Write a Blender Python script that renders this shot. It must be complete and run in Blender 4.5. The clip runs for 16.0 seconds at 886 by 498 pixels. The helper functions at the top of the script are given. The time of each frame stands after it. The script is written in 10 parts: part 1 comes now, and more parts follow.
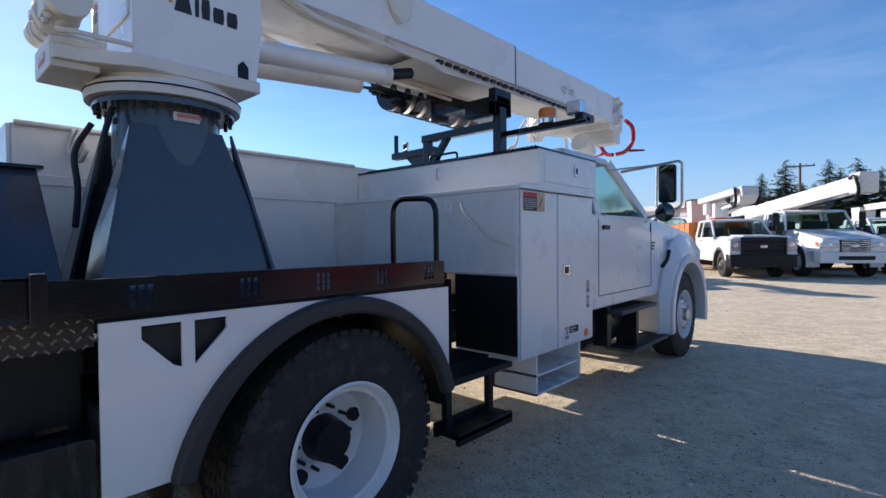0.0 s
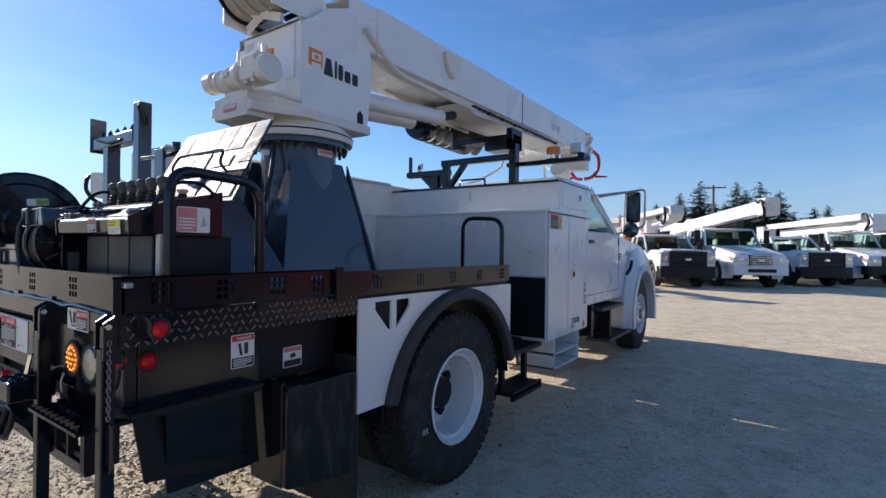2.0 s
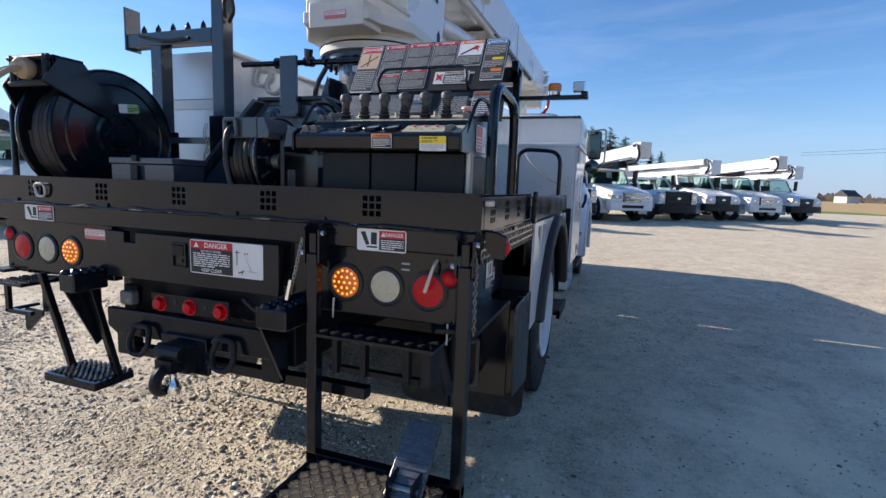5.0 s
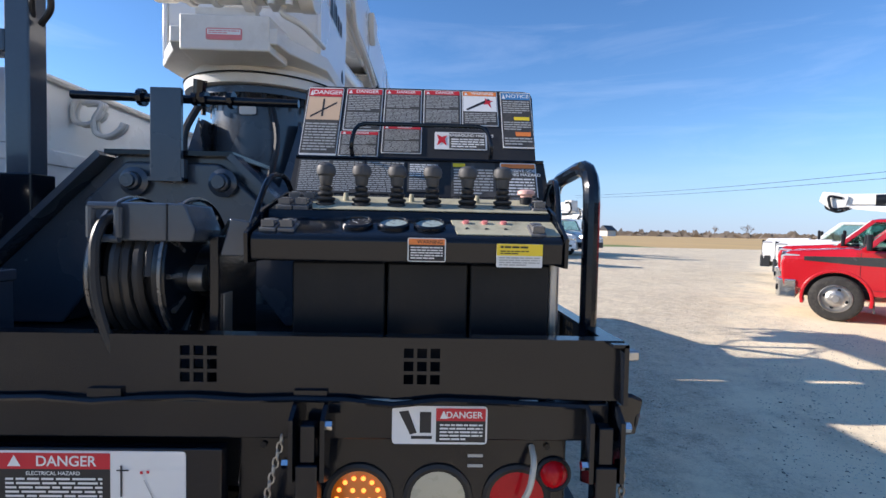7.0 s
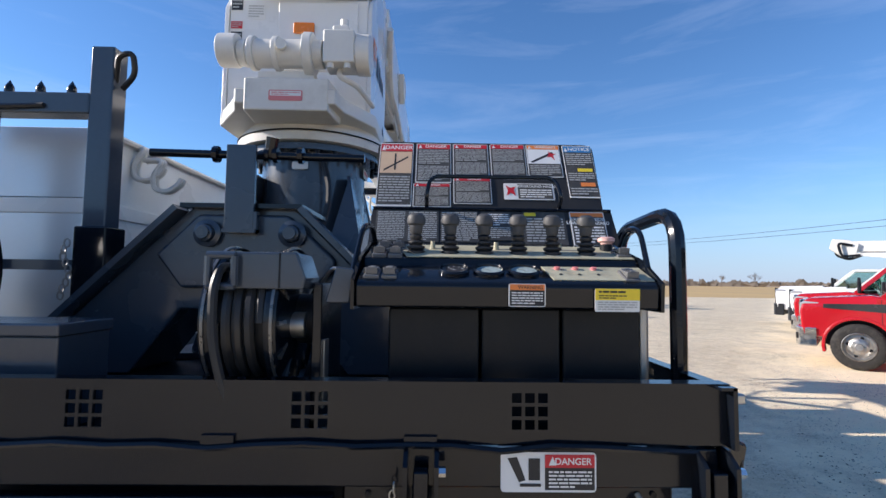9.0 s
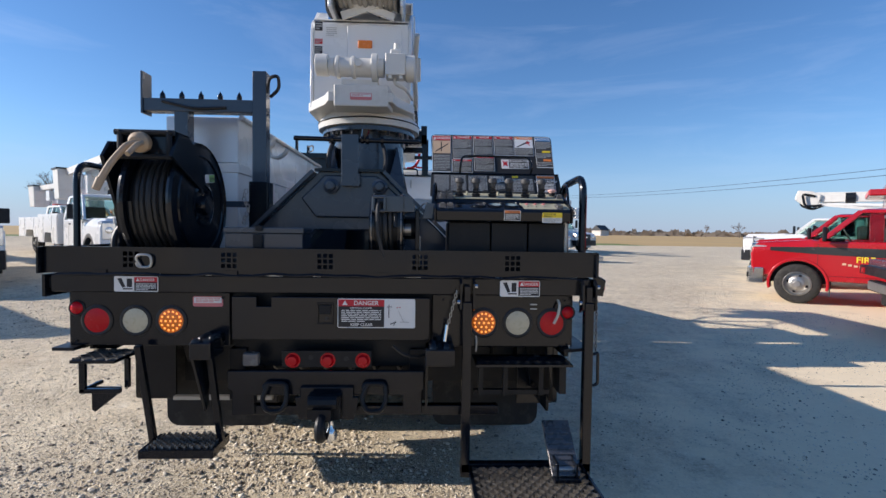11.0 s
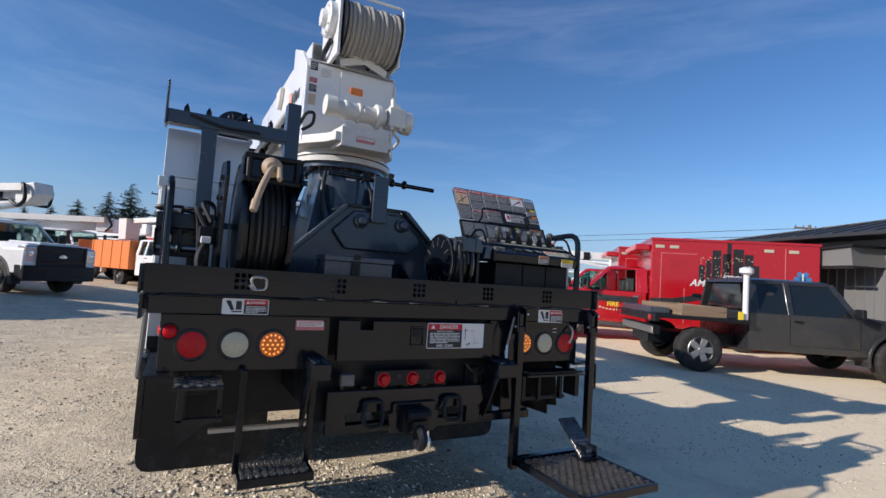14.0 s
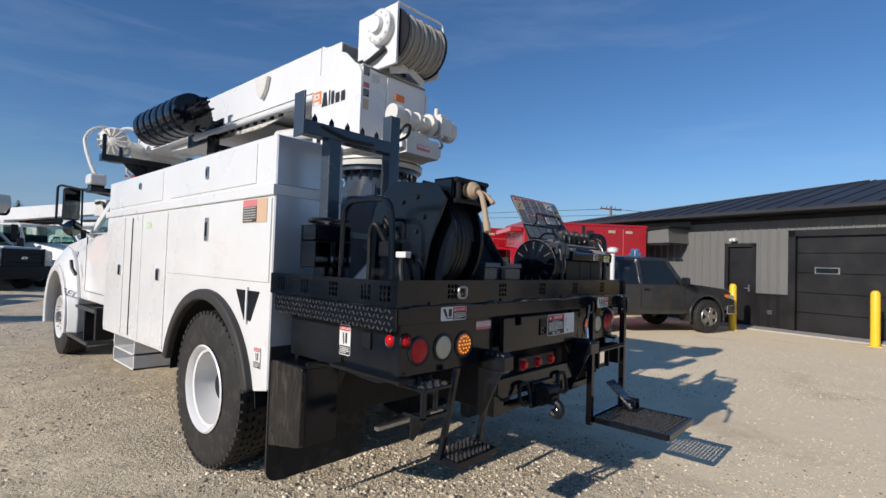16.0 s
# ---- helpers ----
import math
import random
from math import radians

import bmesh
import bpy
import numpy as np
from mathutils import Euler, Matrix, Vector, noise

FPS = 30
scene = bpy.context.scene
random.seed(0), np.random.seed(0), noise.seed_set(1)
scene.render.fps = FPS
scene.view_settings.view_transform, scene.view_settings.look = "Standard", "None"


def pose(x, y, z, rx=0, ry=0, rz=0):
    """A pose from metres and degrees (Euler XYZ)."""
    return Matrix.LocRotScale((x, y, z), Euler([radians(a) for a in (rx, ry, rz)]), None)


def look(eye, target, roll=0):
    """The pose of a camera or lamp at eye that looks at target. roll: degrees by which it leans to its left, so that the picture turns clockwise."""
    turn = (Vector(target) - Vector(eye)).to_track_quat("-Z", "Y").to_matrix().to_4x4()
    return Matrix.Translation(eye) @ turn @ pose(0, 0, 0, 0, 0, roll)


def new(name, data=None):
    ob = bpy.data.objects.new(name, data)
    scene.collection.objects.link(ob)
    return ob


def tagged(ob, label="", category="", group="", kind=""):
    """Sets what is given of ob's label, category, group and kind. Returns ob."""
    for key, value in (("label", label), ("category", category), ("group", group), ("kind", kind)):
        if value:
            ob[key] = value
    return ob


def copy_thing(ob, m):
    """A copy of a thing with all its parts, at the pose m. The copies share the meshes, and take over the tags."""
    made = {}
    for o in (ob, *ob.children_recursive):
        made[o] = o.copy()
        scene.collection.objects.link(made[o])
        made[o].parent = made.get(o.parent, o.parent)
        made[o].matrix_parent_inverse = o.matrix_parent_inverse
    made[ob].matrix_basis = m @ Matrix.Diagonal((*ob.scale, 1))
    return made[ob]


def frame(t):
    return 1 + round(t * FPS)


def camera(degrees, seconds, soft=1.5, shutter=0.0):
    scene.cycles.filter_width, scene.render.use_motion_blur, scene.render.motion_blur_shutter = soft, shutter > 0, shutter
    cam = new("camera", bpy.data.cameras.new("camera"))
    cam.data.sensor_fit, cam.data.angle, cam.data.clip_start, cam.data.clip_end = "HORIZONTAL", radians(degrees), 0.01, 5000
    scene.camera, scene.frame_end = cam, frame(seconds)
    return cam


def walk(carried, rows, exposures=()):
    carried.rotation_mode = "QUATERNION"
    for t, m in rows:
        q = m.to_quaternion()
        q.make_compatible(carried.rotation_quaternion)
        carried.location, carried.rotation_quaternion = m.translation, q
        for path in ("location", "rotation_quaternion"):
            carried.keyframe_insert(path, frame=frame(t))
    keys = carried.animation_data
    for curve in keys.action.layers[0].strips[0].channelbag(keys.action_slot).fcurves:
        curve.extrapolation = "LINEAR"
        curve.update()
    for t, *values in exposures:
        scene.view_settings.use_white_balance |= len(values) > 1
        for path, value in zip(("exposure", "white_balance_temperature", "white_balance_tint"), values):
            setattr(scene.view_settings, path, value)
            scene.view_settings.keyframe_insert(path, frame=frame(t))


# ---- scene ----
cam = camera(84.3, 16.0)
PATH = [
    (0, (2.936, 0.564, 1.411), (1.594, 2.046, 1.377), -0.5),
    (0.5, (2.972, 0.247, 1.411), (1.681, 1.774, 1.391), 0.1),
    (1, (3.0, -0.063, 1.43), (1.759, 1.505, 1.42), 0.6),
    (1.5, (2.886, -0.404, 1.415), (1.696, 1.203, 1.421), 0.7),
    (2, (2.836, -0.72, 1.418), (1.698, 0.924, 1.415), 0.8),
    (2.5, (2.821, -1.006, 1.408), (1.736, 0.674, 1.383), 1.0),
    (3, (2.678, -1.281, 1.383), (1.633, 0.423, 1.311), 1.2),
    (3.5, (2.481, -1.456, 1.354), (1.476, 0.268, 1.22), 1.5),
    (3.7, (2.372, -1.488, 1.337), (1.388, 0.246, 1.178), 1.6),
    (5.8, (1.135, -1.485, 1.353), (0.825, 0.472, 1.08), 1.9),
    (6, (1.046, -1.398, 1.383), (0.829, 0.576, 1.141), 1.8),
    (6.5, (0.874, -1.165, 1.46), (0.825, 0.828, 1.305), 1.5),
    (7, (0.831, -0.953, 1.52), (0.889, 1.044, 1.443), 1.2),
    (7.5, (0.815, -0.734, 1.566), (0.907, 1.264, 1.576), 0.8),
    (8, (0.81, -0.67, 1.573), (0.882, 1.328, 1.641), 0.6),
    (8.5, (0.748, -0.737, 1.556), (0.795, 1.259, 1.674), 0.5),
    (9, (0.641, -0.981, 1.507), (0.676, 1.015, 1.638), 0.7),
    (9.5, (0.595, -1.233, 1.483), (0.628, 0.764, 1.589), 0.8),
    (10, (0.592, -1.544, 1.449), (0.643, 0.455, 1.488), 0.7),
    (10.2, (0.569, -1.662, 1.449), (0.629, 0.337, 1.451), 0.7),
    (12.3, (-0.004, -2.743, 1.308), (0.233, -0.759, 1.216), 1.9),
    (12.5, (-0.106, -2.725, 1.307), (0.2, -0.749, 1.254), 2.2),
    (13, (-0.376, -2.537, 1.294), (0.12, -0.6, 1.311), 2.8),
    (13.5, (-0.746, -2.385, 1.307), (-0.007, -0.528, 1.381), 3.3),
    (14, (-1.059, -2.274, 1.337), (-0.121, -0.511, 1.455), 3.8),
    (14.5, (-1.429, -2.037, 1.375), (-0.311, -0.385, 1.511), 3.7),
    (15, (-1.837, -1.914, 1.389), (-0.584, -0.36, 1.515), 3.4),
    (15.5, (-2.214, -1.775, 1.376), (-0.849, -0.316, 1.472), 2.7),
    (16, (-2.585, -1.601, 1.397), (-1.11, -0.251, 1.458), 1.9),
]
walk(cam, [(row[0], look(row[1], row[2], row[3])) for row in PATH], [(0.0, 0.85, 5900, 17), (3.0, 0.65, 5900, 17), (6.5, 1.05, 5850, 16), (9.5, 0.88, 5850, 16), (12.5, 0.46, 5850, 16), (14.5, 0.36, 5790, 16), (16.0, 0.12, 5850, 14)])

# ---------------------------------------------------------------- light
SUN = Vector((-0.916, 0.042, 0.4)).normalized()
sun_data = bpy.data.lights.new("sun", "SUN")
sun_data.energy, sun_data.angle, sun_data.color = 4.05, radians(0.53), (1.0, 0.88, 0.7)
sun_ob = new("sun", sun_data)
sun_ob.matrix_world = look(SUN * 60, (0, 0, 0))

world = bpy.data.worlds.new("sky_world")
scene.world = world
world.use_nodes = True
wn, wl = world.node_tree.nodes, world.node_tree.links
wn.clear()
w_out = wn.new("ShaderNodeOutputWorld")
w_bg = wn.new("ShaderNodeBackground")
sky = wn.new("ShaderNodeTexSky")
sky.sky_type, sky.sun_disc = "NISHITA", False
sky.sun_elevation, sky.sun_rotation = math.asin(SUN.z), math.atan2(SUN.x, SUN.y)
sky.air_density, sky.dust_density, sky.ozone_density = 1.0, 0.1, 3.5
w_tc = wn.new("ShaderNodeTexCoord")
w_map = wn.new("ShaderNodeMapping")
w_map.inputs["Scale"].default_value = (1.2, 1.0, 7.0)
w_map.inputs["Rotation"].default_value = (0.12, 0.1, 0.5)
w_no = wn.new("ShaderNodeTexNoise")
w_no.inputs["Scale"].default_value = 2.1
w_no.inputs["Detail"].default_value = 7.0
w_no.inputs["Roughness"].default_value = 0.62
w_no.inputs["Distortion"].default_value = 0.5
w_rp = wn.new("ShaderNodeMapRange")
w_rp.inputs["From Min"].default_value, w_rp.inputs["From Max"].default_value = 0.5, 0.85
w_rp.inputs["To Min"].default_value, w_rp.inputs["To Max"].default_value = 0.0, 0.13
w_mx = wn.new("ShaderNodeMix")
w_mx.data_type = "RGBA"
w_mx.inputs[7].default_value = (7.5, 7.9, 8.6, 1)
wl.new(w_tc.outputs["Generated"], w_map.inputs["Vector"])
wl.new(w_map.outputs["Vector"], w_no.inputs["Vector"])
wl.new(w_no.outputs["Fac"], w_rp.inputs["Value"])
wl.new(w_rp.outputs["Result"], w_mx.inputs[0])
w_hs = wn.new("ShaderNodeHueSaturation")
w_hs.inputs["Saturation"].default_value = 1.12
wl.new(sky.outputs["Color"], w_hs.inputs["Color"])
wl.new(w_hs.outputs["Color"], w_mx.inputs[6])
w_sep = wn.new("ShaderNodeSeparateXYZ")
wl.new(w_tc.outputs["Generated"], w_sep.inputs["Vector"])
w_hz = wn.new("ShaderNodeMapRange")
w_hz.interpolation_type = "SMOOTHSTEP"
w_hz.inputs["From Min"].default_value, w_hz.inputs["From Max"].default_value = -0.02, 0.2
w_hz.inputs["To Min"].default_value, w_hz.inputs["To Max"].default_value = 0.75, 0.0
wl.new(w_sep.outputs["Z"], w_hz.inputs["Value"])
w_hm = wn.new("ShaderNodeMix")
w_hm.data_type = "RGBA"
w_hm.inputs[7].default_value = (2.35, 3.3, 4.7, 1)
wl.new(w_hz.outputs["Result"], w_hm.inputs[0])
wl.new(w_mx.outputs[2], w_hm.inputs[6])
wl.new(w_hm.outputs[2], w_bg.inputs["Color"])
w_bg.inputs["Strength"].default_value = 0.085
wl.new(w_bg.outputs["Background"], w_out.inputs["Surface"])


# ---------------------------------------------------------------- materials
def mat(name, col, rough=0.5, metal=0.0, var=0.15, scale=5.0, fine=60.0, bump=0.03, coat=0.0, stretch=(1, 1, 1),
        dirt=None, dirt_amount=0.0, trans=0.0, emit=0.0, ior=1.45):
    m = bpy.data.materials.new(name)
    m.use_nodes = True
    nt = m.node_tree
    n, l = nt.nodes, nt.links
    b = n["Principled BSDF"]
    b.inputs["Metallic"].default_value = metal
    b.inputs["IOR"].default_value = ior
    b.inputs["Coat Weight"].default_value = coat
    b.inputs["Coat Roughness"].default_value = 0.08
    b.inputs["Transmission Weight"].default_value = trans
    tc = n.new("ShaderNodeTexCoord")
    mp = n.new("ShaderNodeMapping")
    mp.inputs["Scale"].default_value = stretch
    l.new(tc.outputs["Object"], mp.inputs["Vector"])
    big = n.new("ShaderNodeTexNoise")
    big.inputs["Scale"].default_value, big.inputs["Detail"].default_value = scale, 5.0
    small = n.new("ShaderNodeTexNoise")
    small.inputs["Scale"].default_value, small.inputs["Detail"].default_value = fine, 4.0
    l.new(mp.outputs["Vector"], big.inputs["Vector"])
    l.new(mp.outputs["Vector"], small.inputs["Vector"])
    mx = n.new("ShaderNodeMix")
    mx.data_type = "RGBA"
    mx.inputs[6].default_value = (*[c * (1 - var) for c in col], 1)
    mx.inputs[7].default_value = (*[min(1, c * (1 + var)) for c in col], 1)
    add = n.new("ShaderNodeMath")
    add.operation = "MULTIPLY_ADD"
    add.inputs[1].default_value, add.inputs[2].default_value = 0.35, 0.0
    l.new(small.outputs["Fac"], add.inputs[0])
    add2 = n.new("ShaderNodeMath")
    add2.operation = "MULTIPLY_ADD"
    add2.inputs[1].default_value = 0.65
    l.new(big.outputs["Fac"], add2.inputs[0])
    l.new(add.outputs[0], add2.inputs[2])
    l.new(add2.outputs[0], mx.inputs[0])
    colour = mx.outputs[2]
    if dirt:
        dn = n.new("ShaderNodeTexNoise")
        dn.inputs["Scale"].default_value, dn.inputs["Detail"].default_value, dn.inputs["Roughness"].default_value = scale * 1.7, 8.0, 0.7
        l.new(mp.outputs["Vector"], dn.inputs["Vector"])
        mr = n.new("ShaderNodeMapRange")
        mr.inputs["From Min"].default_value, mr.inputs["From Max"].default_value = 0.5, 0.75
        mr.inputs["To Max"].default_value = dirt_amount
        l.new(dn.outputs["Fac"], mr.inputs["Value"])
        dm = n.new("ShaderNodeMix")
        dm.data_type = "RGBA"
        l.new(mr.outputs["Result"], dm.inputs[0])
        l.new(colour, dm.inputs[6])
        dm.inputs[7].default_value = (*dirt, 1)
        colour = dm.outputs[2]
    l.new(colour, b.inputs["Base Color"])
    rr = n.new("ShaderNodeMapRange")
    rr.inputs["From Min"].default_value, rr.inputs["From Max"].default_value = 0.3, 0.7
    rr.inputs["To Min"].default_value, rr.inputs["To Max"].default_value = max(0.02, rough - 0.08), min(1, rough + 0.1)
    l.new(big.outputs["Fac"], rr.inputs["Value"])
    l.new(rr.outputs["Result"], b.inputs["Roughness"])
    if bump:
        bp = n.new("ShaderNodeBump")
        bp.inputs["Strength"].default_value, bp.inputs["Distance"].default_value = bump, 0.01
        l.new(small.outputs["Fac"], bp.inputs["Height"])
        l.new(bp.outputs["Normal"], b.inputs["Normal"])
    if emit:
        b.inputs["Emission Color"].default_value = (*col, 1)
        b.inputs["Emission Strength"].default_value = emit
    return m


WHITE = mat("white_enamel", (0.74, 0.742, 0.73), 0.3, var=0.04, scale=2.0, bump=0.01, coat=0.4, dirt=(0.45, 0.41, 0.35), dirt_amount=0.12)
WHITE_DULL = mat("aged_white_paint", (0.68, 0.66, 0.61), 0.42, var=0.06, scale=3.0, bump=0.02, dirt=(0.3, 0.26, 0.2), dirt_amount=0.3)
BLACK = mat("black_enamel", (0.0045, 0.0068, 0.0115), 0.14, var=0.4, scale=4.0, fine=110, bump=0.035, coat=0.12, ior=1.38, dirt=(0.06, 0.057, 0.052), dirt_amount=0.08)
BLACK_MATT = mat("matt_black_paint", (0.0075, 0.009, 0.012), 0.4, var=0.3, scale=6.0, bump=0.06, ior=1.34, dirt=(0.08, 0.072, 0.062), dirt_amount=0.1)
SCUFFED = mat("scuffed_black_paint", (0.011, 0.0108, 0.011), 0.24, var=0.3, scale=5, bump=0.04, stretch=(1, 2.5, 0.7), dirt=(0.19, 0.15, 0.12), dirt_amount=0.35)
SLATE = mat("slate_blue_enamel", (0.046, 0.058, 0.076), 0.22, var=0.2, scale=3.0, bump=0.03, coat=0.4)
RUBBER = mat("tyre_rubber", (0.021, 0.02, 0.019), 0.78, var=0.3, scale=7.0, fine=130, bump=0.15, dirt=(0.16, 0.14, 0.115), dirt_amount=0.35)
FLARE = mat("fender_rubber", (0.035, 0.034, 0.033), 0.6, var=0.2, scale=8.0, bump=0.06)
STEEL = mat("worn_steel", (0.42, 0.41, 0.39), 0.38, 0.9, var=0.2, scale=12, bump=0.05)
MIRROR = mat("mirror_glass", (0.1, 0.12, 0.12), 0.05, 1.0, var=0.05, scale=3, bump=0.0)
TREAD = mat("worn_tread_steel", (0.17, 0.165, 0.16), 0.28, 0.7, var=0.4, scale=30, bump=0.05)
CHROME = mat("bright_chrome", (0.72, 0.72, 0.72), 0.12, 1.0, var=0.08, scale=10, bump=0.0)
GLASS = mat("tinted_glass", (0.62, 0.75, 0.72), 0.03, var=0.02, bump=0, trans=1.0, ior=1.1)
DARKGLASS = mat("dark_glass", (0.012, 0.016, 0.018), 0.06, var=0.1, bump=0, coat=0.5)
INTERIOR = mat("dark_interior_trim", (0.035, 0.034, 0.033), 0.75, var=0.25, scale=8)
GREY_TRIM = mat("grey_plastic_trim", (0.06, 0.06, 0.06), 0.55, var=0.15, scale=8)
RED_LENS = mat("red_lens", (0.5, 0.006, 0.012), 0.2, var=0.12, scale=40, coat=0.1, ior=1.3)
GAUGE_FACE = mat("gauge_face", (0.36, 0.44, 0.43), 0.3, var=0.1, scale=30, bump=0, coat=0.5)
SYMBOL = mat("pale_yellow_print", (0.72, 0.66, 0.4), 0.5, var=0.1, scale=30, bump=0)
AMBER_LENS = mat("amber_lens", (0.75, 0.2, 0.015), 0.2, var=0.12, scale=40, coat=0.4)
AMBER_LED = mat("lit_amber_diode", (1.0, 0.32, 0.04), 0.3, var=0.02, bump=0, emit=1.1)
CLEAR_LENS = mat("clear_lens", (0.5, 0.46, 0.33), 0.3, var=0.1, scale=50, coat=0.5)
HEADLIGHT = mat("headlight_lens", (0.6, 0.6, 0.58), 0.1, 0.5, var=0.25, scale=14, coat=0.6)
DECAL_WHITE = mat("white_vinyl", (0.72, 0.72, 0.7), 0.5, var=0.05, scale=20, bump=0)
DECAL_GREEN = mat("green_vinyl", (0.3, 0.5, 0.16), 0.45, var=0.1, scale=20, bump=0)
DECAL_RED = mat("red_vinyl", (0.5, 0.02, 0.03), 0.5, var=0.08, scale=20, bump=0)
DECAL_PINK = mat("faded_red_vinyl", (0.62, 0.2, 0.2), 0.5, var=0.08, scale=20, bump=0)
DECAL_BLACK = mat("black_vinyl", (0.02, 0.02, 0.022), 0.5, var=0.1, scale=20, bump=0)
DECAL_GREY = mat("grey_print", (0.4, 0.4, 0.38), 0.5, var=0.1, scale=30, bump=0)
DECAL_ORANGE = mat("orange_vinyl", (0.75, 0.22, 0.05), 0.5, var=0.1, scale=20, bump=0)
DECAL_YELLOW = mat("yellow_vinyl", (0.8, 0.6, 0.03), 0.5, var=0.08, scale=20, bump=0)
DECAL_TAN = mat("faded_tan_vinyl", (0.6, 0.42, 0.27), 0.6, var=0.12, scale=14, bump=0)
DECAL_BLUE = mat("blue_vinyl", (0.05, 0.2, 0.42), 0.5, var=0.1, scale=20, bump=0)
SILVER_LID = mat("scuffed_sheet_black", (0.022, 0.021, 0.02), 0.5, var=0.35, scale=9, bump=0.12)
CREAM = mat("worn_cream_panel", (0.43, 0.41, 0.29), 0.5, var=0.2, scale=14, dirt=(0.1, 0.09, 0.075), dirt_amount=0.6)
FADED = mat("faded_black_vinyl", (0.055, 0.053, 0.048), 0.5, var=0.3, scale=22, bump=0.02, dirt=(0.22, 0.2, 0.17), dirt_amount=0.4)
PALE_PINK = mat("bleached_red_plastic", (0.68, 0.42, 0.38), 0.45, var=0.08, scale=30, bump=0)
ROCKER = mat("grey_switch_plastic", (0.13, 0.13, 0.132), 0.22, var=0.2, scale=40, bump=0.02)
RED = mat("red_paint", (0.4, 0.008, 0.013), 0.22, var=0.06, scale=2.5, bump=0.01, coat=0.6)
ORANGE = mat("orange_paint", (0.72, 0.2, 0.04), 0.4, var=0.08, scale=2.5, dirt=(0.3, 0.16, 0.08), dirt_amount=0.25)
YELLOW = mat("yellow_paint", (0.85, 0.55, 0.02), 0.4, var=0.06, scale=4, dirt=(0.35, 0.24, 0.08), dirt_amount=0.2)
CHARCOAL = mat("charcoal_paint", (0.028, 0.029, 0.031), 0.26, var=0.1, scale=2.5, coat=0.5, dirt=(0.1, 0.09, 0.075), dirt_amount=0.15)
TAN_LEATHER = mat("tan_leather", (0.4, 0.3, 0.2), 0.65, var=0.15, scale=20, bump=0.1)
ROPE = mat("grey_rope", (0.34, 0.32, 0.28), 0.85, var=0.2, scale=25, fine=200, bump=0.5)
WOOD = mat("weathered_wood", (0.23, 0.16, 0.1), 0.75, var=0.3, scale=3, fine=50, bump=0.3, stretch=(1, 8, 8))
SIDING = mat("grey_steel_siding", (0.155, 0.156, 0.15), 0.45, var=0.06, scale=1.2, bump=0.02, dirt=(0.2, 0.18, 0.15), dirt_amount=0.2)
SIDING_DARK = mat("black_steel_siding", (0.012, 0.012, 0.0125), 0.4, var=0.2, scale=1.5, bump=0.02, dirt=(0.06, 0.05, 0.04), dirt_amount=0.25)
ROOFING = mat("dark_roof_steel", (0.03, 0.031, 0.034), 0.5, var=0.15, scale=1.0)
CONCRETE = mat("pale_concrete", (0.42, 0.4, 0.36), 0.85, var=0.12, scale=1.5, fine=70, bump=0.2, dirt=(0.25, 0.21, 0.16), dirt_amount=0.5)
BARK = mat("grey_bark", (0.12, 0.095, 0.075), 0.9, var=0.3, scale=6, fine=40, bump=0.5)
NEEDLES = mat("conifer_needles", (0.05, 0.075, 0.035), 0.8, var=0.45, scale=0.8, fine=6, bump=0.0)
TWIGS = mat("bare_twigs", (0.15, 0.115, 0.085), 0.9, var=0.3, scale=2)
PALE_TREE = mat("far_bare_wood", (0.2, 0.165, 0.13), 0.95, var=0.3, scale=0.3)
HOUSE_WALL = mat("far_house_wall", (0.6, 0.58, 0.54), 0.8, var=0.05, scale=0.5)
POLE_WOOD = mat("pole_wood", (0.16, 0.125, 0.1), 0.85, var=0.2, scale=3, bump=0.2)
RUBBER_HOSE = mat("black_hose", (0.018, 0.018, 0.019), 0.45, var=0.2, scale=20)
CORD = mat("pale_cord", (0.6, 0.55, 0.46), 0.7, var=0.1, scale=20)


# ---------------------------------------------------------------- mesh tools
def link_mesh(name, bm, material, parent=None, label="", smooth=True, bevel=0.0, sharp=32):
    me = bpy.data.meshes.new(name)
    bmesh.ops.recalc_face_normals(bm, faces=bm.faces)
    bm.to_mesh(me)
    bm.free()
    me.materials.append(material)
    if smooth:
        me.polygons.foreach_set("use_smooth", [True] * len(me.polygons))
        me.set_sharp_from_angle(angle=radians(sharp))
    ob = new(name, me)
    if bevel:
        mod = ob.modifiers.new("edges", "BEVEL")
        mod.width, mod.segments, mod.limit_method, mod.angle_limit = bevel, 2, "ANGLE", radians(35)
        mod.harden_normals = True
    if parent is not None:
        ob.parent = parent
        off = parent.location if parent.parent is None else Vector((0, 0, 0))
        ob.matrix_parent_inverse = Matrix.Translation(-off)
    if label:
        ob["label"] = label
    return ob


def part(name, bm, material, parent, label="", **kw):
    return link_mesh(name, bm, material, parent, label, **kw)


def parts(name, items, material, parent, label="", **kw):
    """One part for each mesh in items."""
    return [part(name, bm, material, parent, label, **kw) for bm in items]


def thing(name, label, category, at=(0, 0, 0), group=""):
    ob = new(name)
    ob.location = at
    ob.empty_display_size = 0.2
    return tagged(ob, label, category, group)


def B():
    return bmesh.new()


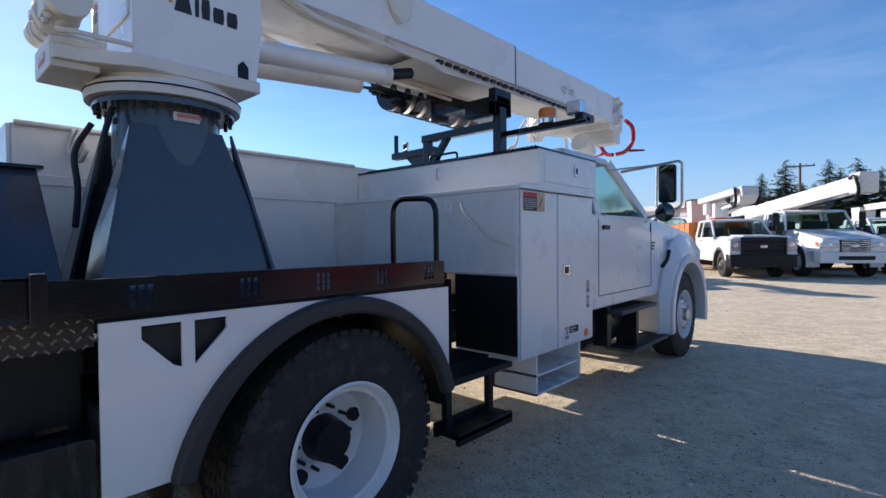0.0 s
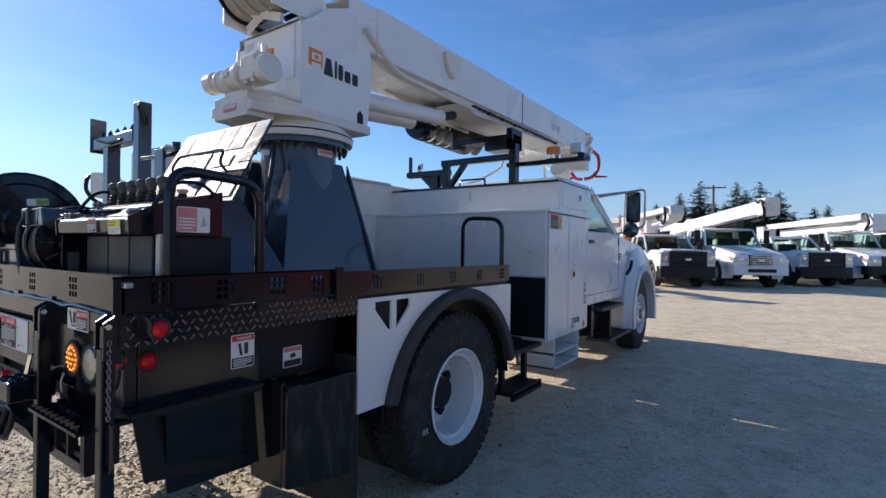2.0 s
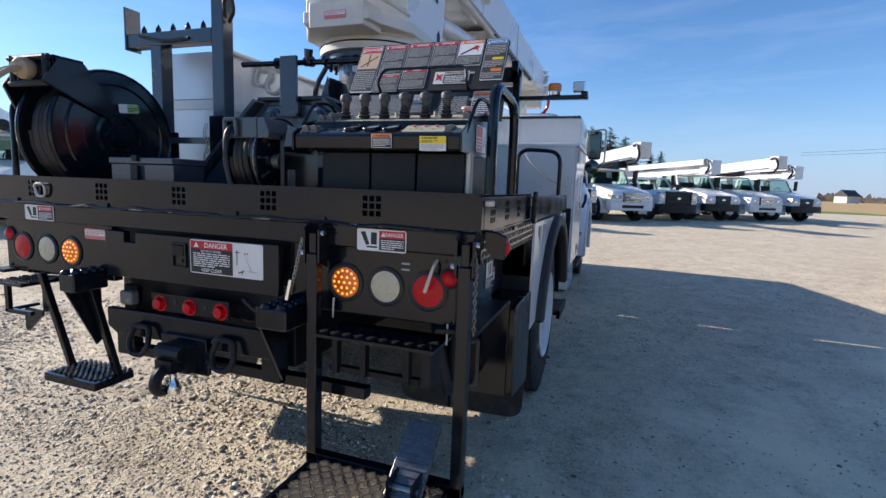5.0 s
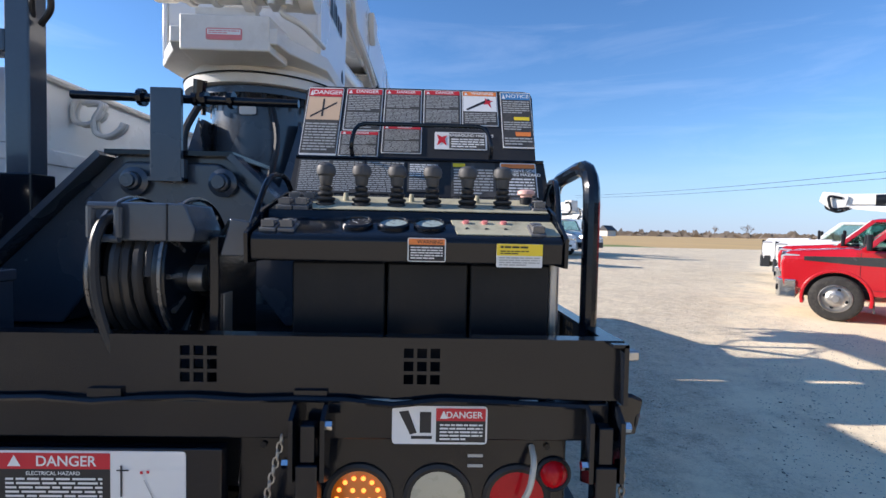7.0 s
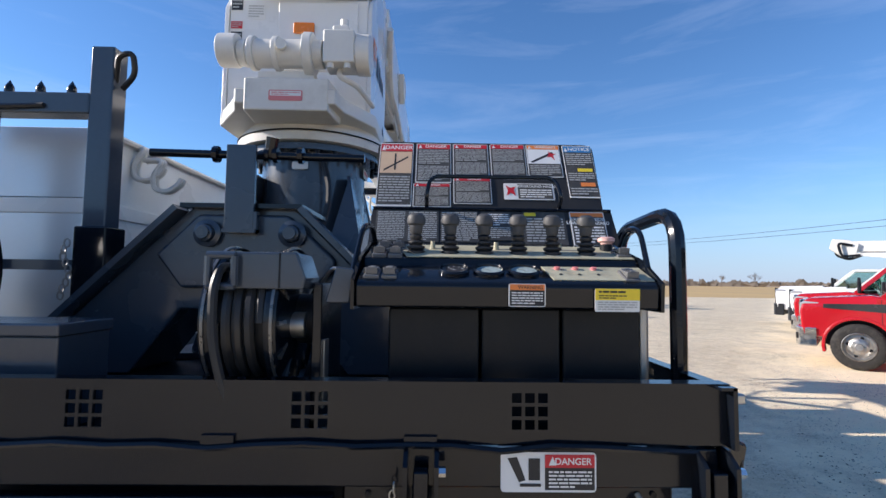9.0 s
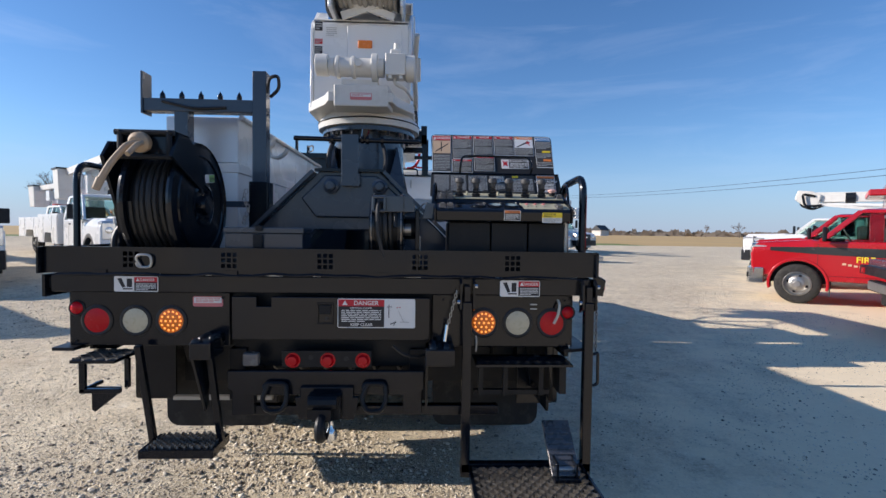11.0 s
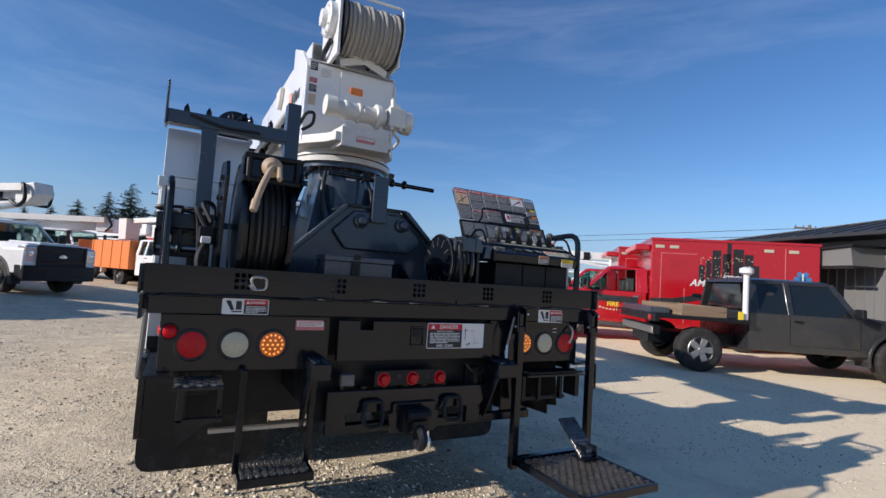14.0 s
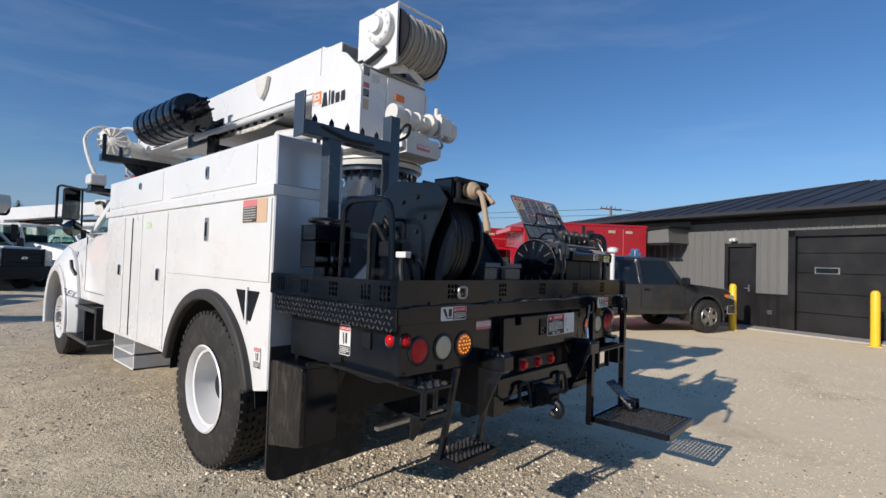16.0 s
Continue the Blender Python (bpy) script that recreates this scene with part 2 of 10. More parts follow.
def box(bm, x0, x1, y0, y1, z0, z1, m=None):
    vs = [bm.verts.new((x, y, z)) for z in (z0, z1) for y in (y0, y1) for x in (x0, x1)]
    for f in ((0, 2, 3, 1), (4, 5, 7, 6), (0, 1, 5, 4), (2, 6, 7, 3), (0, 4, 6, 2), (1, 3, 7, 5)):
        bm.faces.new([vs[i] for i in f])
    if m is not None:
        bmesh.ops.transform(bm, matrix=m, verts=vs)
    return bm


def boxes(*args):
    bm = B()
    for a in args:
        box(bm, *a)
    return bm


def basis(d):
    d = Vector(d).normalized()
    a = d.cross(Vector((0, 0, 1)) if abs(d.z) < 0.9 else Vector((1, 0, 0))).normalized()
    return d, a, d.cross(a)


def cyl(bm, p0, p1, r0, r1=None, n=16, cap=True):
    r1 = r0 if r1 is None else r1
    p0, p1 = Vector(p0), Vector(p1)
    d, a, b = basis(p1 - p0)
    rings = []
    for p, r in ((p0, r0), (p1, r1)):
        rings.append([bm.verts.new(p + (a * math.cos(t) + b * math.sin(t)) * r) for t in [2 * math.pi * i / n for i in range(n)]])
    for i in range(n):
        bm.faces.new((rings[0][i], rings[0][(i + 1) % n], rings[1][(i + 1) % n], rings[1][i]))
    if cap:
        bm.faces.new(rings[0][::-1])
        bm.faces.new(rings[1])
    return bm


def fillet(points, radius, steps=5, closed=False):
    pts = [Vector(p) for p in points]
    out = []
    for i, p in enumerate(pts):
        if not closed and i in (0, len(pts) - 1):
            out.append(p)
            continue
        u, v = pts[i - 1] - p, pts[(i + 1) % len(pts)] - p
        r = min(radius, u.length * 0.45, v.length * 0.45)
        a, b = p + u.normalized() * r, p + v.normalized() * r
        for k in range(steps + 1):
            t = k / steps
            out.append(a * (1 - t) ** 2 + p * 2 * t * (1 - t) + b * t * t)
    return out


def tube(bm, points, r, n=8, bend=0.05, cap=True):
    pts = fillet(points, bend) if bend else [Vector(p) for p in points]
    rings = []
    up = None
    for i, p in enumerate(pts):
        d = (pts[min(i + 1, len(pts) - 1)] - pts[max(i - 1, 0)]).normalized()
        if up is None:
            _, a, b = basis(d)
        else:
            a = (up - d * up.dot(d)).normalized()
            b = d.cross(a)
        up = a
        rings.append([bm.verts.new(p + (a * math.cos(t) + b * math.sin(t)) * r) for t in [2 * math.pi * k / n for k in range(n)]])
    for q, s in zip(rings, rings[1:]):
        for k in range(n):
            bm.faces.new((q[k], q[(k + 1) % n], s[(k + 1) % n], s[k]))
    if cap:
        bm.faces.new(rings[0][::-1])
        bm.faces.new(rings[-1])
    return bm


def prism(bm, poly, axis, a, b):
    """Polygon in the two other axes (in x, y, z order), drawn out along axis from a to b."""
    def at(p, v):
        q = list(p)
        q.insert("xyz".index(axis), v)
        return q
    lo = [bm.verts.new(at(p, a)) for p in poly]
    hi = [bm.verts.new(at(p, b)) for p in poly]
    bm.faces.new(lo)
    bm.faces.new(hi[::-1])
    for i in range(len(poly)):
        j = (i + 1) % len(poly)
        bm.faces.new((lo[j], lo[i], hi[i], hi[j]))
    return bm


def ring_prism(bm, cy, cz, r0, r1, a0, a1, x0, x1, n=24):
    """An arched band round (cy, cz) from angle a0 to a1 (degrees from +y to +z), drawn out along x."""
    cs = [(math.cos(radians(a0 + (a1 - a0) * i / n)), math.sin(radians(a0 + (a1 - a0) * i / n))) for i in range(n + 1)]
    poly = [(cy + r1 * c, cz + r1 * s) for c, s in cs] + [(cy + r0 * c, cz + r0 * s) for c, s in cs[::-1]]
    rows = [[bm.verts.new((x, cy + r * c, cz + r * s)) for c, s in cs] for x, r in ((x0, r0), (x0, r1), (x1, r1), (x1, r0))]
    for k in range(4):
        q, s = rows[k], rows[(k + 1) % 4]
        for i in range(n):
            bm.faces.new((q[i], q[i + 1], s[i + 1], s[i]))
    for i in (0, n):
        bm.faces.new([r[i] for r in rows])
    return bm


def revolve(bm, profile, c, axis, n=32, closed=False):
    """profile: (radius, height along axis) rows; c: centre."""
    d, a, b = basis(axis)
    c = Vector(c)
    rings = []
    for r, h in profile:
        if r < 1e-6:
            rings.append([bm.verts.new(c + d * h)])
        else:
            rings.append([bm.verts.new(c + d * h + (a * math.cos(t) + b * math.sin(t)) * r) for t in [2 * math.pi * k / n for k in range(n)]])
    pairs = list(zip(rings, rings[1:])) + ([(rings[-1], rings[0])] if closed else [])
    for q, s in pairs:
        for k in range(n):
            j = (k + 1) % n
            if len(q) == 1 and len(s) == 1:
                continue
            if len(q) == 1:
                bm.faces.new((q[0], s[j], s[k]))
            elif len(s) == 1:
                bm.faces.new((q[k], q[j], s[0]))
            else:
                bm.faces.new((q[k], q[j], s[j], s[k]))
    return bm


def loft(bm, rings, caps=True):
    vs = [[bm.verts.new(p) for p in ring] for ring in rings]
    n = len(vs[0])
    for q, s in zip(vs, vs[1:]):
        for k in range(n):
            bm.faces.new((q[k], q[(k + 1) % n], s[(k + 1) % n], s[k]))
    if caps:
        bm.faces.new(vs[0][::-1])
        bm.faces.new(vs[-1])
    return bm


def beam(bm, p0, p1, w, h, up=(0, 0, 1)):
    p0, p1 = Vector(p0), Vector(p1)
    d = (p1 - p0).normalized()
    a = d.cross(Vector(up)).normalized() * w / 2
    b = a.cross(d).normalized() * h / 2
    return loft(bm, [[p + a + b, p + a - b, p - a - b, p - a + b] for p in (p0, p1)])


def quad_plate(bm, pts, t):
    """A plate of thickness t on the polygon pts, grown along its normal."""
    pts = [Vector(p) for p in pts]
    nrm = (pts[1] - pts[0]).cross(pts[2] - pts[1]).normalized() * t
    return loft(bm, [pts, [p + nrm for p in pts]])


def perforated(bm, origin, u, v, length, height, centres, thick, pitch=0.0245, hole=0.018, z_mid=None):
    """A board of length x height on axes u, v, with square three-by-three hole groups."""
    origin, u, v = Vector(origin), Vector(u), Vector(v)
    nrm = u.cross(v).normalized()
    z_mid = height / 2 if z_mid is None else z_mid
    cuts_u, cuts_v, holes = {0.0, length}, {0.0, height}, []
    for c in centres:
        for i in (-1, 0, 1):
            holes.append((c + i * pitch - hole / 2, c + i * pitch + hole / 2))
            cuts_u.update(holes[-1])
    rows_v = [(z_mid + j * pitch - hole / 2, z_mid + j * pitch + hole / 2) for j in (-1, 0, 1)]
    for r in rows_v:
        cuts_v.update(r)
    us, vs = sorted(cuts_u), sorted(cuts_v)
    grid = {}

    def vert(i, j, k):
        if (i, j, k) not in grid:
            grid[i, j, k] = bm.verts.new(origin + u * us[i] + v * vs[j] + nrm * thick * k)
        return grid[i, j, k]

    def solid(i, j):
        if i < 0 or j < 0 or i >= len(us) - 1 or j >= len(vs) - 1:
            return False
        a, b = (us[i] + us[i + 1]) / 2, (vs[j] + vs[j + 1]) / 2
        return not (any(h[0] < a < h[1] for h in holes) and any(r[0] < b < r[1] for r in rows_v))

    for i in range(len(us) - 1):
        for j in range(len(vs) - 1):
            if not solid(i, j):
                continue
            for k in (0, 1):
                bm.faces.new([vert(a, b, k) for a, b in ((i, j), (i + 1, j), (i + 1, j + 1), (i, j + 1))])
            for di, dj, e in ((-1, 0, ((i, j), (i, j + 1))), (1, 0, ((i + 1, j), (i + 1, j + 1))), (0, -1, ((i, j), (i + 1, j))), (0, 1, ((i, j + 1), (i + 1, j + 1)))):
                if not solid(i + di, j + dj):
                    p, q = e
                    bm.faces.new((vert(*p, 0), vert(*q, 0), vert(*q, 1), vert(*p, 1)))
    return bm


TEXT_CACHE = {}


def text_bm(bm, body, origin, u, v, height, centre=False, bold=0.0, shear=0.0):
    if (body, shear, bold) not in TEXT_CACHE:
        cu = bpy.data.curves.new("lettering", "FONT")
        cu.body, cu.size, cu.offset, cu.shear = body, 1.0, bold, shear
        ob = new("lettering", cu)
        me = bpy.data.meshes.new_from_object(ob.evaluated_get(bpy.context.evaluated_depsgraph_get()))
        bpy.data.objects.remove(ob)
        bpy.data.curves.remove(cu)
        TEXT_CACHE[body, shear, bold] = ([tuple(p.co) for p in me.vertices], [tuple(p.vertices) for p in me.polygons])
        bpy.data.meshes.remove(me)
    pts, polys = TEXT_CACHE[body, shear, bold]
    k = height / 0.72
    mid = (min(p[0] for p in pts) + max(p[0] for p in pts)) / 2 if centre else 0.0
    origin, u, v = Vector(origin), Vector(u), Vector(v)
    vs = [bm.verts.new(origin + u * (p[0] - mid) * k + v * p[1] * k) for p in pts]
    for p in polys:
        try:
            bm.faces.new([vs[i] for i in p])
        except ValueError:
            pass
    return bm


def sign(parent, name, origin, u, v, w, h, base, items, label="", corner=0.008, lift=0.0015):
    """A flat sticker: a rounded plate and, in layers above it, rectangles, bars and lettering, one part for each colour."""
    origin, u, v = Vector(origin), Vector(u).normalized(), Vector(v).normalized()
    nrm = u.cross(v).normalized()
    bm = B()
    outline = fillet([origin, origin + u * w, origin + u * w + v * h, origin + v * h], corner, 3, True)
    quad_plate(bm, outline, lift)
    plate = part(name, bm, base, parent, label, smooth=False)
    layers = {}
    for level, it in enumerate(items):
        kind, material = it[0], it[-1]
        bm = layers.setdefault(material.name, (B(), material))[0]
        if kind == "rect":
            _, a, b, c, d, _ = it
            o = origin + nrm * (lift + 0.0006 * (1 + level * 0.3))
            bm.faces.new([bm.verts.new(o + u * w * p + v * h * q) for p, q in ((a, b), (c, b), (c, d), (a, d))])
        elif kind == "poly":
            o = origin + nrm * (lift + 0.0006 * (1 + level * 0.3))
            bm.faces.new([bm.verts.new(o + u * w * p + v * h * q) for p, q in it[1]])
        elif kind == "bars":
            _, a, b, c, d, rows, _ = it
            o = origin + nrm * (lift + 0.0006 * (1 + level * 0.3))
            rnd = random.Random(int((a + b * 7 + c * 13 + d * 29 + rows) * 1000))
            for k in range(rows):
                q0 = b + (d - b) * (k + 0.25) / rows
                q1 = b + (d - b) * (k + 0.75) / rows
                p = a
                while p < c:
                    e = min(c, p + (c - a) * rnd.uniform(0.08, 0.25))
                    if k == 0 and p > a + (c - a) * 0.6:
                        break
                    bm.faces.new([bm.verts.new(o + u * w * s + v * h * t) for s, t in ((p, q0), (e, q0), (e, q1), (p, q1))])
                    p = e + (c - a) * 0.025
        elif kind == "text":
            _, body, a, b, size, _ = it
            text_bm(bm, body, origin + nrm * (lift + 0.0006 * (1 + level * 0.3)) + u * w * a + v * h * b, u, v, h * size, True, 0.015)
    names = {DECAL_WHITE.name: "white_print", DECAL_RED.name: "red_band", DECAL_BLACK.name: "black_print", DECAL_ORANGE.name: "orange_band",
             DECAL_YELLOW.name: "yellow_band", DECAL_BLUE.name: "blue_band", DECAL_TAN.name: "picture_panel", DECAL_GREY.name: "grey_print", DECAL_PINK.name: "faded_band", FADED.name: "faded_panel"}
    for key, (bm, material) in layers.items():
        layer = part(names.get(key, "print"), bm, material, plate, smooth=False)
        if any(it[0] == "bars" and it[-1] is material for it in items):
            tagged(layer, kind="stuff")
    return plate


X, Y, Z = Vector((1, 0, 0)), Vector((0, 1, 0)), Vector((0, 0, 1))


def danger_crush(parent, origin, u, v, w, h):
    """White sticker: crush pictogram beside a red-headed warning text."""
    return sign(parent, "danger_sticker", origin, u, v, w, h, DECAL_WHITE, [
        ("poly", ((0.07, 0.85), (0.17, 0.88), (0.26, 0.3), (0.19, 0.25)), DECAL_BLACK),
        ("rect", 0.29, 0.3, 0.41, 0.85, DECAL_BLACK), ("rect", 0.2, 0.14, 0.42, 0.22, DECAL_BLACK),
        ("rect", 0.46, 0.06, 0.98, 0.94, DECAL_BLACK), ("rect", 0.46, 0.62, 0.98, 0.95, DECAL_RED),
        ("text", "DANGER", 0.76, 0.7, 0.17, DECAL_WHITE), ("poly", ((0.5, 0.68), (0.58, 0.68), (0.54, 0.9)), DECAL_WHITE),
        ("bars", 0.5, 0.1, 0.95, 0.56, 5, DECAL_WHITE)], "white warning sticker with red danger heading")


def danger_tall(parent, origin, u, v, w, h):
    return sign(parent, "danger_sticker", origin, u, v, w, h, DECAL_WHITE, [
        ("rect", 0.03, 0.8, 0.97, 0.97, DECAL_RED), ("text", "DANGER", 0.55, 0.84, 0.09, DECAL_WHITE),
        ("poly", ((0.28, 0.72), (0.4, 0.74), (0.48, 0.38), (0.38, 0.36)), DECAL_BLACK), ("rect", 0.55, 0.4, 0.72, 0.74, DECAL_BLACK),
        ("rect", 0.03, 0.03, 0.97, 0.31, DECAL_BLACK), ("bars", 0.1, 0.06, 0.9, 0.28, 4, DECAL_WHITE)], "white upright warning sticker with boot pictogram")


# ---------------------------------------------------------------- wheels
def wheel(parent, c, r, width, side, rim_mat=None, deep=False, lugs=10, tread=True, dual=False, rim_r=None, spokes=0):
    """side: +1 when the outer face looks to +x. Tyre with tread, and rim, hub and nuts as its pieces."""
    rim_mat = rim_mat or WHITE
    cx, cy, cz = c
    rr = rim_r or r * 0.6
    bm = B()
    w = width
    prof = [(rr, -w * 0.42), (rr * 1.06, -w * 0.47), (r * 0.8, -w * 0.5), (r * 0.93, -w * 0.46), (r * 0.985, -w * 0.39)]
    for k in range(-2, 3):
        u = k * w * 0.155
        prof += [(r, u - w * 0.05), (r, u + w * 0.05), (r * 0.978, u + w * 0.055), (r * 0.978, u + w * 0.1)]
    prof = prof[:-2] + [(r * 0.985, w * 0.39), (r * 0.93, w * 0.46), (r * 0.8, w * 0.5), (rr * 1.06, w * 0.47), (rr, w * 0.42)]
    revolve(bm, prof, (cx - side * w / 2, cy, cz), (side, 0, 0), 48)
    wh = part("wheel", bm, RUBBER, parent, "black ribbed tyre", sharp=30)
    if tread:
        bm = B()
        n = 54
        for k in range(n):
            for s in (-1, 1):
                t = 2 * math.pi * (k + 0.25 * s) / n
                m = Matrix.Translation((cx - side * w / 2, cy, cz)) @ Matrix.Rotation(t, 4, "X")
                box(bm, min(s * w * 0.3, s * w * 0.445), max(s * w * 0.3, s * w * 0.445), -r * 0.038, r * 0.038, r * 0.955, r * 1.002, m)
                box(bm, min(s * w * 0.05, s * w * 0.26), max(s * w * 0.05, s * w * 0.26), -r * 0.03, r * 0.03, r * 0.95, r * 1.003, m)
        tagged(part("tread", bm, RUBBER, wh, smooth=False), kind="stuff")
    bm = B()
    if deep:
        prof = [(rr * 1.0, 0.0), (rr * 1.04, 0.012), (rr * 1.0, 0.02), (rr * 0.95, 0.0), (rr * 0.92, -w * 0.08), (rr * 0.86, -w * 0.1), (rr * 0.85, -w * 0.55), (rr * 0.8, -w * 0.72), (rr * 0.68, -w * 0.82), (rr * 0.45, -w * 0.86), (rr * 0.42, -w * 0.78), (0.0, -w * 0.78)]
    else:
        prof = [(rr, 0.0), (rr * 1.04, 0.01), (rr, 0.02), (rr * 0.93, -0.01), (rr * 0.88, -w * 0.25), (rr * 0.75, -w * 0.22), (rr * 0.55, -w * 0.02), (rr * 0.42, 0.005), (0.0, 0.005)]
    revolve(bm, [(a, h) for a, h in prof], (cx - side * 0.012, cy, cz), (side, 0, 0), 40)
    rim = part("rim", bm, rim_mat, wh, "white steel rim" if rim_mat is WHITE else "")
    depth = -w * 0.78 if deep else 0.0
    x0 = cx - side * 0.012 + side * depth
    bm = B()
    cyl(bm, (x0, cy, cz), (x0 + side * (0.1 if deep else 0.05), cy, cz), rr * (0.38 if deep else 0.28), rr * (0.33 if deep else 0.24), 18)
    part("hub", bm, BLACK_MATT if deep else STEEL, wh)
    for k in range(lugs):
        bm, hole = B(), B()
        t = 2 * math.pi * k / lugs
        q = Vector((x0, cy + rr * 0.5 * math.cos(t), cz + rr * 0.5 * math.sin(t)))
        cyl(bm, q - X * side * 0.03, q + X * side * 0.035, rr * 0.035, rr * 0.03, 6)
        if k % 2 == 0:
            q = Vector((x0 - side * (w * 0.035 if deep else 0.045), cy + rr * 0.68 * math.cos(t + 0.3), cz + rr * 0.68 * math.sin(t + 0.3)))
            cyl(hole, q - X * side * 0.01, q + X * side * 0.02, rr * 0.12, None, 16)
            part("rim_opening", hole, BLACK_MATT, wh)
        part("wheel_nut", bm, BLACK_MATT if deep else (rim_mat if spokes else CHROME), wh)
    if spokes:
        xs_ = cx - side * 0.012
        # black disc added as the shade seen between the spokes
        part("rim_shadow_disc", cyl(B(), (xs_ - side * 0.02, cy, cz), (xs_ + side * 0.008, cy, cz), rr * 0.86, None, 28), BLACK_MATT, wh)
        for k in range(spokes):
            t = 2 * math.pi * k / spokes
            e, f_ = Vector((0, math.cos(t), math.sin(t))), Vector((0, -math.sin(t), math.cos(t)))
            o_ = Vector((xs_ + side * 0.006, cy, cz))
            pts = [o_ + e * rr * 0.2 + f_ * rr * 0.2, o_ + e * rr * 0.92 + f_ * rr * 0.27, o_ + e * rr * 0.92 - f_ * rr * 0.27, o_ + e * rr * 0.2 - f_ * rr * 0.2]
            part("spoke", quad_plate(B(), pts if side > 0 else pts[::-1], -0.02), rim_mat, wh, bevel=0.006)
        part("centre_cap", revolve(B(), [(rr * 0.3, 0.0), (rr * 0.28, 0.02), (rr * 0.14, 0.035), (0, 0.037)], (xs_ + side * 0.01, cy, cz), (side, 0, 0), 20), rim_mat, wh)
    if dual:
        bm = B()
        revolve(bm, [(rr, -w * 0.42), (r * 0.8, -w * 0.5), (r * 0.93, -w * 0.46), (r * 0.99, -w * 0.38), (r, 0), (r * 0.99, w * 0.38), (r * 0.93, w * 0.46), (r * 0.8, w * 0.5), (rr, w * 0.42)],
                (cx - side * w * 1.62, cy, cz), (side, 0, 0), 40)
        part("inner_tyre", bm, RUBBER, wh)
    return wh


# ---------------------------------------------------------------- cabs
def arc_pts(cy, cz, r, a0, a1, n=10):
    return [(cy + r * math.cos(radians(a0 + (a1 - a0) * i / n)), cz + r * math.sin(radians(a0 + (a1 - a0) * i / n))) for i in range(n + 1)]


def cab(parent, p, paint):
    """Lower body with wheel arch, glasshouse, grille, lamps, bumper. Local axes: y ahead, x to the truck's right."""
    W, WR, WH = p["w"], p["wr"], p["wh"]
    yb, yf, zs, zb, zr = p["back"], p["front"], p["sill"], p["belt"], p["roof"]
    ywb, ywt, zhf = p["wind_base"], p["wind_top"], p["hood_front"]
    wy, wz, wr = p["wheel"]
    arch = [q for q in arc_pts(wy, wz, wr, 200, -20, 12)]
    arch = [q for q in arch if q[1] > zs - 0.02]
    poly = [(yb, zs), (arch[0][0] - 0.02, zs)] + arch + [(yf, arch[-1][1]), (yf + 0.03, zhf - 0.25), (yf - 0.02, zhf - 0.06), (yf - 0.12, zhf), (ywb + 0.1, zb + 0.03), (ywb - 0.03, zb), (yb, zb)]
    bm = prism(B(), poly, "x", -W, W)
    cuts = [((0, ywb + 0.05, 0), (0, 1, 0)), ((0, (ywb + yf) / 2, 0), (0, 1, 0)), ((0, 0, zb - 0.16), (0, 0, 1)), ((0, (yb + ywb) / 2, 0), (0, 1, 0))]
    for co, no in cuts:
        bmesh.ops.bisect_plane(bm, geom=bm.verts[:] + bm.edges[:] + bm.faces[:], dist=1e-5, plane_co=co, plane_no=no)
    for v in bm.verts:
        if v.co.y > ywb + 0.05:
            f = (v.co.y - ywb) / (yf - ywb)
            top = v.co.z > zb - (zb - zhf) * f - 0.12
            v.co.x *= (1 + (WH / W - 1) * min(1, f)) * (0.88 if top else 1.0)
    body = part("cab_body", bm, paint, parent, "painted cab and hood", bevel=p.get("bevel", 0.045))
    body.modifiers["edges"].segments = 3
    # roof
    ym = p.get("mid", (yb + ywb) / 2)
    bm = B()
    for k, (dz, s) in enumerate(((0, 1.0), (0.05, 0.97), (0.08, 0.85))):
        pass
    ring = lambda z, s, ins: [(x * s, y, z) for x, y in ((-WR, yb + 0.02 + ins), (WR, yb + 0.02 + ins), (WR, ywt - ins), (WR * 0.7, ywt + 0.06 - ins), (-WR * 0.7, ywt + 0.06 - ins), (-WR, ywt - ins))]
    loft(bm, [ring(zr - 0.09, 1.02, -0.01), ring(zr - 0.03, 0.99, 0.02), ring(zr, 0.88, 0.12)])
    part("roof", bm, paint, body, bevel=0.012)
    # pillars
    def pil(a, b, w, d):
        for s in (-1, 1):
            bm = beam(B(), (a[0] * s, a[1], a[2]), (b[0] * s, b[1], b[2]), w, d, (1, 0, 0))
            part("pillar", bm, paint, body, bevel=0.01)
    pil((W - 0.04, ywb - 0.04, zb - 0.02), (WR - 0.02, ywt + 0.0, zr - 0.06), 0.09, 0.06)
    pil((W - 0.03, yb + 0.08, zb - 0.02), (WR - 0.02, yb + 0.1, zr - 0.06), 0.2, 0.06)
    pil((W - 0.03, ym, zb - 0.02), (WR - 0.02, ym, zr - 0.06), 0.1, 0.06)
    # glass
    g = 0.012
    panes = []
    for s in (-1, 1):
        lo0, lo1 = (s * (W - 0.03), ym, zb), (s * (W - 0.03), ywb - 0.06, zb)
        hi0, hi1 = (s * (WR - 0.015), ym, zr - 0.08), (s * (WR - 0.015), ywt - 0.02, zr - 0.08)
        panes.append(("side_window", [lo0, lo1, hi1, hi0]))
        if ym - yb > 0.35:
            panes.append(("rear_side_window", [(s * (W - 0.03), yb + 0.15, zb), lo0, hi0, (s * (WR - 0.015), yb + 0.15, zr - 0.08)]))
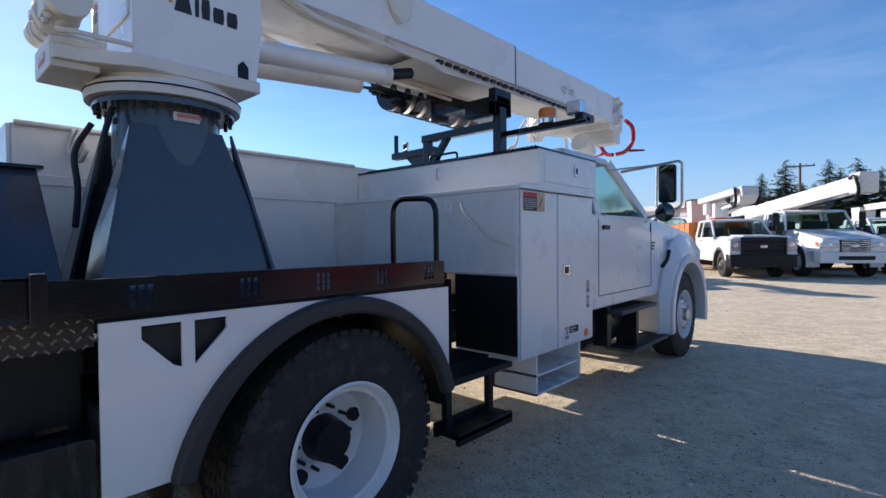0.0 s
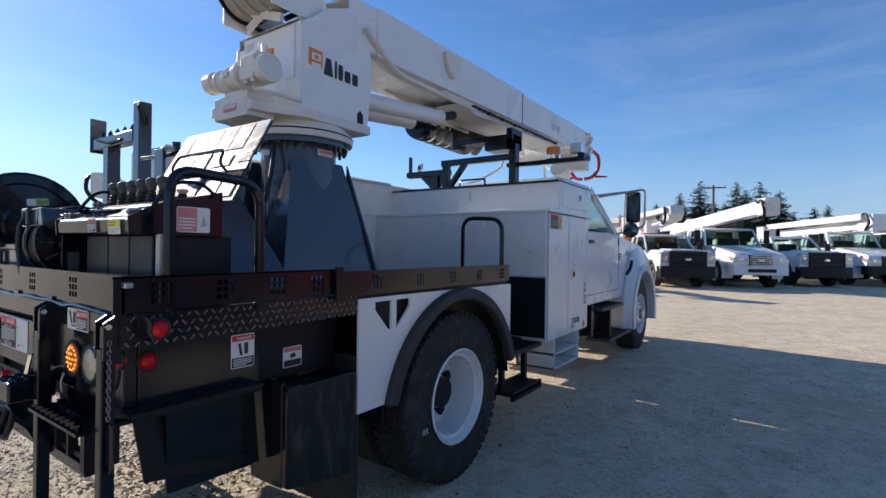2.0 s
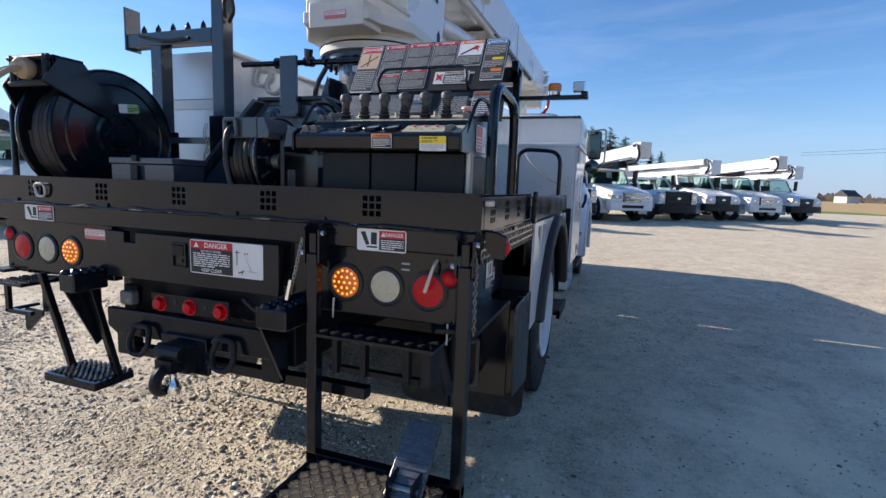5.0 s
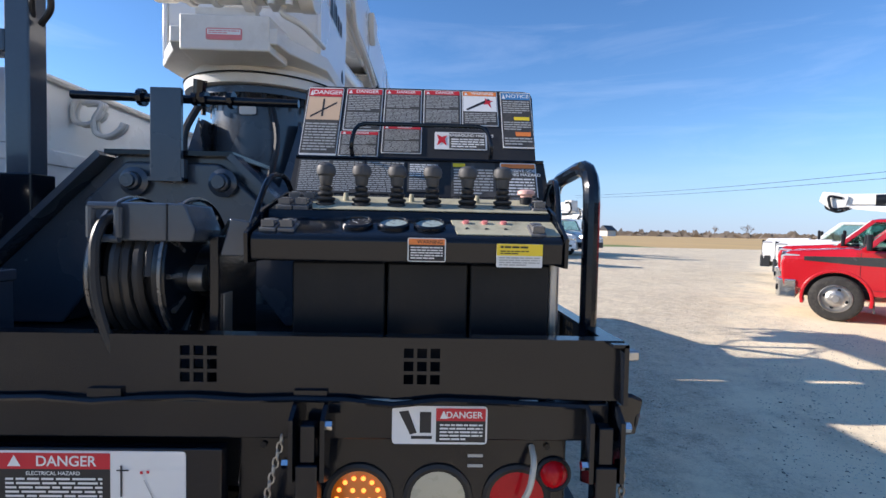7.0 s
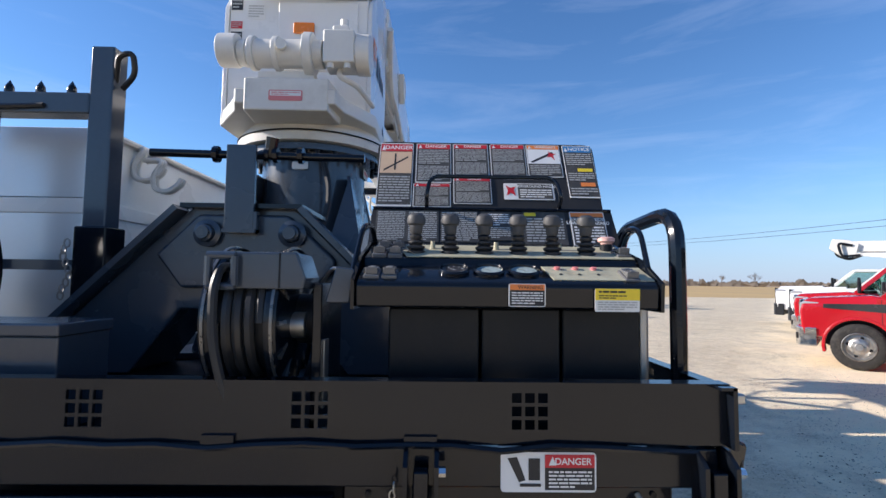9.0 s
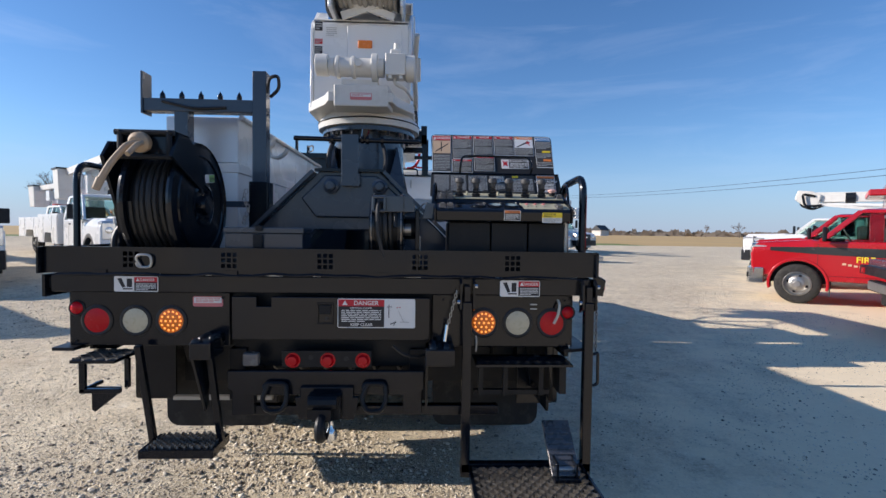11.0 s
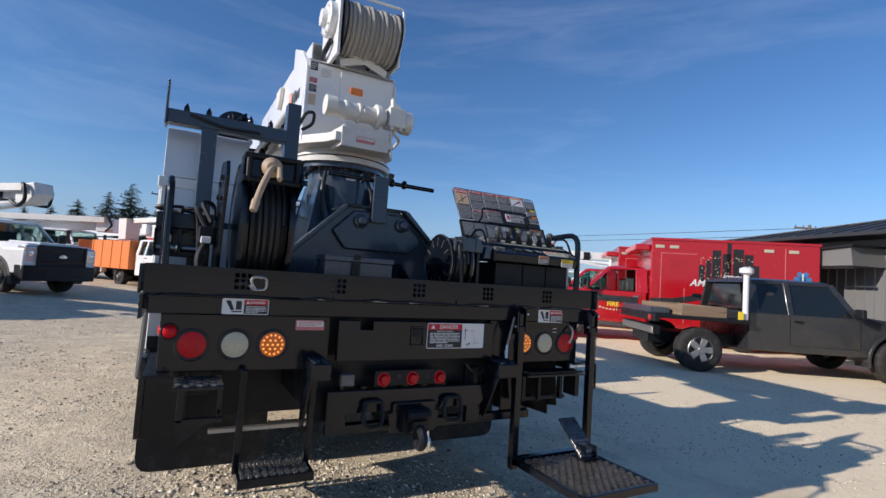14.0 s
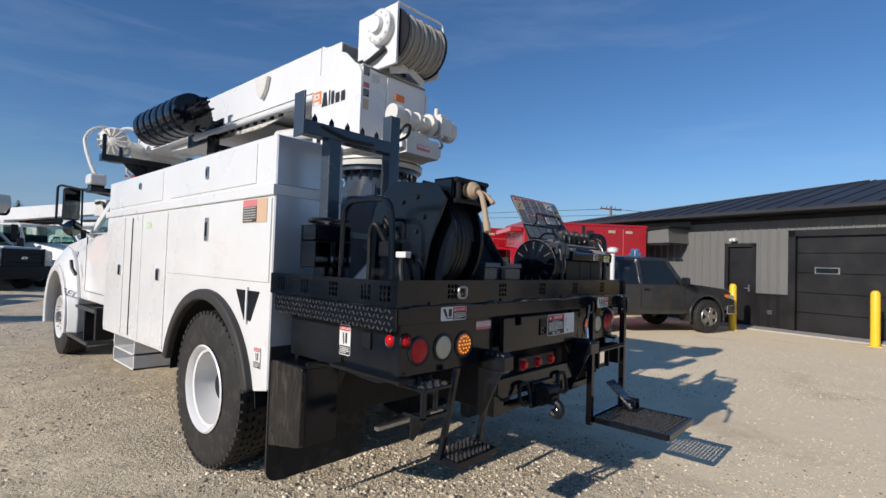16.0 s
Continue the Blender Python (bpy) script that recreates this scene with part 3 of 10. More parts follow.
    panes.append(("windscreen", [(-W + 0.06, ywb, zb + 0.02), (W - 0.06, ywb, zb + 0.02), (WR - 0.05, ywt + 0.03, zr - 0.07), (-WR + 0.05, ywt + 0.03, zr - 0.07)]))
    panes.append(("rear_window", [(-W * 0.7, yb + 0.03, zb + 0.05), (W * 0.7, yb + 0.03, zb + 0.05), (WR * 0.7, yb + 0.05, zr - 0.12), (-WR * 0.7, yb + 0.05, zr - 0.12)]))
    for nm, pts in panes:
        ob = part(nm, quad_plate(B(), pts, 0.005), p.get("glass", GLASS), body, smooth=False)
        ob.visible_shadow = False
    bm = boxes((-W + 0.08, W - 0.08, ywb - 0.45, ywb - 0.08, zb + 0.004, zb + 0.06))
    part("dashboard", bm, INTERIOR, body, bevel=0.02)
    for a, b in ((-W + 0.12, -0.1), (0.1, W - 0.12)):
        part("seat_back", boxes((a, b, yb + 0.3, yb + 0.5, zb + 0.005, zb + 0.36)), INTERIOR, body, bevel=0.04)
    ang = [2 * math.pi * k / 20 for k in range(21)]
    part("steering_wheel", tube(B(), [(-W * 0.45 + 0.19 * math.cos(t), ywb - 0.5 + 0.08 * math.sin(t), zb + 0.1 + 0.17 * math.sin(t)) for t in ang], 0.015, 6, 0), INTERIOR, body)
    # wheel arch lips and well
    for s in (-1, 1):
        a, b = sorted((s * (p.get("fender", W) + 0.015), s * (WH - 0.28)))
        bm = ring_prism(B(), wy, wz, wr - 0.01, wr + p.get("lip", 0.06), -14, 194, a, b, 20)
        part("fender", bm, p.get("lip_mat", paint), body, bevel=0.02)
        a, b = sorted((s * (W - 0.32), s * (W - 0.3)))
        part("wheel_well", prism(B(), arc_pts(wy, wz, wr, 0, 180, 14), "x", a, b), BLACK_MATT, body)
        # door seams, handle
        a, b = sorted((s * (W - 0.01), s * (W + 0.003)))
        yd0, yd1 = ym - 0.02 if ym - yb > 0.35 else yb + 0.12, ywb - 0.02
        bm = boxes((a, b, yd0, yd0 + 0.008, zs + 0.12, zb - 0.05), (a, b, yd1, yd1 + 0.008, zs + 0.12, zb - 0.05), (a, b, yd0, yd1, zs + 0.115, zs + 0.123))
        part("door_seam", bm, BLACK_MATT, body)
        a, b = sorted((s * (W - 0.005), s * (W + 0.022)))
        part("door_handle", boxes((a, b, yd0 + 0.08, yd0 + 0.22, zb - 0.14, zb - 0.1)), p.get("handle", BLACK_MATT), body, bevel=0.01)
        # mirror
        mx = W + p.get("mirror_out", 0.2)
        a, b = sorted((s * (mx - 0.1), s * (mx + 0.1)))
        mz = zb + p.get("mirror_z", 0.0)
        part("mirror", boxes((a, b, ywb - 0.16, ywb - 0.08, mz, mz + p.get("mirror_h", 0.3))), p.get("mirror_mat", BLACK_MATT), body, bevel=0.025)
        bm = tube(B(), [(s * (W - 0.03), ywb - 0.1, mz + 0.06), (s * (mx - 0.05), ywb - 0.12, mz + 0.08)], 0.018, 6, 0)
        part("mirror_arm", bm, BLACK_MATT, body)
    # grille, lamps, bumper
    gy, gw = yf + 0.02, p.get("grille_w", WH * 0.62)
    g0, g1 = p["grille"]
    gm = p.get("grille_mat", BLACK_MATT)
    gr = part("grille", boxes((-gw, gw, gy - 0.06, gy + 0.03, g0, g1)), gm, body, bevel=0.02)
    for k in range(p.get("slats", 3)):
        z = g0 + (g1 - g0) * (k + 0.5) / p.get("slats", 3)
        part("grille_slat", boxes((-gw * 0.94, gw * 0.94, gy + 0.02, gy + 0.05, z - 0.022, z + 0.022)), p.get("slat_mat", GREY_TRIM), gr, bevel=0.006)
    bm = revolve(B(), [(0, 0.012), (0.05, 0.01), (0.06, 0)], (0, gy + 0.05, (g0 + g1) / 2), (0, 1, 0), 16)
    for v in bm.verts:
        v.co.x *= 1.9
    part("badge", bm, p.get("badge", CHROME), gr)
    for s in (-1, 1):
        a, b = sorted((s * (gw + 0.02), s * (WH * 0.97)))
        lz = p.get("lamp_z", (g0, g1))
        hl = part("headlamp", prism(B(), [(gy - 0.3, lz[0] + 0.06), (gy - 0.3, lz[1] - 0.02), (gy - 0.06, lz[1]), (gy + 0.012, lz[1] - 0.04), (gy + 0.012, lz[0]), (gy - 0.1, lz[0])], "x", a, b + 0.0), HEADLIGHT, body, bevel=0.02)
        cxl = (a + b) / 2
        part("reflector_bowl", revolve(B(), [(0, 0.002), (0.05, 0.008), (0.07, 0.003), (0.075, 0.0)], (cxl, gy + 0.013, (lz[0] + lz[1]) / 2), (0, 1, 0), 18), CHROME, hl)
        a, b = sorted((s * (WH * 0.97), s * (WH * 0.97 + 0.012)))
        part("marker_lamp", boxes((a, b, gy - 0.27, gy - 0.16, lz[0] + 0.1, lz[0] + 0.2)), AMBER_LENS, body, bevel=0.004)
    b0, b1 = p["bumper"]
    bm = prism(B(), [(-WH * 1.04, gy - 0.25), (-WH * 0.98, gy + 0.03), (-WH * 0.7, gy + 0.1), (WH * 0.7, gy + 0.1), (WH * 0.98, gy + 0.03), (WH * 1.04, gy - 0.25)], "z", b0, b1)
    bp = part("bumper", bm, p.get("bumper_mat", BLACK_MATT), body, bevel=0.02)
    bm = boxes((-WH * 0.5, WH * 0.5, gy + 0.09, gy + 0.112, b0 + (b1 - b0) * 0.3, b0 + (b1 - b0) * 0.65))
    part("bumper_intake", bm, BLACK_MATT, bp)
    return body


# ---------------------------------------------------------------- the derrick truck: cab, chassis, deck
XL, XR = -1.195, 1.205
truck = thing("utility_truck", "white medium-duty utility truck with black flatbed deck parked on gravel", "truck", (0, 0, 0))
main_cab = cab(truck, dict(w=1.02, wr=0.86, wh=1.0, back=4.42, front=8.1, sill=0.78, belt=1.64, roof=2.24, wind_base=6.1, wind_top=5.35,
                           hood_front=1.5, wheel=(7.02, 0.5, 0.63), grille=(0.95, 1.34), bumper=(0.55, 0.85), fender=1.17, lip=0.09,
                           mid=4.78, lamp_z=(1.0, 1.2), bumper_mat=BLACK, mirror_out=-0.2, mirror_h=0.02, bevel=0.05), WHITE)
# round front fenders
for s in (-1, 1):
    a, b = s * 0.62, s * 1.15
    rings = []
    for k in range(13):
        t = radians(-12 + 204 * k / 12)
        c, q = math.cos(t), math.sin(t)
        rings.append([(a, 7.02 + 0.66 * c, 0.5 + 0.66 * q), (b - s * 0.1, 7.02 + 0.8 * c, 0.5 + (0.82 + 0.16 * max(0, q)) * q), (b, 7.02 + 0.73 * c, 0.5 + (0.74 + 0.06 * max(0, q)) * q), (b, 7.02 + 0.64 * c, 0.5 + 0.64 * q)])
    part("front_fender", loft(B(), rings), WHITE, main_cab, "rounded white front fender", bevel=0.015)
    bm = tube(B(), [(s * 1.1, 6.2, 1.1), (s * 1.13, 6.28, 1.18), (s * 1.13, 6.34, 1.28)], 0.022, 8, 0.03)
    part("hood_latch", bm, BLACK_MATT, main_cab)
    # mirrors on tube brackets
    mx = s * 1.225
    bm = tube(B(), [(s * 0.9, 5.55, 2.1), (s * 1.37, 5.98, 2.22), (s * 1.37, 5.98, 1.74), (s * 1.02, 5.98, 1.64)], 0.014, 8, 0.06)
    tube(bm, [(s * 0.92, 5.2, 2.08), (s * 1.12, 5.98, 2.2)], 0.01, 6, 0)
    tube(bm, [(s * 1.12, 5.98, 2.2), (s * 1.1, 6.02, 1.62)], 0.012, 6, 0)
    fr = part("mirror_bracket", bm, BLACK_MATT if s < 0 else STEEL, main_cab, "tubular mirror bracket")
    part("mirror_housing", boxes((mx - 0.09, mx + 0.09, 5.95, 6.02, 1.79, 2.19)), BLACK_MATT, fr, bevel=0.03)
    part("mirror_glass", boxes((mx - 0.075, mx + 0.075, 5.942, 5.95, 1.81, 2.17)), MIRROR, fr)
    part("convex_mirror", revolve(B(), [(0, -0.03), (0.07, -0.022), (0.1, 0), (0.09, 0.04), (0, 0.06)], (mx - s * 0.02, 5.96, 1.69), (0, 1, 0), 20), MIRROR, fr)
    # cab steps
    a, b = sorted((s * 0.85, s * 1.14))
    for z, y0, y1 in ((0.74, 5.0, 5.92), (0.34, 5.28, 6.3)):
        st = part("cab_step", boxes((a, b, y0, y1, z - 0.035, z)), GREY_TRIM, truck, "ribbed grey cab step", bevel=0.006)
        for k in range(9):
            part("step_rib", boxes((a + 0.02, b - 0.02, y0 + 0.04 + k * (y1 - y0 - 0.08) / 8 - 0.012, y0 + 0.04 + k * (y1 - y0 - 0.08) / 8 + 0.012, z, z + 0.006)), BLACK_MATT, st)
    parts("step_bracket", [boxes((a + 0.02, b - 0.06, 5.5, 5.56, 0.3, 0.72)), boxes((a, b - 0.1, 4.9, 4.98, 0.42, 0.78))], BLACK_MATT, truck)
    bm = cyl(B(), (s * 0.72, 4.7, 0.58), (s * 0.72, 5.5, 0.58), 0.24, None, 20)
    part("fuel_tank" if s < 0 else "air_tank", bm, STEEL if s < 0 else BLACK_MATT, truck, bevel=0.02)
# lettering on the near fender of the driver's side
part("fender_lettering", text_bm(B(), "DIESEL", (-1.168, 6.62, 0.83), -Y, Z, 0.085, False, 0.02), DECAL_BLACK, main_cab)
bm = B()
for k in range(3):
    box(bm, 1.021, 1.026, 6.08, 6.2 - 0.02 * k, 1.36 - 0.035 * k, 1.38 - 0.035 * k)
part("hood_badge", bm, GREY_TRIM, main_cab)
for s in (-1, 1):
    wheel(truck, (s * 1.1, 7.02, 0.478), 0.518, 0.28, s, WHITE, False, 10, True, rim_r=0.288)
    wheel(truck, (s * 1.175, 1.885, 0.487), 0.528, 0.27, s, WHITE, True, 10, True, True, rim_r=0.287)
part("tyre_mark", text_bm(B(), "RR", (1.177, 1.53, 0.35), Y, Z, 0.035, True), DECAL_WHITE, truck)
# frame rails, axles, drive line
bm = boxes((-0.45, -0.37, 0.05, 8.0, 0.62, 0.86), (0.37, 0.45, 0.05, 8.0, 0.62, 0.86), (-0.42, 0.42, 0.3, 0.4, 0.64, 0.84), (-0.42, 0.42, 3.0, 3.1, 0.64, 0.84), (-0.42, 0.42, 5.6, 5.8, 0.5, 0.84))
part("chassis", bm, BLACK_MATT, truck, bevel=0.006)
bm = cyl(B(), (-0.9, 1.9, 0.49), (0.9, 1.9, 0.49), 0.075, None, 14)
revolve(bm, [(0, -0.2), (0.12, -0.16), (0.2, 0), (0.12, 0.16), (0, 0.2)], (0, 1.9, 0.49), (0, 1, 0), 18)
part("rear_axle", bm, BLACK_MATT, truck)
part("front_axle", cyl(B(), (-0.85, 7.02, 0.44), (0.85, 7.02, 0.44), 0.06, None, 12), BLACK_MATT, truck)
parts("leaf_spring", [tube(B(), [(s * 0.5, 1.2, 0.62), (s * 0.5, 1.9, 0.58), (s * 0.5, 2.6, 0.64)], 0.045, 6, 0.3) for s in (-1, 1)], BLACK_MATT, truck)
# deck
deck = part("deck_plate", prism(B(), [(XL + 0.02, -0.04), (XR - 0.03, -0.04), (XR - 0.03, 2.51), (0.62, 2.51), (0.62, 3.16), (XL + 0.02, 3.16)], "z", 1.14, 1.185), BLACK_MATT, truck, "black steel deck plate", bevel=0.004)
bm = B()
box(bm, -1.05, 1.06, 0.02, 0.94, 1.0, 1.13)
part("deck_frame", bm, BLACK_MATT, truck)
bm = boxes((-1.0, 1.0, 2.52, 3.14, 0.62, 0.66), (-1.0, 1.0, 2.52, 2.56, 0.62, 1.14), (0.62, 0.66, 2.52, 3.16, 0.62, 1.14), (1.0, XR - 0.02, 2.56, 3.14, 0.61, 0.645))
part("access_recess", bm, BLACK_MATT, truck)
# raised boards round the deck, with hole groups
rear_c = [1.178 - 0.82, 1.178 - 0.408, 1.178 + 0.0025, 1.178 + 0.4145, 1.178 + 0.8225]
bm = perforated(B(), (-1.178, -0.056, 1.207), X, Z, 2.378, 0.113, rear_c, -0.008, z_mid=0.06)
board = part("rear_board", bm, BLACK, truck, "black rear stake board with square hole groups", smooth=False)
part("board_lip", boxes((-1.178, 1.2, -0.0475, -0.018, 1.314, 1.32)), BLACK, board)
parts("board_hinge", [boxes((x - 0.03, x + 0.03, -0.064, -0.052, 1.2, 1.222)) for x in (-0.95, -0.4, 0.25, 0.62)], BLACK, board)
part("tie_down_ring", tube(B(), fillet([(-0.79, -0.066, 1.235), (-0.728, -0.066, 1.235), (-0.728, -0.071, 1.288), (-0.79, -0.071, 1.288)], 0.02, 4, True) + [Vector((-0.77, -0.066, 1.235))], 0.006, 8, 0), STEEL, board, "worn steel tie-down ring")
bm = perforated(B(), (XR - 0.005, -0.08, 1.205), Y, Z, 0.88, 0.112, [0.14, 0.36, 0.58, 0.78], -0.008)
part("side_board", bm, BLACK, truck, "black side stake board with square hole groups", smooth=False)
bm = perforated(B(), (XR + 0.004, 0.815, 1.19), Y, Z, 1.665, 0.115, [0.25, 0.6, 0.92, 1.24, 1.55], -0.008)
sb = part("side_board", bm, BLACK, truck, "black side stake board with square hole groups", smooth=False)
part("board_lip", boxes((XR - 0.035, XR - 0.005, -0.08, 0.8, 1.312, 1.318), (XR - 0.03, XR - 0.004, 0.82, 2.48, 1.3, 1.306)), BLACK, sb)
part("board_latch", boxes((XR + 0.004, XR + 0.022, 0.79, 0.83, 1.18, 1.33)), BLACK, sb, bevel=0.004)
bm = perforated(B(), (XL - 0.0, 0.98, 1.205), -Y, Z, 1.06, 0.112, [0.12, 0.35, 0.6, 0.85, 0.98], -0.008)
part("side_board", bm, BLACK, truck, "black side stake board with square hole groups", smooth=False)
# diamond plate skirts
for s, xo in ((1, XR - 0.008), (-1, XL + 0.008)):
    a, b = sorted((xo, xo - s * 0.012))
    sk = part("diamond_plate_skirt", boxes((a, b, -0.06, 0.94, 1.105, 1.2)), BLACK, truck, "black diamond plate skirt")
    # studs in paler steel than the plate, to paint in their highlights
    bm = B()
    for i in range(34):
        for j in range(4):
            y, z = -0.04 + i * 0.029 + (j % 2) * 0.0145, 1.108 + j * 0.026
            m = Matrix.Translation((xo + s * 0.0015, y, z)) @ Matrix.Rotation(radians(45 if (i + j) % 2 else -45), 4, "X")
            box(bm, -0.0018, 0.0018, -0.009, 0.009, -0.0028, 0.0028, m)
    part("plate_pattern", bm, TREAD, sk, smooth=False)
# rear panel
rear = part("rear_header", boxes((-1.16, 1.18, -0.05, -0.015, 1.125, 1.2)), BLACK, truck, "black rear header beam", bevel=0.006)
part("panel_left", boxes((-1.11, -0.42, -0.012, 0.03, 0.885, 1.124)), BLACK, truck, "black lamp panel", bevel=0.006)
part("panel_right", boxes((0.47, 1.11, -0.012, 0.03, 0.885, 1.124)), BLACK, truck, "black lamp panel", bevel=0.006)
cp = part("centre_panel", prism(B(), [(-0.395, 0.925), (0.46, 0.925), (0.46, 1.112), (-0.227, 1.112), (-0.227, 1.07), (-0.29, 1.07), (-0.29, 1.112), (-0.395, 1.112)], "y", -0.062, -0.03), BLACK, truck, "black removable centre panel", bevel=0.004)
pl = part("panel_latch", boxes((-0.03, 0.041, -0.07, -0.063, 0.993, 1.0), (-0.03, 0.041, -0.07, -0.063, 1.081, 1.088), (-0.03, -0.022, -0.07, -0.063, 1.0, 1.081), (0.033, 0.041, -0.07, -0.063, 1.0, 1.081)), BLACK, cp, bevel=0.002)
part("latch_paddle", boxes((-0.02, 0.031, -0.071, -0.063, 1.038, 1.079)), BLACK_MATT, pl, bevel=0.003)
part("latch_keyhole", cyl(B(), (0.012, -0.0635, 1.018), (0.012, -0.067, 1.018), 0.008, None, 12), RUBBER_HOSE, pl)
part("side_panel_right", boxes((1.085, 1.109, 0.031, 0.485, 0.83, 1.095)), BLACK, truck, bevel=0.005)
part("side_panel_left", boxes((-1.1, -1.075, 0.031, 0.4, 0.86, 1.095)), BLACK, truck, bevel=0.005)
parts("inner_plate", [boxes((1.05, 1.056, 0.49, 0.93, 0.85, 1.1)), boxes((-1.08, -1.075, 0.45, 0.93, 0.86, 1.1)), boxes((-1.05, 1.05, 0.9, 0.935, 0.45, 1.1))], BLACK_MATT, truck)
for s in (-1, 1):
    a, b = sorted((s * 1.06, s * (1.19 if s > 0 else 1.15)))
    part("panel_shelf", prism(B(), [(a, -0.06), (b, -0.06 if s < 0 else -0.02), (b, 0.45), (a, 0.45)], "z", 0.872, 0.886), BLACK_MATT, truck)


def lamp(parent, c, r, lens, nrm=(0, -1, 0), dome=0.2, lit=False, label=""):
    n = Vector(nrm)
    g = part("lamp", revolve(B(), [(r * 1.0, 0.0), (r * 1.3, 0.0), (r * 1.28, 0.004), (r * 1.15, 0.007), (r * 1.02, 0.005)], c, nrm, 28, True), RUBBER_HOSE, parent, label)
    part("lens", revolve(B(), [(0, r * dome), (r * 0.5, r * dome * 0.9), (r * 0.85, r * dome * 0.55), (r * 1.01, 0.004), (r * 1.01, -0.01), (0, -0.01)], c, nrm, 28), lens, g)
    if lit:
        bm = B()
        d, a, b = basis(nrm)
        for k, (rad, cnt) in enumerate(((0, 1), (0.4, 6), (0.78, 14))):
            for i in range(cnt):
                t = 2 * math.pi * i / cnt
                p = Vector(c) + (a * math.cos(t) + b * math.sin(t)) * r * rad + d * r * dome * (1.0 - 0.6 * rad * rad)
                revolve(bm, [(r * 0.09, 0.0), (r * 0.07, r * 0.05), (0, r * 0.07)], p, nrm, 8)
        tagged(part("diodes", bm, AMBER_LED, g), kind="stuff")
    return g


LZ = 0.996
for x, lens, lit, lb in ((-0.99, RED_LENS, False, "round red tail lamp"), (-0.826, CLEAR_LENS, False, "round clear reversing lamp"), (-0.673, AMBER_LENS, True, "round amber lamp, lit"),
                         (0.704, AMBER_LENS, True, "round amber lamp, lit"), (0.858, CLEAR_LENS, False, "round clear reversing lamp"), (1.013, RED_LENS, False, "round red tail lamp")):
    lamp(truck, (x, -0.013, LZ), 0.053, lens, lit=lit, label=lb)
for x, y, z, n in ((-1.075, -0.013, 1.05, (0, -1, 0)), (1.085, -0.013, 1.045, (0, -1, 0)), (1.111, 0.06, 1.03, (1, 0, 0)), (-1.101, 0.06, 1.045, (-1, 0, 0)), (1.25, 0.03, 1.155, (1, 0, 0))):
    lamp(truck, (x, y, z), 0.027, RED_LENS, n, 0.7, label="small red marker lamp")
bar = part("stop_lamp_bar", boxes((-0.19, 0.205, -0.03, -0.02, 0.795, 0.87)), BLACK_MATT, truck, "black plate with three small red lamps", bevel=0.003)
for x in (-0.142, 0.012, 0.166):
    bm = revolve(B(), [(0, 0.022), (0.02, 0.018), (0.027, 0.0), (0.034, 0.0), (0.034, -0.006)], (x, -0.031, 0.827), (0, -1, 0), 18)
    part("stop_lamp", bm, RED_LENS, bar)
part("end_stub", boxes((1.2, 1.228, -0.06, -0.035, 1.283, 1.302)), STEEL, truck, "bare steel stub", bevel=0.004)
part("end_flap", quad_plate(B(), [(1.195, -0.02, 1.205), (1.235, -0.02, 1.2), (1.262, -0.005, 1.185), (1.256, 0.01, 1.115), (1.222, -0.01, 1.12), (1.2, -0.02, 1.15)], 0.01), BLACK, truck, bevel=0.003)
parts("screw", [cyl(B(), (x, -0.0125, z), (x, -0.017, z), 0.006, None, 8) for x, z in ((0.52, 1.1), (1.07, 1.1), (0.52, 0.905), (-0.45, 0.905), (-1.08, 0.905), (-0.45, 1.1))], BLACK_MATT, truck)
parts("lamp_mark", [boxes((0.915, 0.945, -0.0135, -0.0125, z, z + 0.006)) for z in (1.077, 1.057)], DECAL_GREY, truck)
parts("bar_hole", [cyl(B(), (x, -0.0305, z), (x, -0.0325, z), 0.011, None, 12) for x, z in ((-0.062, 0.84), (0.092, 0.835))], RUBBER_HOSE, bar)
part("side_latch", boxes((-1.112, -1.1, 0.19, 0.25, 0.985, 1.065)), BLACK_MATT, truck, bevel=0.006)
# bumper beam, hitch, rings
hp = part("hitch_beam", prism(B(), [(-0.42, 0.785), (0.44, 0.785), (0.44, 0.705), (0.405, 0.676), (-0.37, 0.676), (-0.42, 0.705)], "y", -0.05, -0.02), BLACK, truck, "black steel hitch beam", bevel=0.006)
part("pintle_plate", prism(B(), [(-0.1, 0.72), (0.13, 0.72), (0.13, 0.676), (0.155, 0.674), (0.135, 0.575), (-0.105, 0.575), (-0.125, 0.674), (-0.1, 0.676)], "y", -0.07, -0.051), BLACK, hp, bevel=0.004)
parts("upright", [boxes((x0_, x1_, -0.019, 0.03, 0.575, 0.72)) for x0_, x1_ in ((-0.41, -0.315), (0.345, 0.43))], BLACK, hp, bevel=0.004)
part("back_plate", boxes((-0.43, 0.45, 0.07, 0.08, 0.775, 0.93)), BLACK_MATT, hp)
part("lower_bar", boxes((-0.4, 0.78, 0.0, 0.045, 0.57, 0.613)), BLACK, hp, bevel=0.004)
bm = boxes((-0.06, 0.08, -0.11, -0.07, 0.59, 0.69), (-0.03, 0.05, -0.16, -0.1, 0.6, 0.65))
tube(bm, [(0.01, -0.13, 0.62), (0.01, -0.185, 0.605), (0.01, -0.2, 0.56), (0.01, -0.165, 0.53), (0.01, -0.13, 0.55)], 0.022, 10, 0.04)
cyl(bm, (-0.05, -0.12, 0.67), (0.07, -0.12, 0.67), 0.03, None, 10)
part("pintle_hook", bm, BLACK_MATT, hp)
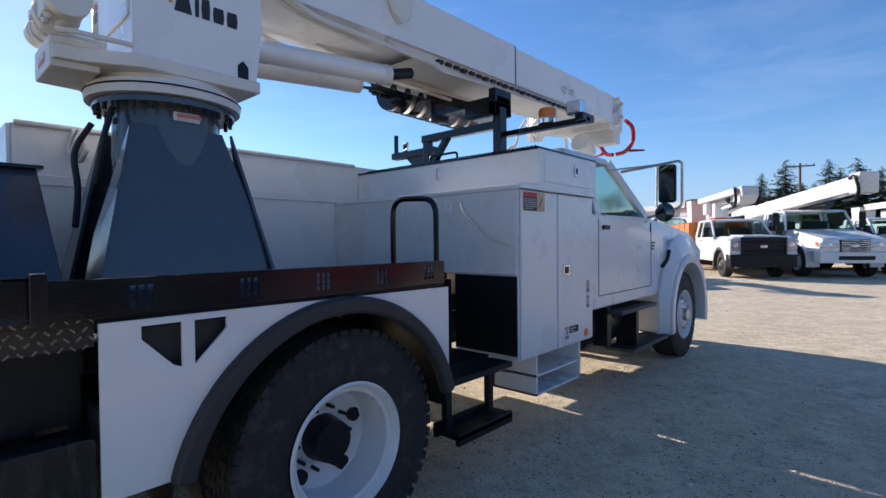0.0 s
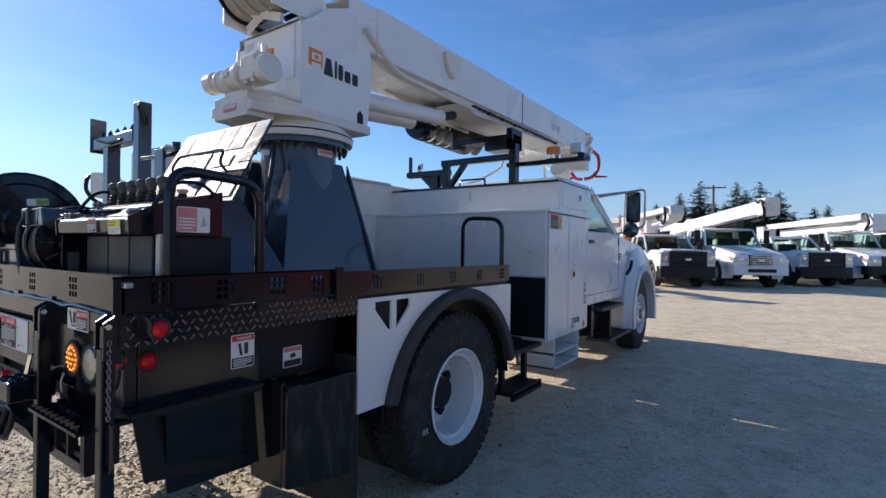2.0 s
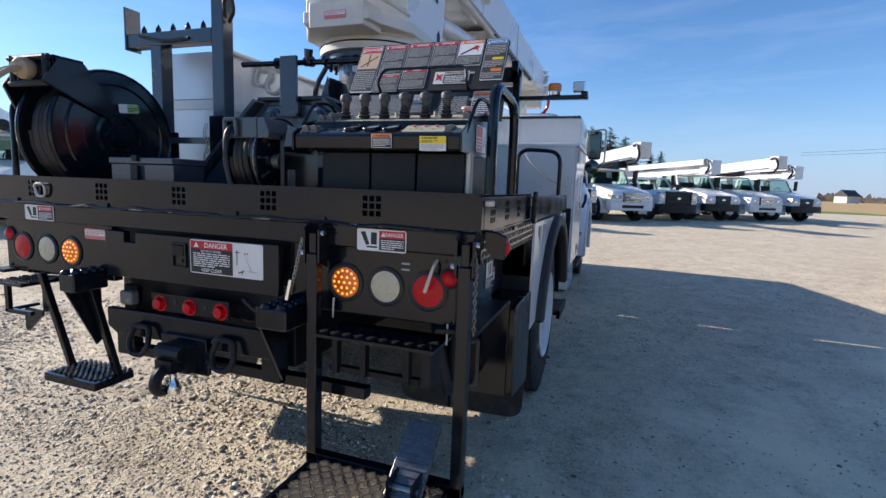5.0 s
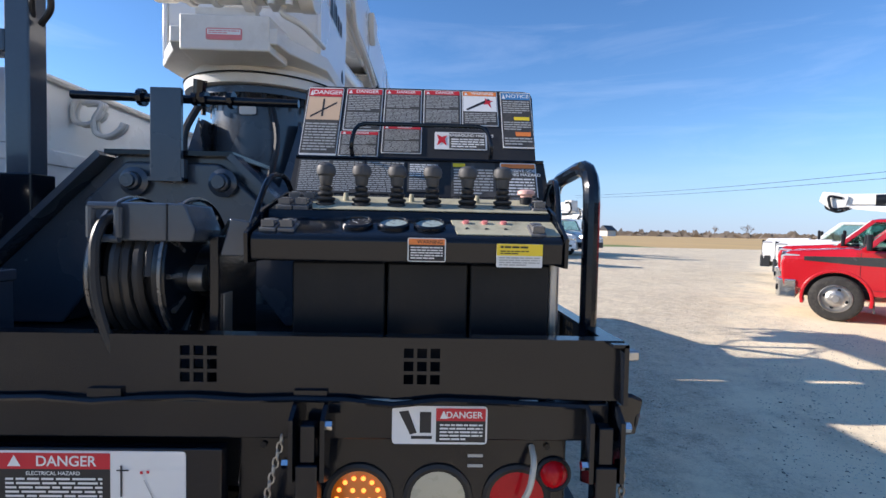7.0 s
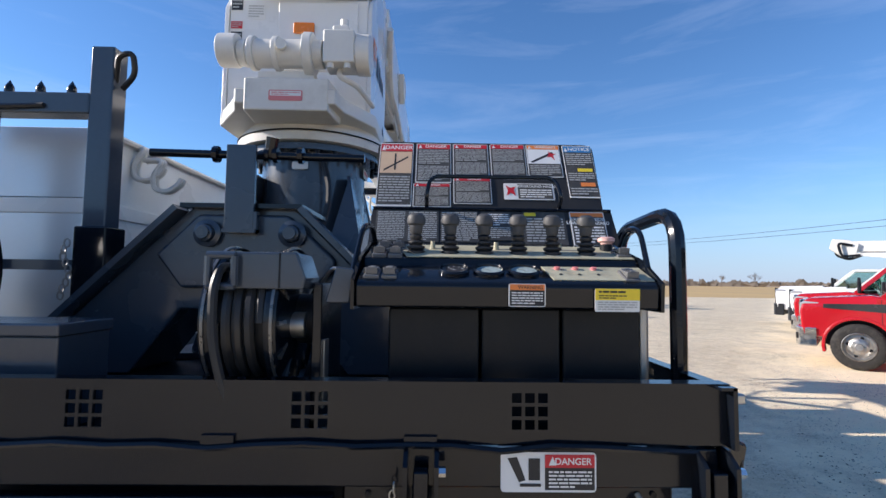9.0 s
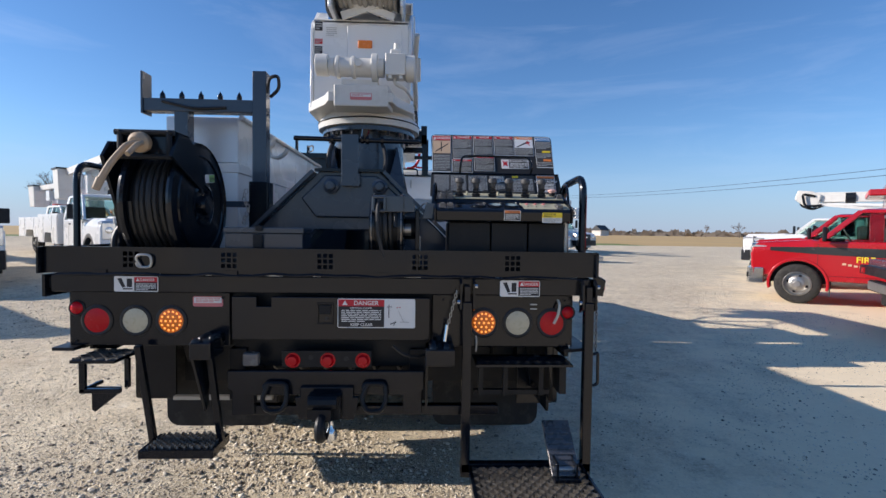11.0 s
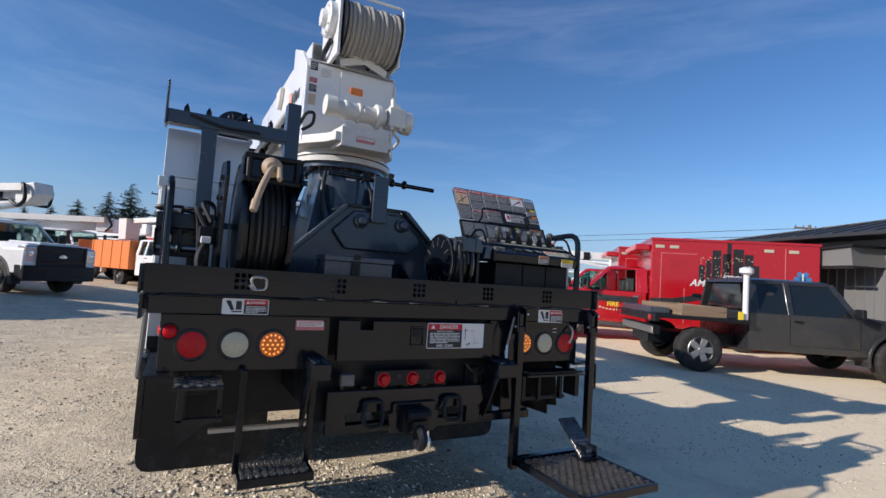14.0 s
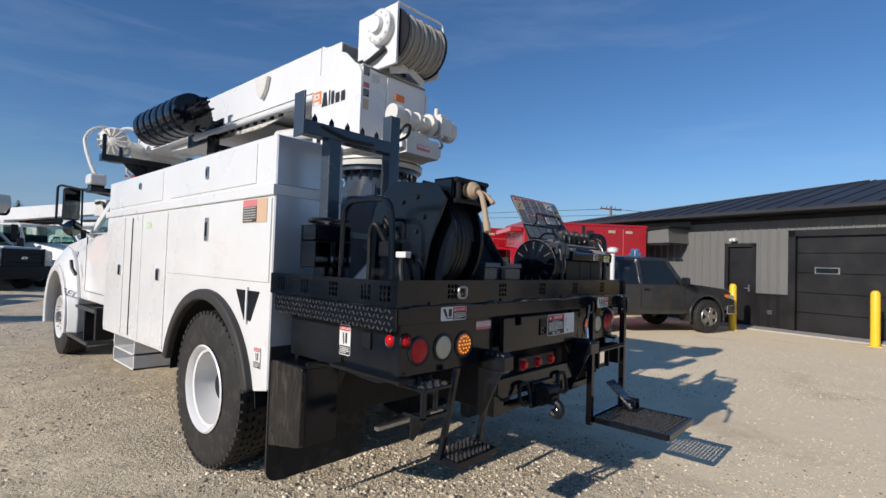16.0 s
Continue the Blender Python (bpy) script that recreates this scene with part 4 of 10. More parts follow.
bm = revolve(B(), [(0, 0.03), (0.022, 0.022), (0.026, 0), (0.02, -0.022), (0.012, -0.035), (0.012, -0.06), (0, -0.06)], (0.05, -0.15, 0.545), (0, 0, -1), 16)
part("hitch_ball", bm, CHROME, hp)
for x in (-0.205, 0.222):
    bm = tube(B(), fillet([(x - 0.046, -0.07, 0.735), (x + 0.046, -0.07, 0.735), (x + 0.052, -0.085, 0.66), (x + 0.03, -0.095, 0.622), (x - 0.03, -0.095, 0.622), (x - 0.052, -0.085, 0.66)], 0.02, 4, True) + [Vector((x - 0.03, -0.07, 0.735))], 0.011, 8, 0)
    part("tow_ring", bm, BLACK_MATT, hp)
part("air_coupling", boxes((-0.36, -0.29, -0.04, 0.0, 0.8, 0.86)), ROCKER, hp, bevel=0.01)
part("cross_tube", boxes((-0.87, -0.36, 0.39, 0.42, 0.503, 0.522)), STEEL, truck, "bare grey cross tube")
parts("hydraulic_hose", [tube(B(), [(-0.3 + k * 0.12, 0.1, 0.9), (-0.28 + k * 0.12, 0.2, 0.72), (-0.2 + k * 0.1, 0.6, 0.7)], 0.014, 6, 0.06) for k in range(6)], RUBBER_HOSE, truck)
# outrigger foot boxes beside the wheels, mud flaps and hanging side plates
for s, xo in ((1, XR), (-1, XL)):
    a, b = sorted((s * 0.88, xo))
    y0 = 0.545 if s > 0 else 0.62
    a, b = sorted((xo, xo - s * 0.03))
    bm = prism(B(), [(p.y, p.z) for p in fillet([(0, y0, 0.43), (0, 0.94, 0.365), (0, 0.94, 0.838), (0, y0, 0.838)], 0.025, 3, True)], "x", a, b)
    sh = part("stabiliser_cover", bm, SCUFFED, truck, "scuffed black stabiliser cover plate", bevel=0.01)
    part("cover_flange", boxes((*sorted((xo - s * 0.03, s * 0.97)), y0, y0 + 0.02, 0.43, 0.86)), BLACK, sh, bevel=0.004)
    part("cover_top", prism(B(), [(y0, 0.82), (y0, 0.832), (0.94, 0.832), (0.94, 0.82)], "x", *sorted((xo - s * 0.03, s * 1.04))), BLACK, sh, bevel=0.004)
    if s > 0:
        part("sloped_panel", quad_plate(B(), [(s * 1.05, 0.08, 0.6), (s * 1.05, 0.525, 0.52), (s * 1.0, 0.525, 0.86), (s * 1.0, 0.05, 0.87)], 0.008), BLACK_MATT, sh)
    part("stabiliser_leg", prism(B(), [(0.5, 1.12), (0.62, 1.12), (0.9, 0.6), (0.78, 0.6)], "x", *sorted((s * 0.86, s * 0.98))), BLACK_MATT, truck, bevel=0.006)
    bm = prism(B(), [(0.15, 0.86), (0.5, 0.86), (0.5, 0.515), (0.155, 0.53)] if s > 0 else [(0.03, 0.875), (0.62, 0.875), (0.62, 0.84), (0.2, 0.82), (0.03, 0.86)], "x", *sorted((s * 1.04, s * 1.052)))
    part("hanging_side_plate", bm, BLACK, truck)
    a, b = sorted((s * 0.5, s * 1.19))
    bm = prism(B(), [(p.x, p.z) for p in fillet([(a, 0, 0.9), (a, 0, 0.14), (b, 0, 0.14), (b, 0, 0.9)], 0.09, 5)], "y", 0.955, 0.97)
    part("mud_flap", bm, RUBBER, truck, "black rubber mud flap")
# fenders round the rear wheels
for s, xo in ((1, XR), (-1, XL)):
    arch = arc_pts(1.83, 0.46, 0.71, 168, 12, 22)
    arch = [(y, max(z, 0.62)) for y, z in arch]
    front = 2.515 if s > 0 else 2.78
    outline = [(0.94, 0.635)] + arch + [(front, 0.62 if s > 0 else 0.66), (front, 1.165 if s > 0 else 1.25), (0.94, 1.17 if s > 0 else 1.25)]
    a, b = sorted((xo, xo - s * 0.012))
    if s > 0:
        # panel with an inverted triangular opening split by an upright bar
        bm = B()
        up = [(y, z) for y, z in arch]
        prism(bm, [(0.95, 0.63), (1.062, 0.63), (1.062, 1.172), (0.95, 1.172)], "x", a, b)
        prism(bm, [(1.062, 1.15), (1.331, 1.15), (1.331, 1.172), (1.062, 1.172)], "x", a, b)
        prism(bm, [(1.062, 0.63), (1.145, 0.63), (1.182, 0.74), (1.182, 1.0), (1.156, 1.01), (1.062, 1.109)], "x", a, b)
        prism(bm, [(1.182, 0.74), (1.222, 0.83), (1.222, 1.15), (1.182, 1.15)], "x", a, b)
        prism(bm, [(1.222, 0.83), (1.275, 0.905), (1.331, 0.966), (1.331, 1.11), (1.228, 1.005), (1.222, 1.005)], "x", a, b)
        tail = [p for p in up if p[0] > 1.34]
        prism(bm, [(1.331, 0.966)] + tail + [(2.515, 0.62), (2.515, 1.165), (1.331, 1.172)], "x", a, b)
        pn = part("fender_panel", bm, WHITE, truck, "white steel fender panel with two triangular openings", smooth=False)
        part("panel_backing", boxes((xo - 0.06, xo - 0.05, 1.0, 1.38, 0.95, 1.16)), FLARE, pn)
    a, b = sorted((xo + s * 0.045, xo - s * 0.02))
    bm = ring_prism(B(), 1.83, 0.46, 0.64, 0.715, 13, 167, a, b, 28)
    part("wheel_arch_flare", bm, FLARE, truck, "black rubber wheel arch flare", bevel=0.02)
    a, b = sorted((xo - s * 0.02, s * 0.5))
    bm = ring_prism(B(), 1.83, 0.46, 0.69, 0.7, 5, 175, a, b, 20)
    part("wheel_tub", bm, BLACK_MATT, truck)
# hanging step under the recess, vent box under the tall cabinet
bm = boxes((1.0, 1.2, 2.6, 3.12, 0.3, 0.33), (1.17, 1.2, 2.6, 3.12, 0.27, 0.34), (1.05, 1.09, 3.02, 3.07, 0.3, 0.64), (1.05, 1.09, 2.62, 2.67, 0.3, 0.64), (1.0, 1.03, 2.6, 3.12, 0.28, 0.36))
part("access_step", bm, BLACK_MATT, truck, "black hanging access step", bevel=0.005)
for s, xo in ((1, XR), (-1, XL)):
    a, b = sorted((s * 0.8, xo - s * 0.035))
    bm = boxes((a, b, 3.45, 3.47, 0.34, 0.62), (a, b, 4.08, 4.1, 0.34, 0.62), (a, b, 3.45, 4.1, 0.34, 0.355), (a, b, 3.45, 4.1, 0.47, 0.485), (*sorted((s * 0.8, s * 0.82)), 3.45, 4.1, 0.34, 0.62))
    part("wheel_chock_rack", bm, WHITE, truck, "open white two-shelf chock rack", smooth=False)

# ---- cabinets
tall = thing("tool_cabinet", "tall white steel tool cabinet with two narrow doors", "cabinet", (1.0, 3.2, 0.62))
part("body", boxes((0.66, XR - 0.012, 3.206, 4.25, 0.625, 1.74)), WHITE, tall, bevel=0.006)
part("rear_lining", boxes((0.67, XR - 0.02, 3.192, 3.205, 0.66, 1.175)), BLACK_MATT, tall)
part("drip_rail", boxes((0.7, XR + 0.02, 3.19, 4.27, 1.742, 1.775)), WHITE, tall, bevel=0.005)


def cab_door(parent, s, xo, y0, y1, z0, z1, handle=None, name="door", paint=None):
    a, b = sorted((xo, xo - s * 0.014))
    d = part(name, boxes((a, b, min(y0, y1) + 0.006, max(y0, y1) - 0.006, z0 + 0.006, z1 - 0.006)), paint or WHITE, parent, bevel=0.008)
    if handle:
        hy, hz, hw, hh = handle
        a, b = sorted((xo, xo + s * 0.012))
        h = part("latch", boxes((a, b, hy - hw / 2, hy + hw / 2, hz - hh / 2, hz + hh / 2)), CHROME, d, "chrome paddle latch", bevel=0.006)
        a, b = sorted((xo + s * 0.012, xo + s * 0.016))
        part("latch_recess", boxes((a, b, hy - hw * 0.3, hy + hw * 0.2, hz - hh * 0.3, hz + hh * 0.3)), BLACK_MATT, h)
    return d


d1 = cab_door(tall, 1, XR + 0.004, 3.21, 3.685, 0.63, 1.74)
d2 = cab_door(tall, 1, XR + 0.004, 3.685, 4.245, 0.63, 1.74, (3.8, 1.19, 0.085, 0.085))
sign(tall, "warning_sticker", (XR + 0.005, 3.235, 1.6), Y, Z, 0.27, 0.125, DECAL_TAN, [
    ("rect", 0.02, 0.02, 0.62, 0.98, DECAL_BLACK), ("rect", 0.02, 0.74, 0.62, 0.98, DECAL_RED), ("bars", 0.06, 0.08, 0.58, 0.68, 6, DECAL_GREY),
    ("poly", ((0.7, 0.2), (0.74, 0.2), (0.88, 0.7), (0.84, 0.75)), DECAL_BLACK)], "faded tan and red warning sticker")
sign(tall, "lettering_plate", (XR + 0.005, 3.85, 0.72), Y, Z, 0.14, 0.05, DECAL_BLACK, [("bars", 0.1, 0.5, 0.9, 0.8, 1, DECAL_WHITE), ("bars", 0.1, 0.15, 0.7, 0.4, 1, DECAL_WHITE)])
bm = revolve(B(), [(0, 0.004), (0.03, 0.003), (0.034, 0)], (XR + 0.005, 4.12, 0.69), (1, 0, 0), 20)
part("reflector", bm, DECAL_ORANGE, tall)
for y, z in ((4.12, 1.0), (4.12, 0.88), (3.78, 0.68)):
    danger_tall(tall, (XR + 0.005, y, z), Y, Z, 0.055, 0.095)

cross = thing("transverse_cabinet", "white steel cabinet across the bed behind the cab", "cabinet", (0, 3.2, 1.18))
part("body", boxes((-0.745, 1.185, 3.194, 3.204, 1.185, 1.735), (-0.745, 0.655, 3.206, 4.3, 1.185, 1.735)), WHITE, cross, bevel=0.003)
part("ledge_lip", boxes((-0.745, 1.2, 3.185, 3.21, 1.735, 1.765)), WHITE, cross, bevel=0.004)
top = part("top_box", boxes((-0.745, 1.205, 3.45, 4.32, 1.76, 2.03)), WHITE, cross, bevel=0.008)
lidp = part("top_plate", boxes((-0.745, 1.2, 3.44, 4.33, 2.031, 2.043)), BLACK, cross, "black tread plate lid")
bm = B()
for k in range(60):
    box(bm, -0.6 + k * 0.03, -0.585 + k * 0.03, 3.436, 3.45, 2.043, 2.05)
part("tread_teeth", bm, BLACK, lidp, smooth=False)
cab_door(cross, 1, 1.212, 3.5, 4.25, 1.8, 2.01, (3.95, 1.92, 0.05, 0.07), "flip_door")
for x in (-0.25, 0.12, 0.62):
    bm = tube(B(), [(x - 0.02, 3.2, 1.67), (x - 0.02, 3.17, 1.67), (x - 0.02, 3.17, 1.62), (x + 0.02, 3.17, 1.62), (x + 0.02, 3.2, 1.67)], 0.006, 6, 0.01)
    part("tie_ring", bm, WHITE, cross)
part("top_hasp", tube(B(), [(0.28, 3.445, 1.98), (0.28, 3.43, 1.98), (0.28, 3.43, 1.9), (0.28, 3.445, 1.9)], 0.006, 6, 0.01), STEEL, cross)
part("slack_cord", tube(B(), [(0.72, 3.19, 1.69), (0.78, 3.15, 1.6), (1.0, 3.14, 1.42), (1.14, 3.19, 1.37)], 0.006, 6, 0.1), CORD, cross)

left = thing("side_cabinet", "long white steel service body with flip-top compartments", "cabinet", (-0.9, 2.6, 0.62))
XI = -0.75
# lower shell with wheel arch
arch = [(y, z) for y, z in arc_pts(1.83, 0.46, 0.71, 12, 168, 22)]
poly = [(4.38, 0.61), (2.78, 0.63)] + [(y, max(z, 0.62)) for y, z in arch] + [(0.98, 0.65), (0.98, 1.76), (4.38, 1.76)]
part("lower_shell", prism(B(), poly, "x", XL, XI), WHITE, left, "white lower shell with wheel arch", bevel=0.006)
part("upper_shell", boxes((XL + 0.004, XI, 0.985, 4.38, 1.78, 2.11)), WHITE, left, bevel=0.008)
part("band", boxes((XL - 0.018, XI + 0.01, 0.965, 4.42, 1.757, 1.82)), WHITE, left, "projecting white drip band", bevel=0.006)
for y0, y1, lh in ((1.2, 2.62, (1.9, 1.975, 0.04, 0.09)), (2.8, 4.3, (3.35, 2.0, 0.05, 0.06))):
    cab_door(left, -1, XL - 0.006, y0, y1, 1.835, 2.09, lh, "flip_top_door")
cab_door(left, -1, XL - 0.01, 0.99, 2.62, 1.25, 1.75, (1.86, 1.58, 0.05, 0.16), "drop_door")
cab_door(left, -1, XL - 0.01, 2.64, 3.25, 0.64, 1.75, (2.79, 1.235, 0.07, 0.1))
cab_door(left, -1, XL - 0.01, 3.26, 3.75, 0.64, 1.75)
cab_door(left, -1, XL - 0.01, 3.77, 4.36, 0.64, 1.75, (3.85, 1.24, 0.07, 0.1))
part("seam_bar", boxes((XL - 0.018, XL, 3.5, 3.506, 0.66, 1.72)), BLACK_MATT, left)
part("cutout_plate", prism(B(), [(1.1, 1.2), (1.4, 1.2), (1.28, 1.02), (1.2, 1.02)], "x", XL - 0.004, XL), BLACK_MATT, left)
part("cutout_bar", boxes((XL - 0.012, XL - 0.002, 1.235, 1.255, 1.0, 1.22)), WHITE, left)
sign(left, "warning_sticker", (XL - 0.0115, 1.335, 1.605), -Y, Z, 0.3, 0.14, DECAL_TAN, [("rect", 0.02, 0.02, 0.6, 0.98, FADED), ("rect", 0.02, 0.7, 0.6, 0.98, DECAL_PINK),
     ("bars", 0.05, 0.05, 0.56, 0.7, 6, DECAL_GREY)], "faded red and tan warning sticker")
sign(left, "faded_sticker", (XL - 0.012, 3.14, 1.62), -Y, Z, 0.13, 0.05, mat("pale_green_vinyl", (0.5, 0.68, 0.4), 0.6, var=0.1, scale=20, bump=0), [("bars", 0.1, 0.2, 0.9, 0.8, 2, DECAL_WHITE)])
danger_tall(left, (XL - 0.004, 1.13, 0.76), -Y, Z, 0.075, 0.12)
sign(left, "inner_label", (-0.9, 0.978, 1.36), X, Z, 0.02, 0.02, DECAL_WHITE, [])
for dx_, dz in ((0.0, 0.0), (0.09, -0.05)):
    for dy_ in (0.0, 0.03):
        bm = tube(B(), [(XI + 0.005 + dx_ * 0.3, 1.29 + dy_, 2.1 + dz), (XI + 0.05 + dx_, 1.27 + dy_, 2.1 + dz), (XI + 0.01 + dx_, 1.25 + dy_, 2.02 + dz), (XI + 0.02 + dx_, 1.25 + dy_, 1.955 + dz), (XI + 0.08 + dx_, 1.25 + dy_, 1.945 + dz), (XI + 0.125 + dx_, 1.26 + dy_, 1.985 + dz), (XI + 0.13 + dx_, 1.27 + dy_, 2.01 + dz)], 0.011, 8, 0.04)
        part("hanging_hook", bm, WHITE_DULL, left, "curled white hook")
part("rear_panel", boxes((XL + 0.004, XI, 0.966, 0.979, 0.66, 1.756), (XL + 0.006, XI, 0.966, 0.984, 1.822, 2.1)), mat("dull_aluminium", (0.6, 0.62, 0.645), 0.34, 0.5, var=0.06, scale=3, bump=0.02), left, "dull aluminium rear panel")
part("inner_rail", tube(B(), [(XI + 0.01, 1.0, 2.11), (XI + 0.01, 3.4, 2.11)], 0.016, 8, 0), WHITE_DULL, left)

# loose harness along the rear header
wv = random.Random(3)
hp_ = [(-1.12 + 0.09 * k, -0.066, 1.205 + wv.uniform(-0.008, 0.006)) for k in range(26)]
part("wiring_harness", tube(B(), hp_, 0.006, 6, 0), BLACK, truck, "black wiring loom")

# pale strips on the header, painting in the bright light under the board
we = random.Random(8)
for x0_, x1_ in ((-1.1, -0.98), (-0.86, -0.7), (-0.52, -0.14), (-0.05, 0.1), (0.34, 0.42), (0.66, 0.9), (0.97, 1.04)):
    bm = B()
    q_ = x0_
    while q_ < x1_:
        e_ = min(x1_, q_ + we.uniform(0.02, 0.06))
        box(bm, q_, e_, -0.0575, -0.052, 1.2005, 1.2005 + we.uniform(0.002, 0.0055))
        q_ = e_
    part("gap_light_strip", bm, WHITE_DULL, rear, "pale broken strip painted as light under the board", smooth=False)
part("slack_wire", tube(B(), [(0.3, -0.06, 0.9), (0.34, -0.05, 0.86), (0.4, -0.03, 0.84), (0.45, 0.0, 0.85)], 0.007, 6, 0.03), RUBBER_HOSE, truck)
parts("hanging_strap", [tube(B(), [(x, -0.03, z), (x + 0.003, -0.04, z - 0.03), (x, -0.035, z - 0.07)], 0.0035, 5, 0.02) for x, z in ((0.668, 0.94), (1.09, 0.9))], CORD, truck)

# ---- rear stickers
sign(truck, "danger_sticker", (0.059, -0.0625, 0.979), X, Z, 0.337, 0.128, DECAL_WHITE, [
    ("rect", 0.01, 0.03, 0.6, 0.97, DECAL_BLACK), ("rect", 0.01, 0.74, 0.6, 0.97, DECAL_RED), ("text", "DANGER", 0.37, 0.785, 0.15, DECAL_WHITE),
    ("poly", ((0.06, 0.78), (0.13, 0.78), (0.095, 0.94)), DECAL_WHITE), ("text", "ELECTRICAL HAZARD", 0.3, 0.655, 0.055, DECAL_WHITE),
    ("bars", 0.05, 0.2, 0.56, 0.63, 7, DECAL_WHITE), ("text", "KEEP CLEAR", 0.31, 0.07, 0.1, DECAL_WHITE),
    ("rect", 0.655, 0.35, 0.665, 0.8, DECAL_BLACK), ("rect", 0.635, 0.72, 0.7, 0.74, DECAL_BLACK), ("rect", 0.76, 0.68, 0.775, 0.72, DECAL_RED), ("rect", 0.795, 0.69, 0.81, 0.73, DECAL_RED),
    ("poly", ((0.68, 0.12), (0.76, 0.2), (0.755, 0.22), (0.68, 0.16)), DECAL_BLACK), ("poly", ((0.72, 0.09), (0.73, 0.09), (0.75, 0.24), (0.74, 0.24)), DECAL_BLACK),
    ("rect", 0.8, 0.2, 0.92, 0.22, DECAL_GREY), ("poly", ((0.78, 0.6), (0.785, 0.6), (0.86, 0.2), (0.85, 0.2)), DECAL_GREY)], "white electrical danger sticker with red heading")
danger_crush(truck, (0.769, -0.0515, 1.12), X, Z, 0.178, 0.072)
danger_crush(truck, (-0.893, -0.0515, 1.128), X, Z, 0.185, 0.066)
sign(truck, "small_sticker", (-0.58, -0.0135, 1.06), X, Z, 0.13, 0.045, DECAL_PINK, [("rect", 0.04, 0.35, 0.96, 0.9, DECAL_WHITE), ("bars", 0.1, 0.4, 0.9, 0.85, 3, DECAL_PINK)], "small faded pink sticker")
danger_tall(truck, (1.1115, 0.358, 0.943), Y, Z, 0.1, 0.13)
danger_tall(truck, (-1.1015, 0.44, 0.93), -Y, Z, 0.09, 0.15)
sign(truck, "small_sticker", (1.0575, 0.637, 0.885), Y, Z, 0.1, 0.09, DECAL_WHITE, [("rect", 0.04, 0.75, 0.96, 0.96, DECAL_PINK), ("rect", 0.04, 0.04, 0.96, 0.35, DECAL_BLACK), ("poly", ((0.4, 0.4), (0.7, 0.5), (0.6, 0.7), (0.35, 0.62)), DECAL_BLACK)])
part("cord_on_lamp", tube(B(), [(1.04, -0.013, 1.1), (1.04, -0.045, 1.085), (1.03, -0.06, 1.04), (1.014, -0.05, 1.0)], 0.006, 6, 0.03), CORD, truck, "pale loose cord")


# ---------------------------------------------------------------- rear steps
def grating(bm, x0, x1, y0, y1, z, pitch=0.03, amp=0.0075, h=0.016):
    n = int((y1 - y0) / pitch)
    m = int((x1 - x0) / 0.022)
    for i in range(n):
        y = y0 + (i + 0.5) * (y1 - y0) / n
        pts = []
        for k in range(m + 1):
            pts.append((x0 + (x1 - x0) * k / m, y + amp * (1 if (k + i) % 2 else -1)))
        for p, q in zip(pts, pts[1:]):
            quad_plate(bm, [(p[0], p[1], z - h), (q[0], q[1], z - h), (q[0], q[1], z), (p[0], p[1], z)], 0.003)
    return bm


plat = thing("rear_platform", "black folding step platform with open grating and foot pedal", "platform", (0.88, -0.3, 0.33))
for x in (0.622, 1.158):
    bm = boxes((x - 0.02, x + 0.02, -0.1, -0.06, 0.33, 1.1), (x - 0.014, x + 0.014, -0.094, -0.066, 1.1, 1.17))
    part("post", bm, BLACK, plat, bevel=0.004)
    parts("bracket_plate", [prism(B(), [(-0.1, 1.18), (-0.07, 1.2), (-0.05, 1.2), (-0.05, 1.05), (-0.1, 1.07)], "x", x + o_ - 0.004, x + o_ + 0.004) for o_ in (-0.028, 0.028)], BLACK, plat)
    parts("post_bolt", [cyl(B(), (x + q_ - 0.008, -0.09, z_), (x + q_ + 0.008, -0.09, z_), 0.009, None, 6) for q_, z_ in ((-0.036, 1.1), (0.036, 1.17))], CHROME, plat)
bm = boxes((0.6, 1.178, -0.1, -0.06, 0.35, 0.39), (0.64, 1.14, -0.6, -0.585, 0.345, 0.385), (0.635, 0.65, -0.59, -0.07, 0.345, 0.385), (1.128, 1.142, -0.59, -0.07, 0.345, 0.385))
part("platform_frame", bm, BLACK, plat, bevel=0.003)
part("grating", grating(B(), 0.65, 1.128, -0.585, -0.1, 0.382, 0.026, 0.008, 0.02), TREAD, plat, "black expanded grating", smooth=False)
m = Matrix.Translation((1.03, -0.14, 0.475)) @ Matrix.Rotation(radians(40), 4, "X")
pd = part("pedal_base", boxes((0.975, 1.085, -0.26, -0.16, 0.383, 0.4), (0.985, 0.995, -0.25, -0.17, 0.4, 0.46), (1.065, 1.075, -0.25, -0.17, 0.4, 0.46)), BLACK, plat, bevel=0.002)
part("foot_pedal", box(B(), -0.06, 0.06, -0.12, 0.13, -0.008, 0.008, m), TREAD, pd, "worn steel foot pedal", bevel=0.004)
part("pedal_hinge", cyl(B(), (0.98, -0.21, 0.42), (1.08, -0.21, 0.42), 0.014, None, 12), STEEL, pd)
for k in range(9):
    part("pedal_rib", box(B(), -0.055, 0.055, -0.1 + k * 0.023, -0.092 + k * 0.023, 0.008, 0.013, m), TREAD, pd)
bm = B()
for k in range(17):
    p = Vector((1.192, -0.085, 1.12 - k * 0.014))
    tube(bm, [p + Vector((0.005 * math.cos(t) * (k % 2), 0.005 * math.cos(t) * ((k + 1) % 2), 0.009 * math.sin(t))) for t in [2 * math.pi * i / 8 for i in range(9)]], 0.0022, 5, 0)
part("chain", bm, TREAD, plat, smooth=False)
